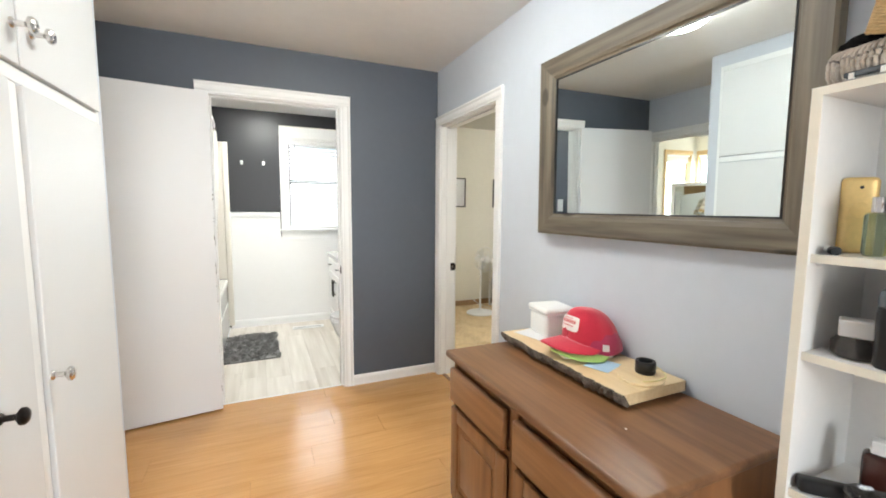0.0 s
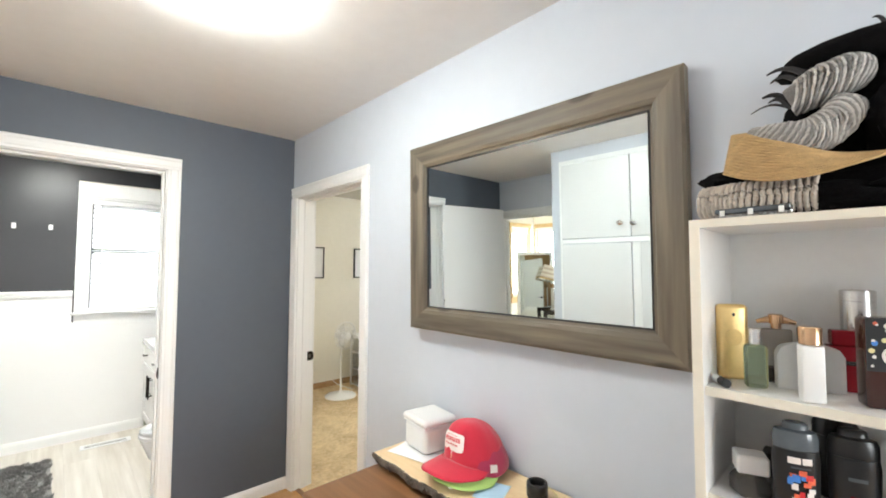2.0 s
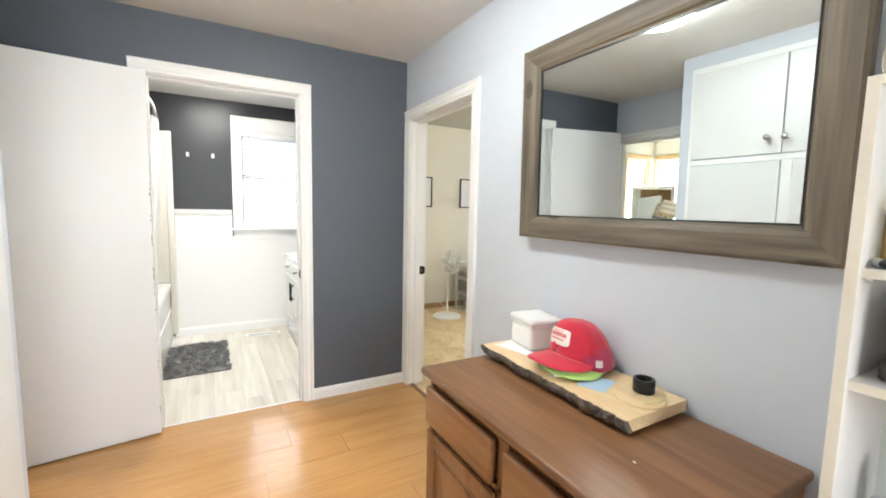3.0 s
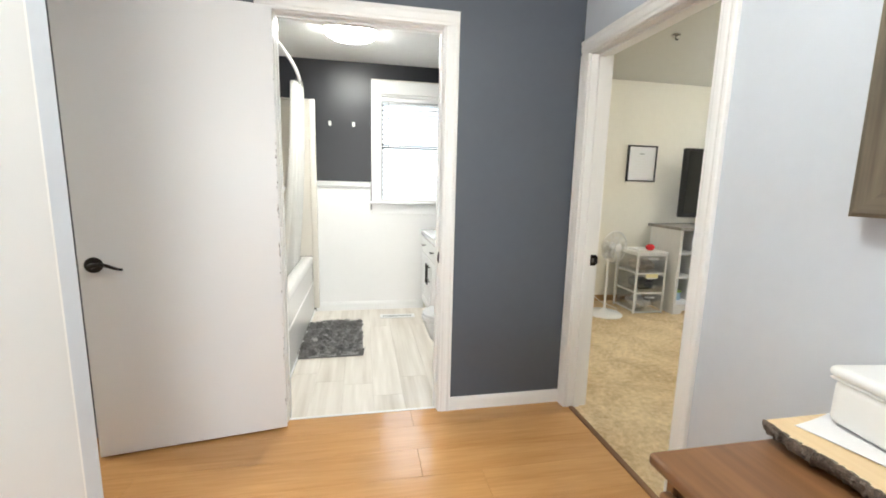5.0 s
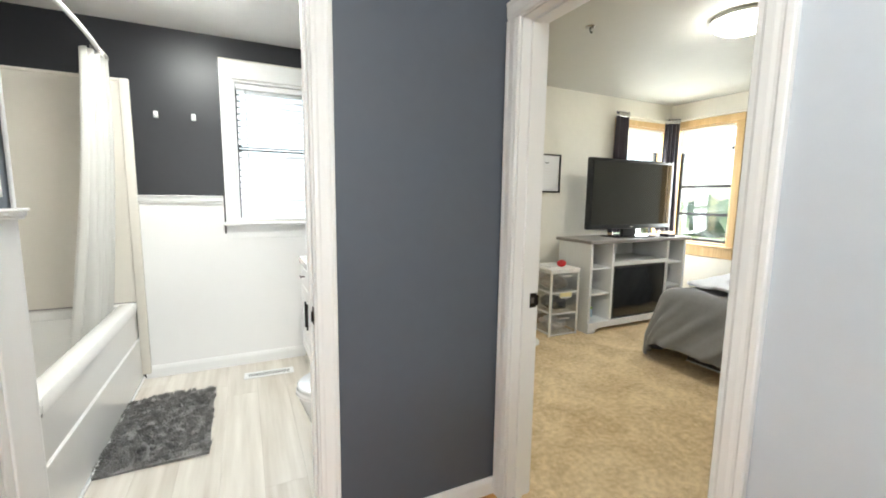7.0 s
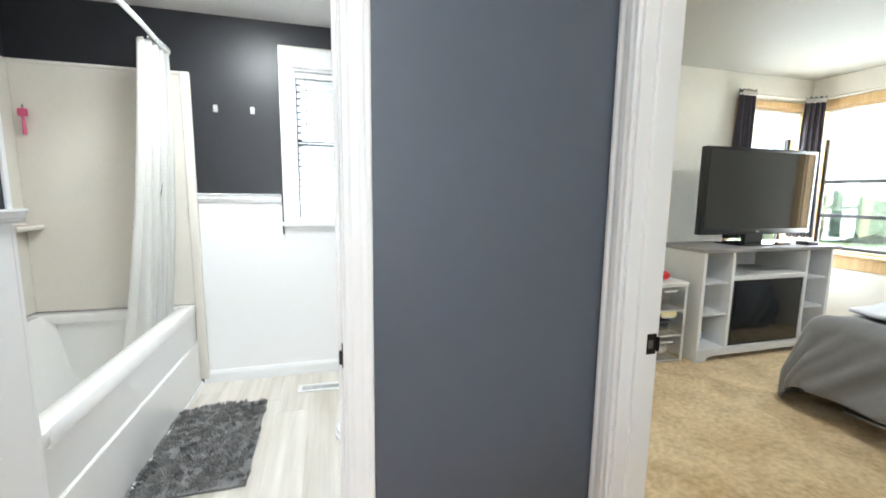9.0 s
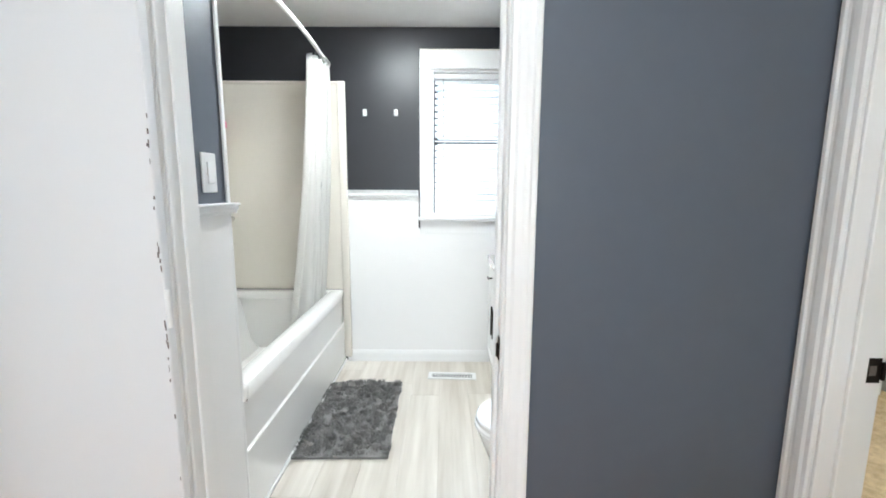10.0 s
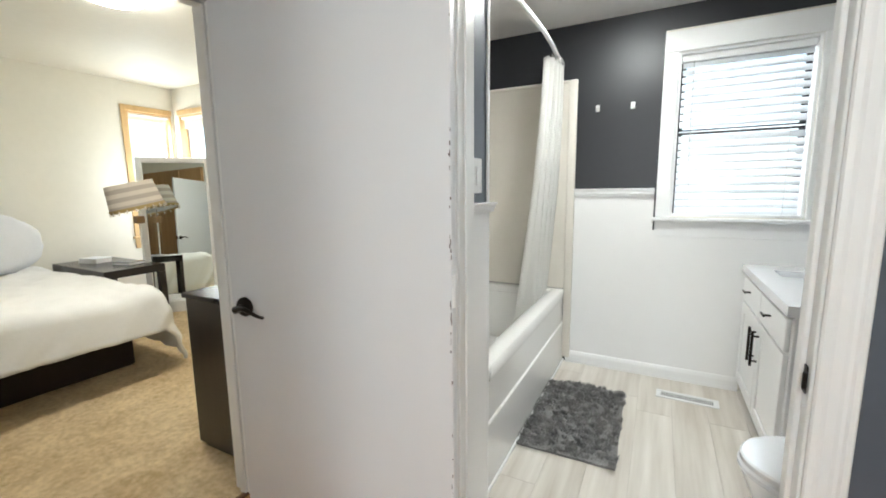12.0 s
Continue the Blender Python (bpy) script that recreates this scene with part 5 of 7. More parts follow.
TZ = BT
knit_roll([(1.262, 0.790, TZ + 0.036), (1.254, 0.71, TZ + 0.037), (1.258, 0.61, TZ + 0.038)], 0.031, KNITGAP, (KNITBL, KNITBL, KNITB), "knit_scarf", "folded beige ribbed knit scarf", "scarf", strand=0.0043, gap=2.05, lean=0.25, taper=0.2)
hat = thing("black_hat", "black felt hats and a scarf heaped together", "hat", (1.345, 0.60, TZ), 0, "hats on the bookcase")
part("felt_body", lumpy(bmesh.new(), (0.0, -0.11, 0.050), (0.10, 0.24, 0.052), 2.0, 0.22, squash=0.9), FELT, hat, "", True)
part("folded_edge", lumpy(bmesh.new(), (-0.06, -0.02, 0.028), (0.055, 0.11, 0.029), 5.0, 0.35, squash=0.9), FELT, hat, "", True)
part("folded_edge", lumpy(bmesh.new(), (-0.07, -0.15, 0.033), (0.05, 0.10, 0.034), 9.0, 0.35, squash=0.9), FELT, hat, "", True)
part("corner_fold", lumpy(bmesh.new(), (-0.02, 0.150, 0.086), (0.05, 0.055, 0.024), 8.0, 0.2), FELT, hat, "", True)
cs = thing("clear_case", "small clear plastic case under the scarf", "case", (1.224, 0.700, TZ + 0.0005), -4, "hats on the bookcase")
part("tray", boxm(-0.008, 0.010, -0.060, 0.060, 0, 0.007, 0.002), CLEARP, cs)
part("lid", boxm(-0.008, 0.010, -0.058, 0.058, 0.0075, 0.017, 0.002), GREYCAP, cs, "smoky lid")
for y in (-0.045, 0.0, 0.045):
    part("clip", boxm(-0.0095, -0.0080, y - 0.004, y + 0.004, 0.003, 0.014), PLASTIC, cs)
straw = thing("straw_hat", "tan woven straw sun hat lying on the scarf", "hat", (1.292, 0.637, TZ + 0.064), 0, "hats on the bookcase")


def straw_pt(u, v):
    """v from the lower rim up over the sloping crown to its middle."""
    a = 2 * math.pi * u
    k = 1 - 0.36 * min(v / 0.8, 1.0) if v < 0.8 else 0.64 * (1 - (v - 0.8) / 0.2 * 0.98)
    y = 0.006 + 0.030 * min(v, 0.8) + (0.108 if math.sin(a) > 0 else 0.122) * k * math.sin(a)
    sag = 0.040 * (max(0.0, abs(math.sin(a))) ** 2 - 0.45) * (1 - min(v / 0.8, 1.0))
    return Vector((0.092 * k * math.cos(a), y, 0.012 + sag + 0.098 * min(v / 0.8, 1.0) * (0.62 + 0.38 * math.sin(a))))


thick(part("crown", sheet(bmesh.new(), 72, 20, straw_pt), STRAW, straw, "", True), 0.003)
for k in range(0, 15):
    ring = [straw_pt(i / 60, k / 18) + 0.002 * Vector((math.cos(2 * math.pi * i / 60), math.sin(2 * math.pi * i / 60), 0)) * (1 + 0.5 * (i % 2)) for i in range(61)]
    part("plait", tube(bmesh.new(), ring, 0.0030, 5), STRAW, straw, "", True)
thick(part("brim", sheet(bmesh.new(), 30, 6, lambda u, v: straw_pt(0.52 + 0.46 * u, 0) + v * 0.045 * math.sin(math.pi * u) * Vector((0.3 * math.cos(math.pi + math.pi * u), -1.0, 0.15))), STRAW, straw, "", True), 0.004)
knit_roll([(1.282, 0.706, TZ + 0.158), (1.268, 0.664, TZ + 0.143), (1.264, 0.618, TZ + 0.138), (1.270, 0.588, TZ + 0.156), (1.284, 0.566, TZ + 0.192)], 0.032, KNITS, (KNITL, KNITS, KNITL, KNITS), "chunky_scarf", "salt-and-pepper chunky knit scarf", "scarf", strand=0.0024, gap=2.1, lean=2.2)
knit_roll([(1.290, 0.648, TZ + 0.218), (1.288, 0.605, TZ + 0.236), (1.298, 0.570, TZ + 0.250), (1.312, 0.546, TZ + 0.250)], 0.034, KNITM, (KNITL, KNITS, KNITL, KNITM), "knit_beanie", "salt-and-pepper chunky knit beanie", "beanie", strand=0.0024, gap=2.1, lean=3.0)
fd = thing("felt_fedora", "black felt fedora with dark feathers", "hat", (1.36, 0.545, TZ + 0.185), 0, "hats on the bookcase")
part("crown", lumpy(bmesh.new(), (0.01, -0.10, 0.035), (0.085, 0.15, 0.085), 4.0, 0.12, squash=0.7), FELT, fd, "", True)
part("brim", lumpy(bmesh.new(), (0.01, -0.02, 0.118), (0.10, 0.150, 0.030), 6.0, 0.08), FELT, fd, "", True)
part("felt_lining", lumpy(bmesh.new(), (-0.022, 0.035, -0.012), (0.040, 0.085, 0.078), 13.0, 0.2), FELT, fd, "", True)
part("scarf_fold", lumpy(bmesh.new(), (-0.060, -0.062, -0.030), (0.050, 0.070, 0.085), 11.0, 0.3), FELT, fd, "", True)
for p, q, w in (((-0.06, 0.08, 0.085), (-0.07, 0.165, 0.105), 0.006), ((-0.07, 0.09, 0.07), (-0.075, 0.150, 0.082), 0.005), ((-0.07, 0.10, 0.03), (-0.08, 0.165, 0.062), 0.007),
                ((-0.08, 0.10, 0.02), (-0.085, 0.150, 0.045), 0.005), ((-0.08, 0.10, 0.020), (-0.09, 0.190, 0.022), 0.003), ((-0.04, -0.03, 0.13), (-0.045, 0.000, 0.175), 0.004)):
    pts = [Vector(p).lerp(Vector(q), 0.66 * i / 8) + Vector((0, 0, 0.012 * math.sin(i / 8 * 3.1))) for i in range(9)]
    part("feather", tube(bmesh.new(), pts, [w * (1.15 - i / 8) ** 0.7 for i in range(9)], 6), FEATHER, fd, "dark curled feather", True)

# ---- bathroom ----
TX0, TX1, TY0, TY1, TZ1 = -1.008, -0.150, 3.718, OUT - 0.012, 0.545
tub = thing("bathtub", "white acrylic bathtub with a stepped apron", "bathtub", (TX1, TY0, 0))
tl, tw = TY1 - TY0, TX1 - TX0
bm = bmesh.new()
extrude_profile(bm, [(-0.045, 0.0), (0.0, 0.0), (0.0, 0.292), (-0.002, 0.297), (-0.007, 0.300), (-0.009, 0.304), (-0.009, 0.486), (-0.045, 0.486)], "y", 0.002, tl)
part("apron", bm, ACRYLIC, tub)
bm = bmesh.new()
prof = [(0.0, TZ1 - 0.06), (0.004, TZ1 - 0.02), (-0.008, TZ1), (-0.030, TZ1 + 0.008), (-0.085, TZ1 + 0.004), (-0.105, TZ1 - 0.012), (-0.125, TZ1 - 0.10), (-0.19, 0.16), (-0.24, 0.12), (-0.62, 0.12), (-0.68, 0.18), (-0.74, TZ1 - 0.05), (-0.79, TZ1), (-tw, TZ1), (-tw, 0.02), (-0.06, 0.02), (-0.06, TZ1 - 0.06)]
extrude_profile(bm, prof, "y", 0.06, tl - 0.06)
box(bm, -tw, 0.002, 0.002, 0.075, TZ1 - 0.05, TZ1 + 0.004, 0.008, 2)
box(bm, -tw, 0.002, tl - 0.09, tl, TZ1 - 0.05, TZ1 + 0.004, 0.008, 2)
box(bm, -tw, -0.06, 0.002, 0.06, 0.02, TZ1 - 0.05)
box(bm, -tw, -0.06, tl - 0.06, tl, 0.02, TZ1 - 0.05)
part("basin", bm, ACRYLIC, tub, "", True)
part("floor_seal", boxm(0.001, 0.012, 0.0, tl, 0.0, 0.018, 0.005, 2), TRIM, tub, "white seal along the floor")
sr = thing("tub_surround", "ivory moulded tub surround on three walls", "tub surround", (TX0, TY0, TZ1 + 0.006))
SH = 2.005 - TZ1 - 0.006
part("back_wall_panel", boxm(-0.004, 0.006, 0.002, tl, 0, SH, 0.003), SURROUND, sr)
part("end_panel", boxm(0.006, tw - 0.004, tl - 0.010, tl - 0.002, 0, SH, 0.003), SURROUND, sr)
part("end_panel", boxm(0.006, tw - 0.004, 0.0005, 0.010, 0, SH, 0.003), SURROUND, sr)
part("edge_return", boxm(tw - 0.004, tw + 0.052, tl - 0.030, tl + 0.0, -TZ1 + 0.03, SH, 0.010, 3), SURROUND, sr, "rounded front return", True)
part("top_lip", boxm(0.006, tw - 0.004, tl - 0.020, tl - 0.0105, SH - 0.02, SH, 0.004), SURROUND, sr)
part("ledge", boxm(0.0065, 0.10, tl - 0.24, tl - 0.011, 0.50, 0.53, 0.010, 3), SURROUND, sr, "moulded corner ledge", True)
brush = thing("bath_brush", "pink and white shower brush hanging on the surround", "brush", (-0.94, 5.245, 1.66))
part("handle", tube(bmesh.new(), [(0, 0, -0.07), (0, 0, 0.03)], [0.010, 0.007], 10), PINKP, brush, "", True)
part("head", boxm(-0.022, 0.022, -0.012, 0.012, 0.03, 0.075, 0.008, 2), PINKP, brush, "", True)
part("hook", tube(bmesh.new(), [(0, 0.010, 0.085), (0, 0.0, 0.095), (0, 0.0, 0.07)], 0.004, 8), CHROME, brush)
structure("trim_tub_corner", boxm(-0.1395, -0.131, 3.698, 3.7165, 0.0, CH - 0.012, 0.003, 2), TRIM, "white corner strip where the tub surround meets the slate wall", "trim")
rod = thing("curtain_rod", "white curved shower curtain rod above the tub", "rod", (-0.225, OUT - 0.008, 2.115))
pts = []
for i in range(25):
    u = i / 24
    pts.append((0.055 * math.sin(math.pi * u) ** 0.8 + 0.0, -0.012 - (tl - 0.03) * u, 0.0))
part("bar", tube(bmesh.new(), pts, 0.0125, 14), TRIM, rod, "", True)
for y in (-0.006, -tl + 0.012):
    part("flange", tube(bmesh.new(), [(0, y - 0.006, 0), (0, y + 0.006, 0)], 0.032, 20), CHROME, rod)
cu = thing("shower_curtain", "white shower curtain bunched at the far end", "curtain", (-0.205, 5.16, 0.0))


def curtain_pt(u, v):
    """u across the bunched folds, v from the rod down into the tub."""
    z = 2.085 - 1.67 * v
    n = 6
    s = u * n * 2 * math.pi
    w = 0.062 + 0.055 * v
    spread = 0.24 + 0.20 * v
    y = 0.055 - spread * u + 0.006 * math.sin(s * 2)
    x = 0.020 - (0.040 + 0.10 * v ** 1.5) + w * 0.5 * math.sin(s) + 0.012 * math.sin(s * 0.5 + 3 * v)
    return Vector((x, y, z + 0.012 * math.cos(s) * (1 - v)))


thick(part("cloth", sheet(bmesh.new(), 150, 40, curtain_pt), CURTAIN, cu, "", True), 0.0015)
for k in range(9):
    part("ring", tube(bmesh.new(), [(0.030 + 0.020 * math.cos(a) - 0.03, 0.03 - 0.020 * k, 2.108 + 0.026 * math.sin(a)) for a in [2 * math.pi * i / 16 for i in range(17)]], 0.002, 6), CHROME, cu)
fold = bmesh.new()
sheet(fold, 6, 20, lambda u, v: Vector((-0.028 + 0.010 * u - 0.03 * v, -0.075 - 0.010 * u - 0.03 * v, 1.33 - 0.22 * v)))
part("printed_tape", fold, GREYCAP, cu, "thin dark printed strip on a fold")
# hooks, switch, vent
for x, z in ((0.03, 1.803), (0.245, 1.803)):
    h = thing("wall_hook", "small white adhesive wall hook", "hook", (x, OUT - 0.006, z), 0, "wall hooks")
    part("plate", boxm(-0.013, 0.013, -0.006, 0, -0.022, 0.022, 0.004, 2), PLASTIC, h, "", True)
    part("prong", tube(bmesh.new(), [(0, -0.005, -0.004), (0, -0.018, -0.016), (0, -0.026, -0.012), (0, -0.028, 0.002)], 0.005, 8), PLASTIC, h, "", True)
sw = thing("light_switch", "white light switch plate with a rocker", "switch", (-0.140, 3.61, 1.325))
part("plate", boxm(0.0, 0.006, -0.038, 0.038, -0.060, 0.060, 0.003, 2), PLASTIC, sw)
part("rocker", boxm(0.006, 0.011, -0.016, 0.016, -0.033, 0.033, 0.002), PLASTIC, sw)
vn = thing("floor_vent", "white slotted floor vent", "vent", (0.645, 5.02, 0.0005), -2)
bm = bmesh.new()
for y0, y1 in ((-0.052, -0.030), (0.030, 0.052)):
    box(bm, -0.165, 0.165, y0, y1, 0, 0.005, 0.001)
for x0, x1 in ((-0.165, -0.140), (0.140, 0.165)):
    box(bm, x0, x1, -0.030, 0.030, 0, 0.005, 0.001)
part("frame", bm, TRIM, vn)
for k in range(27):
    part("slat", boxm(-0.138 + k * 0.0105, -0.133 + k * 0.0105, -0.030, 0.030, 0.001, 0.0045), TRIM, vn)
# no duct below: a black sheet paints the shade between the slats
part("backing", boxm(-0.14, 0.14, -0.030, 0.030, 0.0002, 0.0008), BLACKP, vn, "black sheet standing in for the shaded duct")

# bath mat: a shaggy rug of many tufts
mt = thing("bath_mat", "charcoal shaggy bath mat", "bath mat", (0.075, 4.515, 0.0005), 1.0)
MW, ML = 0.240, 0.388


def mat_edge(u, v):
    x, y = -MW + 2 * MW * u, -ML + 2 * ML * v
    return Vector((x + 0.006 * noise.noise(Vector((y * 9, 1, 0))), y + 0.006 * noise.noise(Vector((x * 9, 4, 0))), 0.012 + 0.004 * noise.noise(Vector((x * 14, y * 14, 0)))))


bm = sheet(bmesh.new(), 24, 36, mat_edge)
r0 = bmesh.ops.extrude_face_region(bm, geom=list(bm.faces))
for v in [g for g in r0["geom"] if isinstance(g, bmesh.types.BMVert)]:
    v.co.z = 0.001
part("backing", bm, MATGREY, mt)
rr = random.Random(21)
verts, faces = [], []
clumps = [(rr.random(), rr.random(), rr.uniform(0, 6.283), rr.uniform(0.006, 0.014)) for _ in range(420)]
for cu_, cv_, ca, ch_ in clumps:
    for k in range(26):
        p = mat_edge(min(max(cu_ + rr.gauss(0, 0.022), 0), 1), min(max(cv_ + rr.gauss(0, 0.014), 0), 1))
        a = ca + rr.gauss(0, 0.5)
        lean = rr.uniform(0.006, 0.018)
        h = 0.006 + ch_ * rr.uniform(0.7, 1.2)
        w = 0.0036
        d = Vector((math.cos(a), math.sin(a), 0))
        sd = Vector((-d.y, d.x, 0)) * w
        i = len(verts)
        verts += [p - sd, p + sd, p + d * w, p + d * lean + Vector((0, 0, h))]
        faces += [(i, i + 1, i + 3), (i + 1, i + 2, i + 3), (i + 2, i, i + 3)]
me = bpy.data.meshes.new("pile")
me.from_pydata([tuple(v) for v in verts], [], faces)
me.materials.append(MATGREY)
tf = new("pile", me)
tf.parent = mt
tagged(tf, "charcoal yarn tufts", kind="stuff")

# vanity and basin
VX0, VX1, VY0, VY1 = 0.930, 1.462, 4.285, OUT - 0.016
va = thing("vanity", "white bathroom vanity with black pulls", "vanity", (VX0, VY0, 0))
vd, vl = VX1 - VX0, VY1 - VY0
part("cabinet", boxm(0.0, vd, 0.0, vl, 0.085, 0.765, 0.002), WHITEWALL, va)
part("toe_kick", boxm(0.045, vd, 0.012, vl, 0.0, 0.085), WHITEWALL, va)
for y0, y1 in ((0.03, vl / 2 - 0.004), (vl / 2 + 0.004, vl - 0.03)):
    df = part("drawer_front", boxm(-0.019, -0.0005, y0, y1, 0.605, 0.745, 0.003), WHITEWALL, va)
    ym = (y0 + y1) / 2 + 0.03
    part("pull", tube(bmesh.new(), [(-0.019, ym - 0.012, 0.69), (-0.045, ym - 0.012, 0.69), (-0.048, ym + 0.030, 0.69), (-0.048, ym - 0.030, 0.69)], 0.0052, 8), BLACKM, df, "black bar pull", True)
    bm = bmesh.new()
    for a, c, z0, z1 in ((y0, y0 + 0.06, 0.10, 0.595), (y1 - 0.06, y1, 0.10, 0.595), (y0 + 0.06, y1 - 0.06, 0.535, 0.595), (y0 + 0.06, y1 - 0.06, 0.10, 0.16)):
        box(bm, -0.019, -0.0005, a, c, z0, z1, 0.002)
    box(bm, -0.010, -0.0005, y0 + 0.06, y1 - 0.06, 0.16, 0.535)
    dd = part("door", bm, WHITEWALL, va, "white shaker door")
    yh = y1 - 0.035 if y0 < 0.1 else y0 + 0.035
    bm = tube(bmesh.new(), [(-0.047, yh, 0.375), (-0.047, yh, 0.555)], 0.0065, 8)
    for z in (0.40, 0.53):
        tube(bm, [(-0.019, yh, z), (-0.047, yh, z)], 0.005, 8)
    part("handle", bm, BLACKM, dd, "black bar handle", True)
vt = thing("washbasin", "white ceramic washbasin slab on the vanity", "washbasin", (VX0, VY0, 0.7655))
bm = bmesh.new()
box(bm, -0.028, vd, -0.012, 0.16, 0, 0.045)
box(bm, -0.028, vd, vl - 0.16, vl, 0, 0.045)
box(bm, -0.028, 0.085, 0.16, vl - 0.16, 0, 0.045)
box(bm, vd - 0.12, vd, 0.16, vl - 0.16, 0, 0.045)
bmesh.ops.remove_doubles(bm, verts=bm.verts, dist=1e-5)
part("slab", bm, CERAMIC, vt, "", True)
part("basin", boxm(0.0855, vd - 0.1205, 0.1605, vl - 0.1605, 0.001, 0.012), CERAMIC, vt, "shallow white basin")
part("backsplash", boxm(vd - 0.02, vd, 0.0, vl, 0.046, 0.13, 0.004), CERAMIC, vt)
tap = thing("basin_tap", "chrome basin tap on the washbasin", "tap", (VX1 - 0.08, (VY0 + VY1) / 2, 0.811))
part("body", lathe(bmesh.new(), [(0.024, 0), (0.022, 0.01), (0.016, 0.02), (0.016, 0.09), (0.012, 0.10)], 20), CHROME, tap, "", True)
part("spout", tube(bmesh.new(), [(0, 0, 0.07), (-0.06, 0, 0.10), (-0.12, 0, 0.09), (-0.13, 0, 0.075)], 0.010, 10), CHROME, tap, "", True)
part("lever", tube(bmesh.new(), [(0, 0, 0.10), (0.01, 0, 0.13)], 0.006, 8), CHROME, tap, "", True)

# toilet
to = thing("toilet", "white ceramic toilet with a closed lid", "toilet", (1.45, 3.800, 0))


def oval(bm, cx, rx, ry, z0, z1, n=36, taper=1.0, back=None):
    rows = []
    for k, (z, s) in enumerate(((z0, taper), (z0 + (z1 - z0) * 0.25, 1 - (1 - taper) * 0.55), (z1 - 0.006, 1.0), (z1, 0.975))):
        row = []
        for i in range(n):
            a = 2 * math.pi * i / n
            x = cx + rx * s * math.cos(a) * (0.88 if math.cos(a) > 0 else 1.0)
            row.append(bm.verts.new(Vector((x, ry * s * math.sin(a), z))))
        rows.append(row)
    for a, b2 in zip(rows, rows[1:]):
        for i in range(n):
            bm.faces.new((a[i], a[(i + 1) % n], b2[(i + 1) % n], b2[i]))
    bm.faces.new(list(reversed(rows[0])))
    bm.faces.new(rows[-1])
    return bm


bm = oval(bmesh.new(), -0.505, 0.235, 0.165, 0.20, 0.385, taper=0.60)
box(bm, -0.50, -0.12, -0.10, 0.10, 0.05, 0.36, 0.04, 4)
oval(bm, -0.40, 0.21, 0.115, 0.0, 0.22, taper=1.06)
part("bowl", bm, CERAMIC, to, "", True)
part("seat", oval(bmesh.new(), -0.505, 0.24, 0.175, 0.387, 0.404), CERAMIC, to, "", True)
part("lid", oval(bmesh.new(), -0.50, 0.24, 0.175, 0.406, 0.428), CERAMIC, to, "closed white lid", True)
part("tank", boxm(-0.215, -0.01, -0.21, 0.21, 0.37, 0.72, 0.02, 3), CERAMIC, to, "", True)
part("tank_lid", boxm(-0.225, -0.004, -0.22, 0.22, 0.722, 0.755, 0.012, 3), CERAMIC, to, "", True)
part("flush_lever", tube(bmesh.new(), [(-0.216, 0.15, 0.66), (-0.232, 0.15, 0.66), (-0.234, 0.09, 0.65)], 0.006, 8), CHROME, to, "", True)

# ---- television bedroom ----
tvs = thing("tv_stand", "grey-white wooden media stand with a dark fireplace insert", "tv stand", (3.43, 4.73, 0.004))
SW, SD, STH = 1.37, 0.44, 0.865
part("top", boxm(-0.035, SW + 0.035, -0.035, SD + 0.01, STH, STH + 0.030, 0.005, 2), STANDTOP, tvs, "grey wood-grain top")
xs = (0.0, 0.285, 1.075, SW - 0.03)
for x in xs:
    part("upright", boxm(x, x + 0.03, 0.004 if x in (xs[1], xs[2]) else 0.0, SD, 0.075, STH, 0.002), STANDW, tvs)
part("back_panel", boxm(0.03, SW - 0.03, SD - 0.008, SD - 0.002, 0.10, STH), STANDW, tvs)
part("base_rail", extrude_profile(bmesh.new(), [(0.0, 0.0), (0.085, 0.0), (0.105, 0.030), (0.16, 0.042), (SW - 0.16, 0.042), (SW - 0.105, 0.030), (SW - 0.085, 0.0), (SW, 0.0), (SW, 0.10), (0, 0.10)], "y", -0.008, 0.02), STANDW, tvs, "shaped base rail")
part("side_foot", boxm(0.0, 0.03, 0.02, SD, 0.0, 0.075), STANDW, tvs)
part("side_foot", boxm(SW - 0.03, SW, 0.02, SD, 0.0, 0.075), STANDW, tvs)
part("bottom", boxm(0.03, SW - 0.03, 0.02, SD - 0.01, 0.080, 0.10), STANDW, tvs)
for x0, x1 in ((0.03, 0.285), (1.105, SW - 0.03)):
    for z in (0.36, 0.61):
        part("shelf", boxm(x0, x1, 0.02, SD - 0.01, z, z + 0.016, 0.001), STANDW, tvs)
part("mantel", boxm(0.315, 1.075, 0.002, SD - 0.01, 0.635, 0.675, 0.003), STANDW, tvs)
part("insert_frame", boxm(0.318, 1.072, 0.012, 0.04, 0.102, 0.633, 0.003), BLACKP, tvs, "black insert frame")
part("insert_glass", boxm(0.345, 1.045, 0.008, 0.0118, 0.125, 0.610), BLACKGLASS, tvs, "dark fireplace glass")
# closed black disc: the dark inside of the cable hole as colour
part("cable_hole_shade", lathe(bmesh.new(), [(0.028, 0), (0.028, 0.003), (0.020, 0.003)], 20, pose(0.70, SD - 0.0085, 0.76, 90, 0, 0)), BLACKP, tvs)
gl = thing("storage_tub", "pale blue plastic tub with a green lid", "tub", (3.56, 4.93, 0.1045))
part("tub", boxm(-0.075, 0.075, -0.06, 0.06, 0, 0.085, 0.012, 2), BLUEP, gl, "", True)
part("lid", boxm(-0.078, 0.078, -0.063, 0.063, 0.0855, 0.105, 0.006, 2), GREENP, gl, "lime green lid")
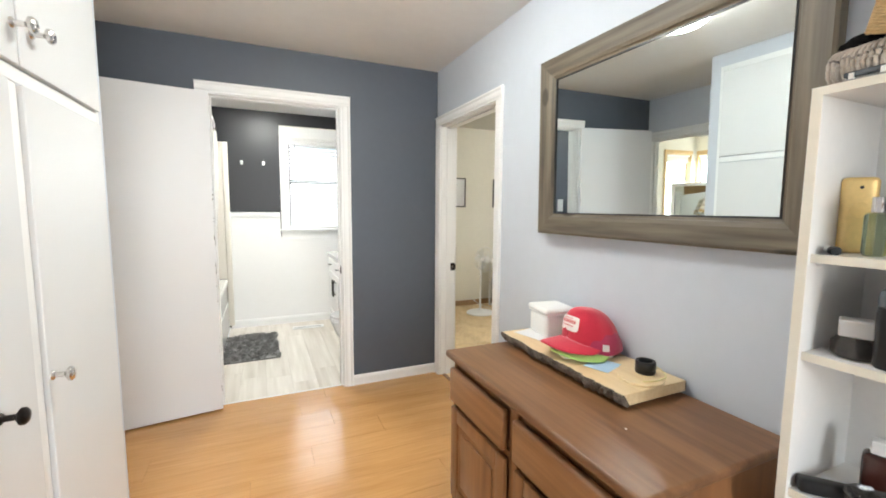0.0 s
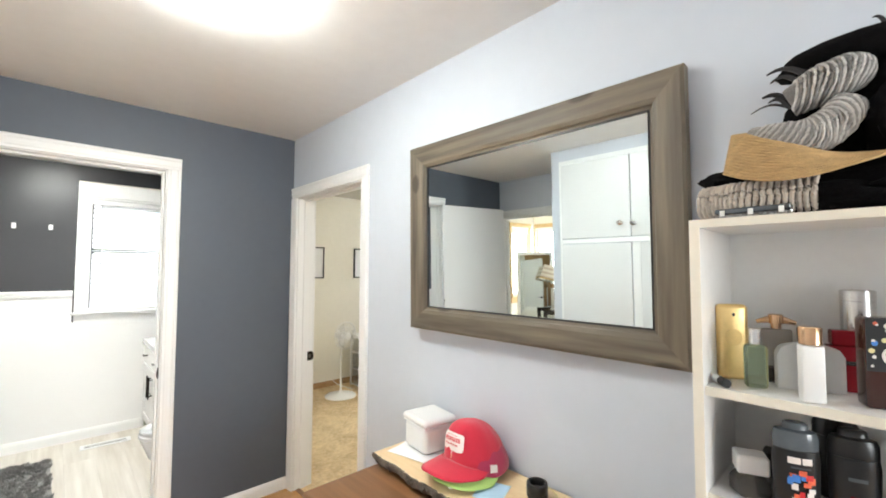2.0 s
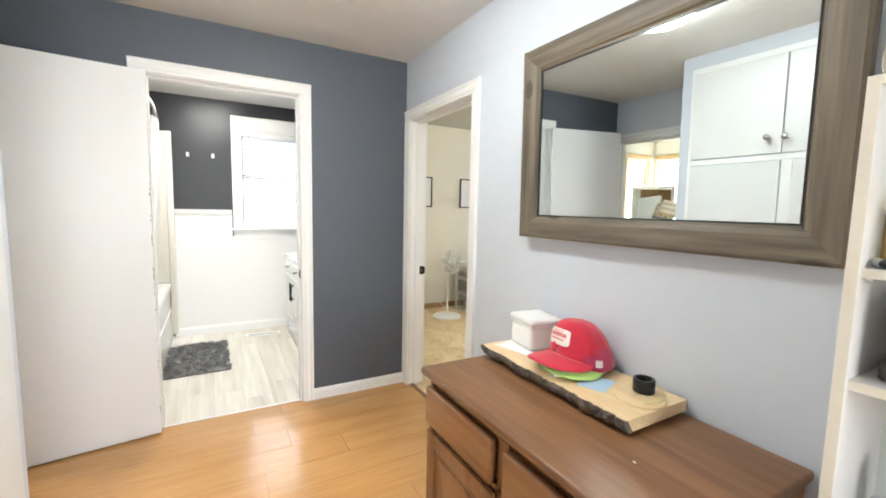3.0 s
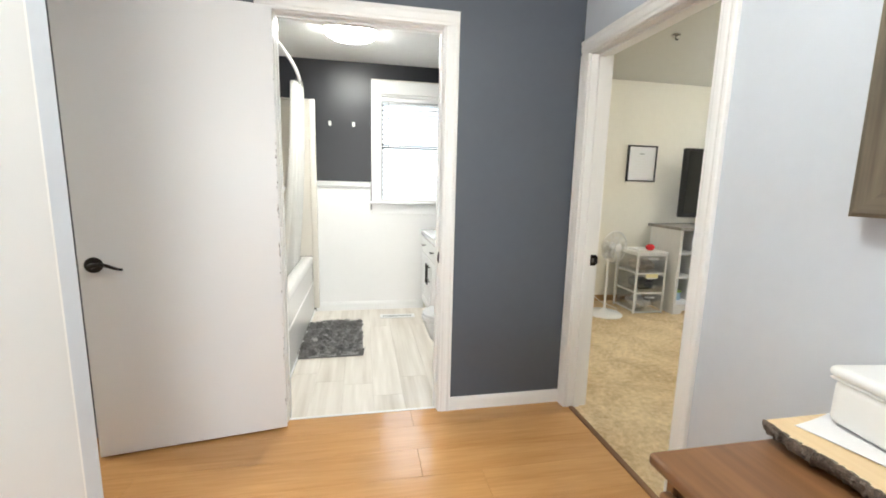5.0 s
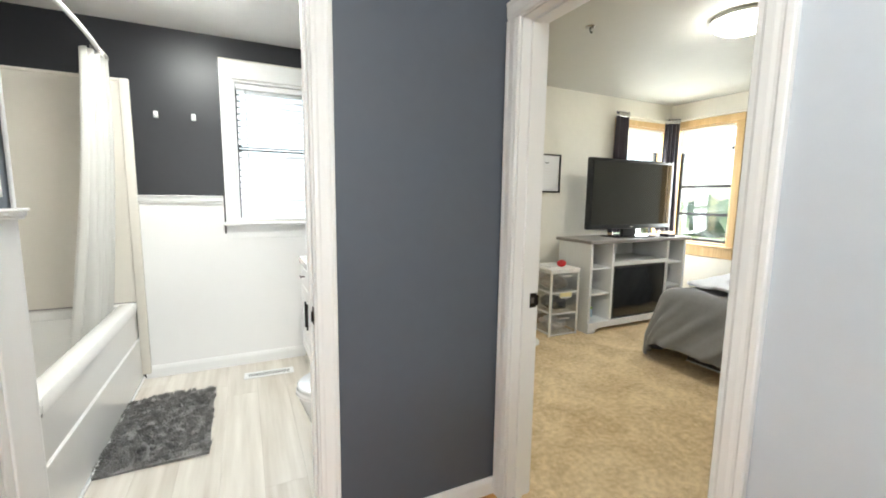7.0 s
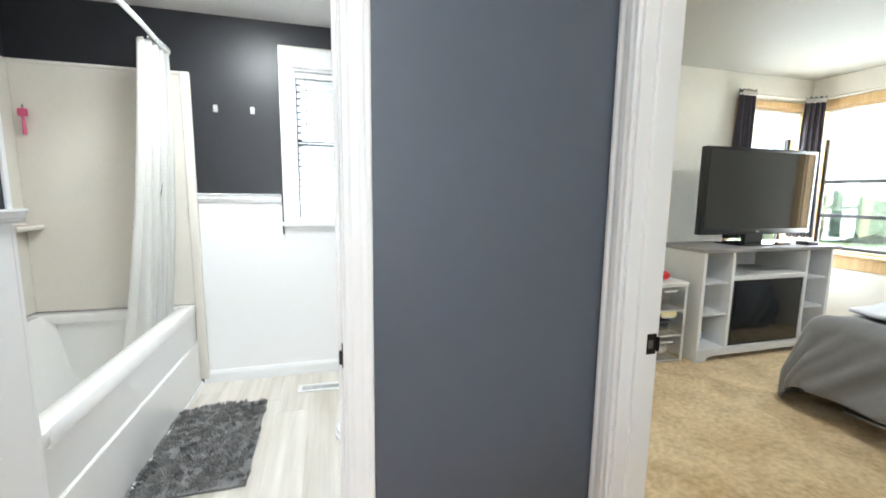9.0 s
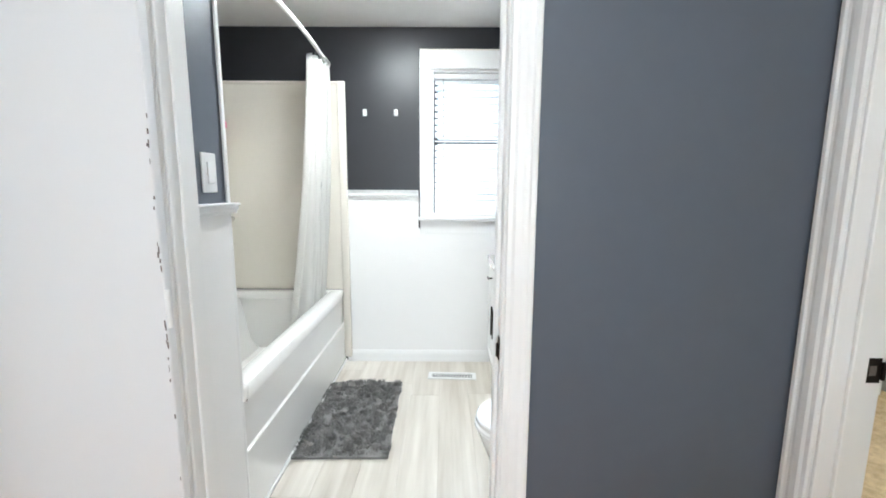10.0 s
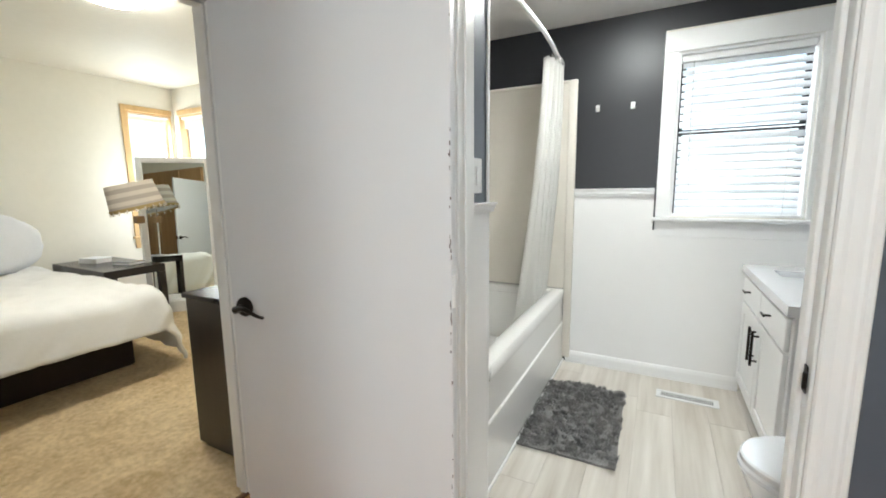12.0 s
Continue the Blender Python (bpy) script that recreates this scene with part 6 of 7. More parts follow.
for z, r in ((0.3805, 0.035), (0.6305, 0.04)):
    g = thing("game_controller", "small dark gadget on the stand shelf", "gadget", (3.58, 4.95, z))
    part("shell", lumpy(bmesh.new(), (0, 0, r * 0.8), (0.05, 0.04, r * 0.8), z * 5, 0.25), BLACKP, g, "", True)
    part("button", lathe(bmesh.new(), [(0.006, 0), (0.005, 0.004)], 10, pose(0, -0.02, r * 1.5)), GREYCAP, g)
g = thing("folded_clothes", "white folded cloths on the stand shelf", "cloth", (4.66, 4.93, 0.1045))
for k in range(3):
    part("fold", lumpy(bmesh.new(), (0, 0, 0.035 + 0.05 * k), (0.095, 0.10, 0.034), k * 3.0, 0.18), LAVENDER, g, "", True)
tv = thing("television", "flat black television on a pedestal", "television", (4.145, 4.93, STH + 0.0345))
part("panel", boxm(-0.60, 0.60, -0.028, 0.03, 0.085, 0.785, 0.010, 3), BLACKP, tv, "", True)
part("screen", boxm(-0.568, 0.568, -0.0295, -0.0281, 0.130, 0.755), BLACKGLASS, tv, "dark glossy screen")
part("back_bulge", boxm(-0.38, 0.38, 0.03, 0.075, 0.18, 0.66, 0.02, 2), BLACKP, tv)
part("neck", boxm(-0.10, 0.10, -0.01, 0.03, 0.012, 0.10, 0.006), BLACKP, tv)
part("foot", boxm(-0.27, 0.27, -0.12, 0.12, 0.0, 0.014, 0.006, 2), BLACKGLASS, tv)
part("badge", boxm(-0.018, 0.018, -0.0305, -0.0296, 0.104, 0.112), CHROME, tv)
st = thing("streaming_box", "small black box beside the television foot", "set-top box", (4.58, 4.80, STH + 0.0345))
part("box", boxm(-0.06, 0.06, -0.05, 0.05, 0, 0.028, 0.006, 2), BLACKP, st)
part("led", boxm(-0.03, -0.026, -0.0508, -0.0501, 0.012, 0.016), CHROME, st)
dw = thing("drawer_cart", "clear plastic three-drawer cart with white frame", "drawer cart", (3.02, 4.79, 0.004), -2)
CW, CD, CHT = 0.33, 0.37, 0.615
for x in (0, CW - 0.02):
    for y in (0, CD - 0.02):
        part("post", boxm(x, x + 0.02, y, y + 0.02, 0.0, CHT, 0.004), PLASTIC, dw)
part("top", boxm(-0.005, CW + 0.005, -0.005, CD + 0.005, CHT, CHT + 0.022, 0.008, 2), PLASTIC, dw, "", True)
for k in range(3):
    z = 0.02 + k * 0.20
    part("runner", boxm(0.0205, CW - 0.0205, 0.002, CD - 0.002, z - 0.014, z, 0.003), PLASTIC, dw)
    d = part("drawer", boxm(0.024, CW - 0.024, -0.006, CD - 0.02, z + 0.004, z + 0.168, 0.008, 2), CLEARP, dw, "clear plastic drawer", True)
    part("pull", boxm(0.11, 0.22, -0.016, -0.006, z + 0.145, z + 0.157, 0.003), PLASTIC, d)
    part("contents", lumpy(bmesh.new(), (CW / 2, CD / 2 - 0.02, z + 0.065), (0.105, 0.13, 0.058), k * 4.0 + 1, 0.35), (LAVENDER, GREYCAP, KNITB)[k], d, "small oddments inside", True)
part("runner", boxm(0.0, CW, 0.0, CD, CHT - 0.016, CHT - 0.001), PLASTIC, dw)
part("label_card", boxm(0.10, 0.235, -0.0085, -0.0065, 0.370, 0.415), YELLOWP, dw, "yellow label card")
rb = thing("red_ball", "small red rubber toy on the cart", "toy", (3.23, 4.90, 0.6435))
part("ball", lumpy(bmesh.new(), (0, 0, 0.030), (0.045, 0.042, 0.034), 3.0, 0.12, squash=0.88), REDP, rb, "", True)
part("seam", tube(bmesh.new(), [(0.046 * math.cos(a), 0.043 * math.sin(a), 0.032) for a in [2 * math.pi * i / 24 for i in range(25)]], 0.0016, 5), REDM, rb)
solo("paper_stack", boxm(-0.05, 0.05, -0.06, 0.06, 0, 0.02, 0.002), PAPER, "short stack of white papers on the cart", "paper", (3.10, 4.93, 0.6415), 12)
fan = thing("pedestal_fan", "white pedestal fan with a round base", "fan", (2.72, 4.83, 0.004))
part("base", lathe(bmesh.new(), [(0.175, 0), (0.175, 0.010), (0.16, 0.020), (0.05, 0.034), (0.022, 0.06)], 40), PLASTIC, fan, "", True)
part("pole", tube(bmesh.new(), [(0, 0, 0.05), (0, 0, 0.62)], 0.012, 14), PLASTIC, fan, "", True)
part("motor", tube(bmesh.new(), [(0.0, 0.085, 0.69), (0.0, 0.06, 0.69), (0.02, -0.03, 0.69)], [0.035, 0.05, 0.045], 20), PLASTIC, fan, "", True)
part("control_box", boxm(-0.03, 0.03, -0.02, 0.03, 0.56, 0.65, 0.01, 2), PLASTIC, fan, "", True)
FT = pose(0.025, -0.055, 0.69, 90, 0, 12)
bm = bmesh.new()
for sgn, z0 in ((1, 0.0), (-1, -0.02)):
    for k in range(40):
        a = 2 * math.pi * k / 40
        tube(bm, [FT @ Vector((r * math.cos(a), r * math.sin(a), z0 + sgn * 0.038 * (1 - (r / 0.155) ** 2))) for r in (0.04, 0.08, 0.12, 0.155)], 0.0011, 4)
for r, z in ((0.155, -0.01), (0.157, -0.004), (0.10, 0.022), (0.10, -0.042)):
    tube(bm, [FT @ Vector((r * math.cos(2 * math.pi * i / 40), r * math.sin(2 * math.pi * i / 40), z)) for i in range(41)], 0.003, 6)
part("guard", bm, PLASTIC, fan, "white wire guard", True)
part("hub_cap", lathe(bmesh.new(), [(0.042, 0.030), (0.042, 0.040), (0.03, 0.045), (0.002, 0.046)], 24, FT), PLASTIC, fan, "", True)
for k in range(3):
    part("blade", sheet(bmesh.new(), 8, 8, lambda u, v: FT @ (pose(0, 0, 0, 0, 0, 120 * k) @ Vector((0.02 + 0.115 * u, (v - 0.5) * (0.05 + 0.07 * u), -0.010 + 0.020 * (v - 0.5))))), CLEARP, fan, "pale translucent blade", True)
part("cord", tube(bmesh.new(), [(0.10, 0.10, 0.006), (0.16, 0.02, 0.02), (0.22, 0.12, 0.015), (0.12, 0.26, 0.05), (0.05, 0.36, 0.12)], 0.004, 6), PLASTIC, fan, "", True)
for x0, x1, lb in ((2.42, 2.715, "framed print with a thin black frame"), (3.14, 3.49, "framed print with a black frame and pale mat")):
    p = thing("picture_frame", lb, "picture", ((x0 + x1) / 2, OUT - 0.001, 1.345), 0, "framed prints on the bedroom wall")
    w, h = x1 - x0, 0.385
    bm = bmesh.new()
    for a, c, z0, z1 in ((-w / 2, -w / 2 + 0.014, 0, h), (w / 2 - 0.014, w / 2, 0, h), (-w / 2 + 0.014, w / 2 - 0.014, 0, 0.014), (-w / 2 + 0.014, w / 2 - 0.014, h - 0.014, h)):
        box(bm, a, c, -0.024, 0, z0, z1, 0.0015)
    part("frame", bm, BLACKP, p, "thin black frame")
    sh = part("print", boxm(-w / 2 + 0.013, w / 2 - 0.013, -0.012, -0.008, 0.013, h - 0.013), PAPER, p, "white certificate sheet")
    for k in range(9):
        ww = (0.10, 0.05, 0.08, 0.09, 0.06, 0.085, 0.04, 0.07, 0.03)[k]
        part("text_bar", boxm(-ww, ww, -0.0126, -0.0121, 0.07 + 0.028 * k, 0.076 + 0.028 * k), GREYCAP if k == 8 else SHELFW, sh)
hk = thing("ceiling_hook", "small dark hook plate on the bedroom ceiling", "ceiling hook", (2.59, 4.04, CH + 0.03))
part("plate", lathe(bmesh.new(), [(0.03, 0), (0.03, -0.006), (0.02, -0.012)], 20), CHROME, hk, "", True)
part("hook", tube(bmesh.new(), [(0, 0, -0.012), (0, 0, -0.03), (0.012, 0, -0.04), (0.02, 0, -0.03)], 0.004, 8), BLACKM, hk)


def drape(name, x, y, rz, w, top, bottom, folds, label, tie=0.0):
    t = thing(name, label, "curtain", (x, y, bottom), rz, "bedroom curtains")
    h = top - bottom

    def f(u, v):
        s = u * folds * 2 * math.pi
        ww = w * (0.78 + 0.30 * v + tie * math.sin(v * 2.2))
        return Vector((-ww / 2 + ww * u, 0.022 * math.sin(s) * (0.7 + 0.4 * v) + 0.006 * math.sin(s * 0.5 + 4 * v), h * (1 - v) + 0.006 * math.cos(s)))
    thick(part("cloth", sheet(bmesh.new(), folds * 12, 20, f), DRAPE, t, "", True), 0.002)
    for k in range(folds):
        part("grommet", lathe(bmesh.new(), [(0.018, -0.003), (0.024, 0.0), (0.018, 0.003)], 16, pose(-w * 0.39 + w * 0.78 * (k + 0.5) / folds, -0.022, h - 0.035, 90, 0, 0)), CHROME, t)
    return t


drape("curtain", 4.30, OUT - 0.055, 0, 0.22, 2.235, 0.92, 4, "dark plum curtain gathered beside the window")
drape("curtain", 5.045, OUT - 0.115, -45, 0.19, 2.21, 0.92, 4, "dark plum curtain gathered in the window corner")
for a, c, lb in (((4.20, OUT - 0.055, 2.195), (5.06, OUT - 0.055, 2.195), "cream curtain rod over the window"), ((5.115, 5.20, 2.195), (5.115, 4.42, 2.195), "cream curtain rod over the window")):
    r = thing("curtain_pole", lb, "curtain rod", a, 0, "curtain rods")
    q = Vector(c) - Vector(a)
    part("pole", tube(bmesh.new(), [(0, 0, 0), tuple(q)], 0.010, 10), BIRCH, r, "", True)
    part("finial", lathe(bmesh.new(), [(0.010, -0.012), (0.017, 0), (0.010, 0.012)], 12, Matrix.Translation(q)), BIRCH, r, "", True)
    wallward = Vector((0, 0.053, 0)) if abs(q.x) > 0.1 else Vector((0.053, 0, 0))
    part("bracket", tube(bmesh.new(), [tuple(q * 0.5), tuple(q * 0.5 + wallward)], 0.006, 8), BIRCH, r)


def coverlet(x0, x1, y0, y1, top, drop, over, seed, nu=90, nv=90, puff=0.03, fold=0.035, flare=0.05):
    """A duvet over a bed: puffed top, rounded edges, sides that hang in folds. drop: hang on the sides x0, x1, y0, y1 (0: tucked)."""
    d0, d1, e0, e1 = drop
    r = 0.07

    def f(u, v):
        sx = (x0 - d0) + (x1 - x0 + d0 + d1) * u
        sy = (y0 - e0) + (y1 - y0 + e0 + e1) * v
        ox, oy = max(x0 - sx, 0) + max(sx - x1, 0), max(y0 - sy, 0) + max(sy - y1, 0)
        cx, cy = min(max(sx, x0), x1), min(max(sy, y0), y1)
        o = math.hypot(ox, oy)
        nx, ny = (-1 if sx < x0 else 1) * ox, (-1 if sy < y0 else 1) * oy
        l = max(o, 1e-6)
        a = min(o / r, 1.0)
        out = r * math.sin(a * math.pi / 2) if o > 0 else 0
        down = r * (1 - math.cos(a * math.pi / 2)) + max(0, o - r) if o > 0 else 0
        arc = sx * 1.0 + sy * 1.0
        wave = fold * (noise.noise(Vector((arc * 5.0, seed, 0))) + 0.5 * noise.noise(Vector((arc * 13.0, seed, 2)))) * min(1.0, down / 0.25)
        out += wave + flare * min(1.0, down / 0.4)
        n = puff * noise.noise(Vector((sx * 3.2, sy * 3.2, seed))) + 0.35 * puff * noise.noise(Vector((sx * 9, sy * 9, seed)))
        n += 0.012 * abs(noise.noise(Vector((sx * 6 + sy * 5, seed * 2, sy))))
        z = top + n * (1 - min(1, down / 0.3)) - down
        z = max(z, over + 0.02 * noise.noise(Vector((arc * 4, seed, 5))))
        return Vector((cx + nx / l * out, cy + ny / l * out, z))
    return sheet(bmesh.new(), nu, nv, f)


bed = thing("bed", "bed with a dark brown base", "bed", (4.34, 2.96, 0.004))
part("base", boxm(-0.66, 0.70, -0.98, 0.95, 0.0, 0.26, 0.012, 2), SKIRT, bed, "dark brown base")
part("mattress", boxm(-0.68, 0.70, -1.0, 0.98, 0.262, 0.545, 0.05, 4), LAVENDER, bed, "white mattress", True)
part("piping", boxm(-0.662, -0.655, -0.98, 0.95, -0.0, 0.012), PLASTIC, bed, "pale edge strip along the base")
qt = thing("comforter", "rumpled grey comforter with its white lining folded back", "comforter", (4.32, 2.98, 0.004))
thick(part("shell", coverlet(-0.72, 0.72, -1.0, 1.02, 0.575, (0.43, 0.02, 0.02, 0.66), 0.02, 7.0, 140, 170, 0.055, 0.065, 0.11), QUILTG, qt, "grey cotton shell", True), 0.018)
lining = thick(part("folded_lining", sheet(bmesh.new(), 50, 60, lambda u, v: Vector((-0.56 + 1.12 * u + 0.08 * noise.noise(Vector((v * 3, 1, 0))), -0.40 + 0.80 * v + 0.10 * u + 0.05 * noise.noise(Vector((u * 3, 7, 0))), 0.055 * min(1, 8 * u, 8 * (1 - u), 8 * v, 8 * (1 - v)) + 0.035 * noise.noise(Vector((u * 4, v * 4, 3))) + 0.012 * noise.noise(Vector((u * 11, v * 11, 4)))))), LAVENDER, qt, "white lining folded back", True), 0.02)
lining.location = (-0.11, 0.56, 0.632)
under = thick(part("folded_edge", sheet(bmesh.new(), 50, 8, lambda u, v: Vector((-0.57 + 1.14 * u, -0.42 + 0.10 * u + 0.05 * noise.noise(Vector((u * 3, 7, 0))) - 0.02 * v, 0.045 - 0.05 * v + 0.02 * noise.noise(Vector((u * 5, 2, 1)))))), QUILTG, qt, "grey edge of the fold", True), 0.02)
under.location = (-0.115, 0.545, 0.628)

# ---- far bedroom ----
bed2 = thing("bed", "bed with a low black base", "bed", (-3.78, 3.08, 0.004))
part("base", boxm(-0.98, 0.80, -0.76, 0.70, 0.012, 0.26, 0.01), SKIRT, bed2, "black low base")
for x in (-0.9, 0.7):
    for y in (-0.7, 0.62):
        part("leg", boxm(x - 0.03, x + 0.03, y - 0.03, y + 0.03, 0, 0.0118), SKIRT, bed2)
part("mattress", boxm(-1.0, 0.98, -0.78, 0.74, 0.262, 0.55, 0.05, 4), LAVENDER, bed2, "white mattress", True)
q2 = thing("comforter", "white comforter spread over the bed, hanging at the foot", "comforter", (-3.78, 3.08, 0.004))
q = part("shell", coverlet(-1.0, 1.0, -0.78, 0.74, 0.585, (0.0, 0.28, 0.02, 0.48), 0.03, 3.0, 100, 90, 0.04, 0.05, 0.10), QUILTW, q2, "", True)
thick(q, 0.025)
for y in (3.48, 2.80):
    p = lumpy(bmesh.new(), (0, 0, 0), (0.13, 0.34, 0.27), y, 0.10, squash=0.95)
    bmesh.ops.rotate(p, verts=p.verts, cent=(0, 0, 0), matrix=Matrix.Rotation(radians(-24), 3, "Y"))
    solo("pillow", p, LAVENDER, "white pillow propped at the head of the bed", "pillow", (-4.42, y, 0.87), 0, "pillows on the bed", True)
ns = thing("bedside_table", "low espresso bedside table", "bedside table", (-4.78, 3.98, 0.004))
part("top", boxm(0, 1.00, 0, 0.50, 0.53, 0.60, 0.003), ESPRESSOTOP, ns, "dark glossy top")
for x in (0.0, 0.945):
    for y in (0.0, 0.445):
        part("leg", boxm(x, x + 0.055, y, y + 0.055, 0, 0.53, 0.002), ESPRESSO, ns)
part("apron", boxm(0.055, 0.945, 0.01, 0.03, 0.43, 0.53), ESPRESSO, ns)
part("shelf", boxm(0.02, 0.98, 0.02, 0.48, 0.12, 0.14), ESPRESSO, ns)
for x, y, w, h, mt_, lb in ((-4.50, 4.22, 0.22, 0.045, PAPER, "stack of white books on the bedside table"), (-4.05, 4.30, 0.20, 0.028, GREYCAP, "grey tablet box on the bedside table")):
    g = thing("book", lb, "book", (x, y, 0.6045), 15)
    part("cover", boxm(-w / 2, w / 2, -0.08, 0.08, 0, 0.004), mt_, g)
    part("pages", boxm(-w / 2 + 0.004, w / 2 - 0.004, -0.077, 0.077, 0.0042, h - 0.0042), PAPER, g)
    part("cover", boxm(-w / 2, w / 2, -0.08, 0.08, h - 0.004, h), mt_, g)
fm = thing("floor_mirror", "white framed floor mirror leaning in the corner", "mirror", (-4.13, 4.845, 0.16), 52)
fm.matrix_world = pose(-4.13, 4.845, 0.13, -3.5, 0, 52)
bm = bmesh.new()
for a, c, z0, z1 in ((-0.34, -0.285, 0, 1.52), (0.285, 0.34, 0, 1.52), (-0.285, 0.285, 0, 0.055), (-0.285, 0.285, 1.465, 1.52)):
    box(bm, a, c, -0.03, 0.0, z0, z1, 0.004)
part("frame", bm, TRIM, fm, "white frame")
part("glass", boxm(-0.29, 0.29, -0.012, -0.008, 0.05, 1.47), MIRROR, fm, "mirror glass")
part("backing", boxm(-0.30, 0.30, -0.0075, -0.001, 0.04, 1.48), PLASTIC, fm)
box_ = thing("mirror_plinth", "low white storage box under the floor mirror", "box", (-4.13, 4.87, 0.004), 52)
part("box", boxm(-0.36, 0.36, -0.10, 0.10, 0, 0.105, 0.004), PLASTIC, box_)
part("lid", boxm(-0.365, 0.365, -0.105, 0.105, 0.106, 0.122, 0.004), PLASTIC, box_)
tl_ = thing("table_lamp", "slim white table lamp with a tilted striped fabric shade", "table lamp", (-4.02, 4.42, 0.6045))
part("foot", lathe(bmesh.new(), [(0.055, 0), (0.055, 0.010), (0.012, 0.016)], 28), PLASTIC, tl_, "", True)
part("stem", tube(bmesh.new(), [(0, 0, 0.012), (0, 0, 0.39)], 0.008, 10), PLASTIC, tl_, "slim white stem", True)
part("neck", boxm(-0.035, 0.035, -0.035, 0.035, 0.385, 0.455, 0.006), CLOSETWOOD, tl_, "brown wooden neck")
part("post", tube(bmesh.new(), [(0, 0, 0.455), (0, 0, 0.68)], 0.006, 8), CHROME, tl_)
LT = Matrix.Translation((0, 0, 0.535)) @ Matrix.Scale(0.88, 4) @ pose(0, 0, 0, 13, 0, -30)
for k in range(6):
    z0, z1 = 0.27 * k / 6, 0.27 * (k + 1) / 6
    bm = lathe(bmesh.new(), [(0.255 - 0.12 * z0, z0), (0.255 - 0.12 * z1, z1), (0.251 - 0.12 * z1, z1), (0.251 - 0.12 * z0, z0), (0.255 - 0.12 * z0, z0)], 40, LT, close=False)
    part("shade_band", bm, STRIPE if k % 2 else STRIPE2, tl_, "", True)
part("shade_liner", lathe(bmesh.new(), [(0.24, 0.006), (0.01, 0.02)], 40, LT, close=False), LAVENDER, tl_, "white liner", True)
part("trim_band", lathe(bmesh.new(), [(0.253, -0.016), (0.259, -0.016), (0.259, 0.02), (0.253, 0.02), (0.253, -0.016)], 40, LT, close=False), FRINGE, tl_, "mustard trim", True)
for k in range(20):
    a = 2 * math.pi * k / 20
    part("tassel", tube(bmesh.new(), [LT @ Vector((0.258 * math.cos(a), 0.258 * math.sin(a), z)) for z in (0.0, -0.02, -0.035)], [0.006, 0.008, 0.010], 6), STRIPE, tl_, "", True)
ch = thing("chest_of_drawers", "espresso chest of drawers by the doorway", "chest of drawers", (-1.565, 3.39, 0.004))
part("carcass", boxm(0.0, 0.41, 0.0, 1.0, 0.03, 0.775, 0.003), ESPRESSO, ch)
part("top", boxm(-0.012, 0.415, -0.012, 1.012, 0.776, 0.800, 0.003), ESPRESSOTOP, ch, "dark glossy top")
part("plinth", boxm(0.02, 0.40, 0.02, 0.98, 0.0, 0.0295), ESPRESSO, ch)
for k in range(4):
    d = part("drawer_front", boxm(-0.016, -0.0005, 0.015, 0.985, 0.05 + 0.18 * k, 0.215 + 0.18 * k, 0.003), ESPRESSO, ch)
    part("pull", tube(bmesh.new(), [(-0.032, 0.42, 0.14 + 0.18 * k), (-0.032, 0.58, 0.14 + 0.18 * k)], 0.006, 8), BLACKM, d)
wc = thing("bedroom_closet", "brown veneer built-in closet doors", "closet", (WX0 - 0.002, 0.2, 0.004))
part("frame", boxm(-0.02, 0.0, 0.0, 2.16, 0.0, 2.25, 0.003), CLOSETWOOD, wc)
for k in range(4):
    d = part("closet_door", boxm(-0.042, -0.0205, 0.03 + 0.53 * k, 0.545 + 0.53 * k, 0.04, 1.72, 0.003), CLOSETWOOD, wc)
    part("pull", boxm(-0.056, -0.042, (0.49 if k % 2 == 0 else 0.06) + 0.53 * k, (0.52 if k % 2 == 0 else 0.09) + 0.53 * k, 0.95, 1.0, 0.004), BLACKM, d)
    d = part("upper_door", boxm(-0.042, -0.0205, 0.03 + 0.53 * k, 0.545 + 0.53 * k, 1.75, 2.22, 0.003), CLOSETWOOD, wc)
    part("pull", boxm(-0.056, -0.042, (0.49 if k % 2 == 0 else 0.06) + 0.53 * k, (0.52 if k % 2 == 0 else 0.09) + 0.53 * k, 1.80, 1.84, 0.004), BLACKM, d)

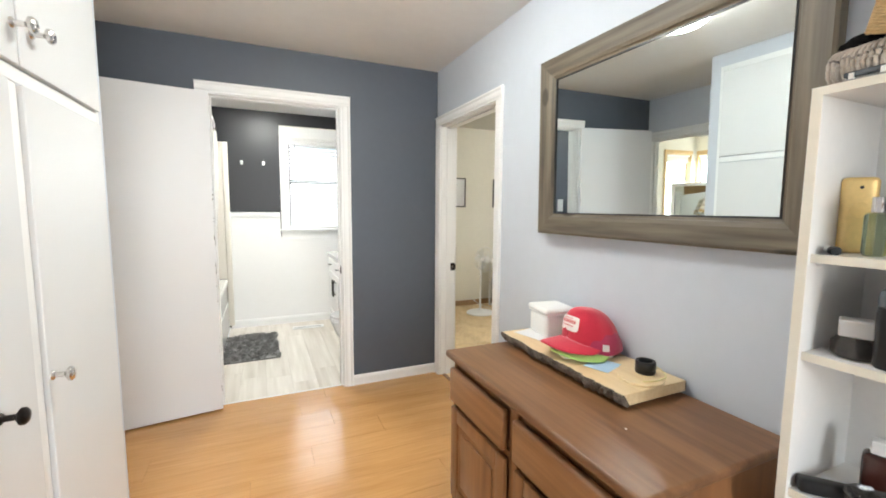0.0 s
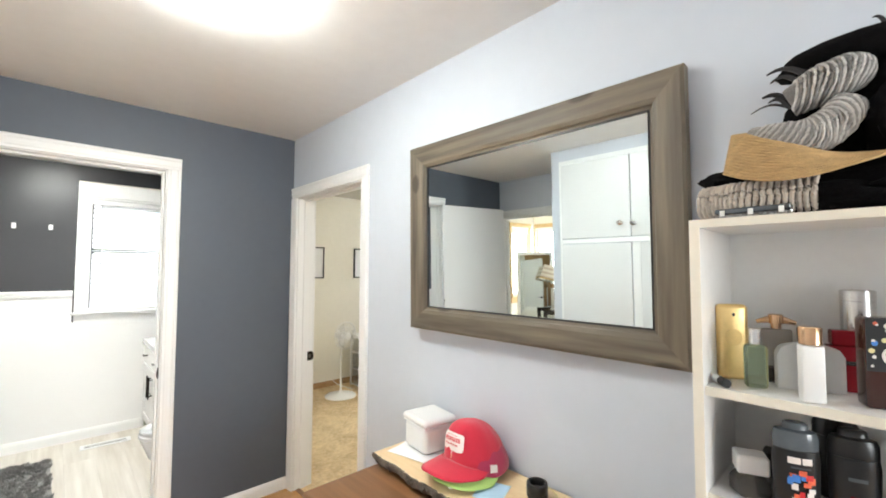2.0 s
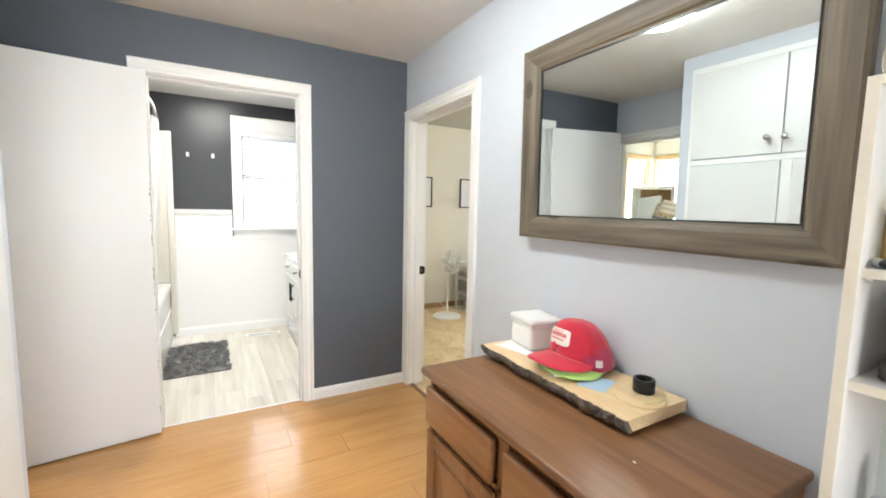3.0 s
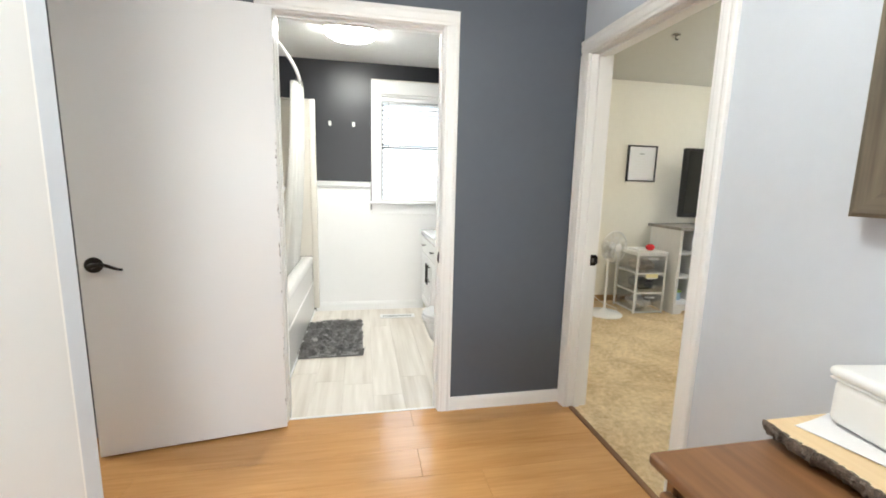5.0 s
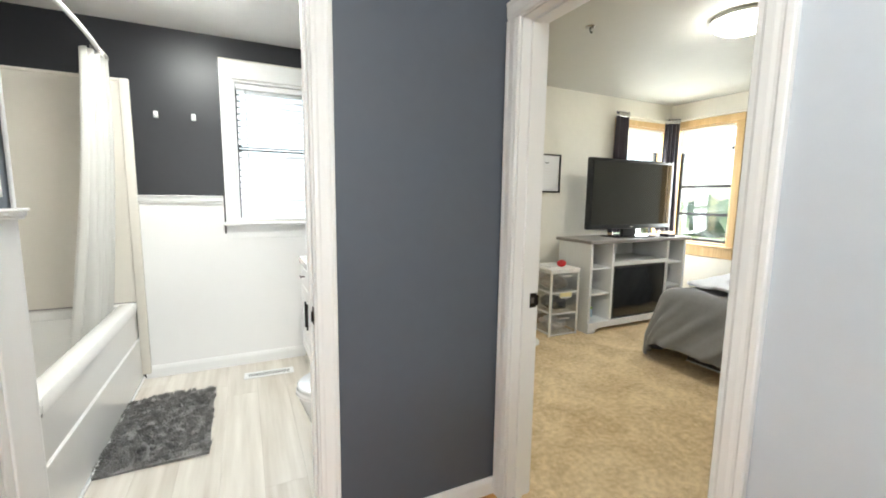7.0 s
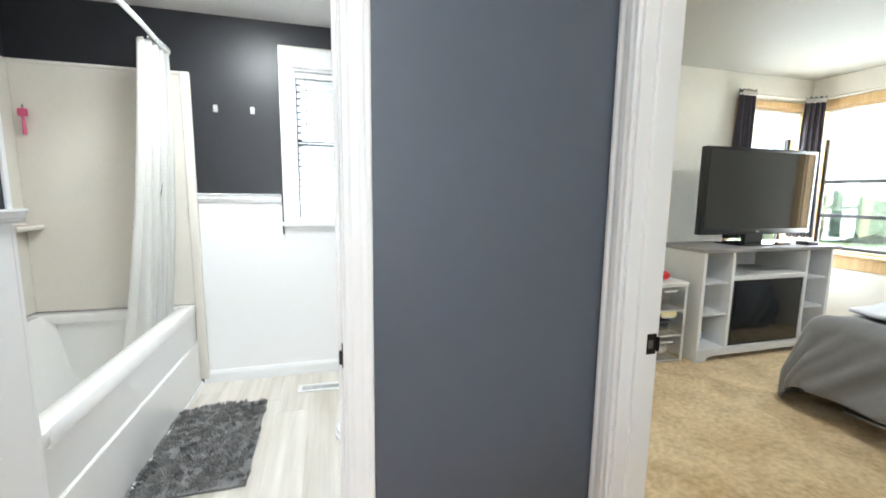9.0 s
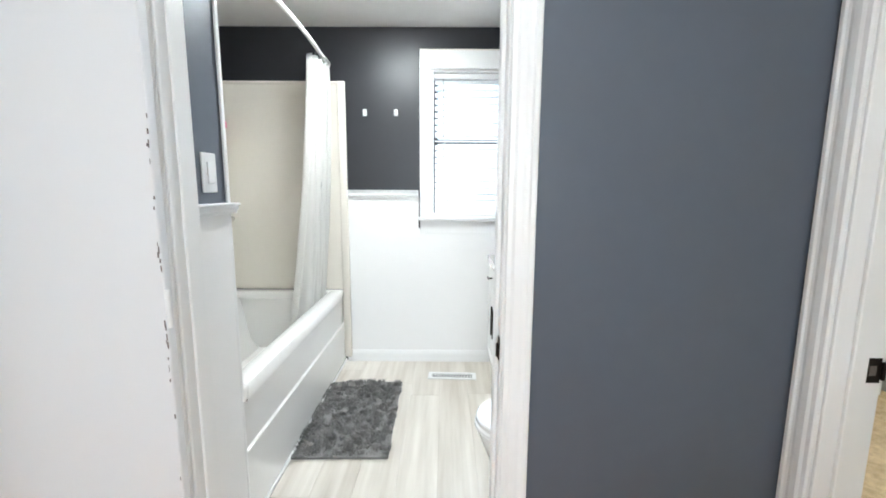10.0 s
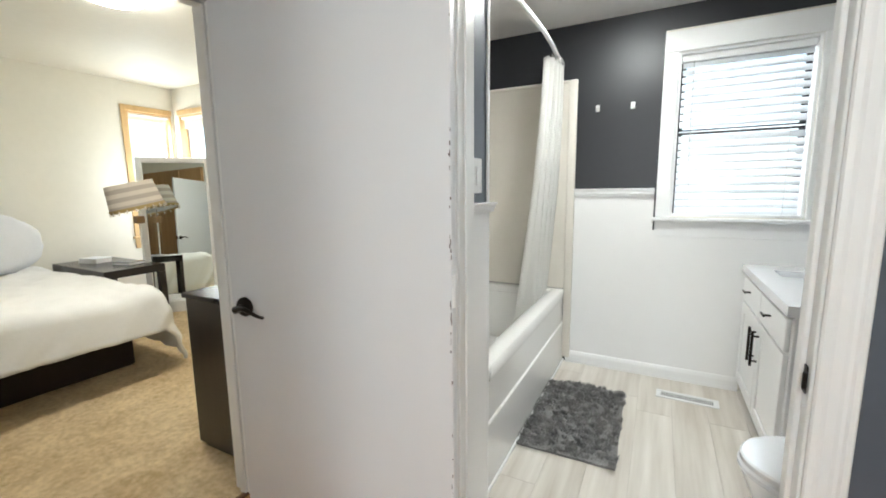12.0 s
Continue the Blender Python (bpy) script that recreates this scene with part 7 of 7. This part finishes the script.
# ---- floors, plank by plank ----
def planks(floor_ob, x0, x1, y0, y1, w, ln, along, material, seed):
    rr = random.Random(seed)
    g = 0.0004
    cache = {}
    a0, a1, b0, b1 = (x0, x1, y0, y1) if along == "x" else (y0, y1, x0, x1)
    b = b0
    while b < b1 - 1e-4:
        be = min(b + w, b1)
        a = a0 - rr.uniform(0, ln * 0.9)
        while a < a1 - 1e-4:
            s, e = max(a, a0), min(a + ln, a1)
            if e - s > 0.004:
                la, lb = round(e - s, 4), round(be - b, 4)
                if (la, lb) not in cache:
                    q = boxm(-la / 2 + g, la / 2 - g, -lb / 2 + g, lb / 2 - g, -0.006, 0, 0.0006) if along == "x" else boxm(-lb / 2 + g, lb / 2 - g, -la / 2 + g, la / 2 - g, -0.006, 0, 0.0006)
                    cache[la, lb] = mesh_of("plank", q, material)
                o = new("plank", cache[la, lb])
                o.parent = floor_ob
                ca, cb = (s + e) / 2, (b + be) / 2
                o.location = (ca, cb, 0) if along == "x" else (cb, ca, 0)
            a += ln
        b = be


fh = structure("floor_hall", boxm(WX1 - 0.04, EX0 + 0.03, -2.6, NY0 + 0.03, -0.03, -0.005), GROUT, "honey coloured laminate plank floor", "floor")
planks(fh, WX1 - 0.04, EX0 + 0.03, -2.6, NY0 + 0.03, 0.193, 1.21, "x", OAKFLOOR, 3)
fb = structure("floor_bath", boxm(WX1, EX0, NY0 + 0.03, OUT, -0.03, -0.005), GROUTV, "pale grey-beige vinyl plank floor", "floor")
planks(fb, -0.16, EX0, NY0 + 0.03, OUT, 0.18, 1.22, "y", VINYL, 5)
structure("floor_bedroom", boxm(EX0 + 0.034, 5.17, 1.9, OUT, -0.03, 0.004), CARPET, "worn tan carpet", "carpet")
structure("floor_far_bedroom", boxm(-4.80, WX1 - 0.044, 0.12, OUT, -0.03, 0.004), CARPET, "worn tan carpet", "carpet")
structure("threshold_bath", boxm(BD[0] + 0.018, BD[1] - 0.018, NY0 + 0.022, NY0 + 0.038, 0.0005, 0.003), TRIM, "thin white joint strip between the floors", "trim")
structure("threshold_bedroom", extrude_profile(bmesh.new(), [(EX0 + 0.018, 0.0), (EX0 + 0.050, 0.0), (EX0 + 0.046, 0.0075), (EX0 + 0.022, 0.006)], "y", ED[0] + 0.019, ED[1] - 0.019), DRESSER, "thin dark wooden joint strip at the bedroom doorway", "trim")
structure("threshold_far_bedroom", extrude_profile(bmesh.new(), [(WX1 - 0.060, 0.0), (WX1 - 0.030, 0.0), (WX1 - 0.034, 0.0065), (WX1 - 0.056, 0.0075)], "y", WD[0] + 0.019, WD[1] - 0.019), DRESSER, "thin dark wooden joint strip at the far doorway", "trim")
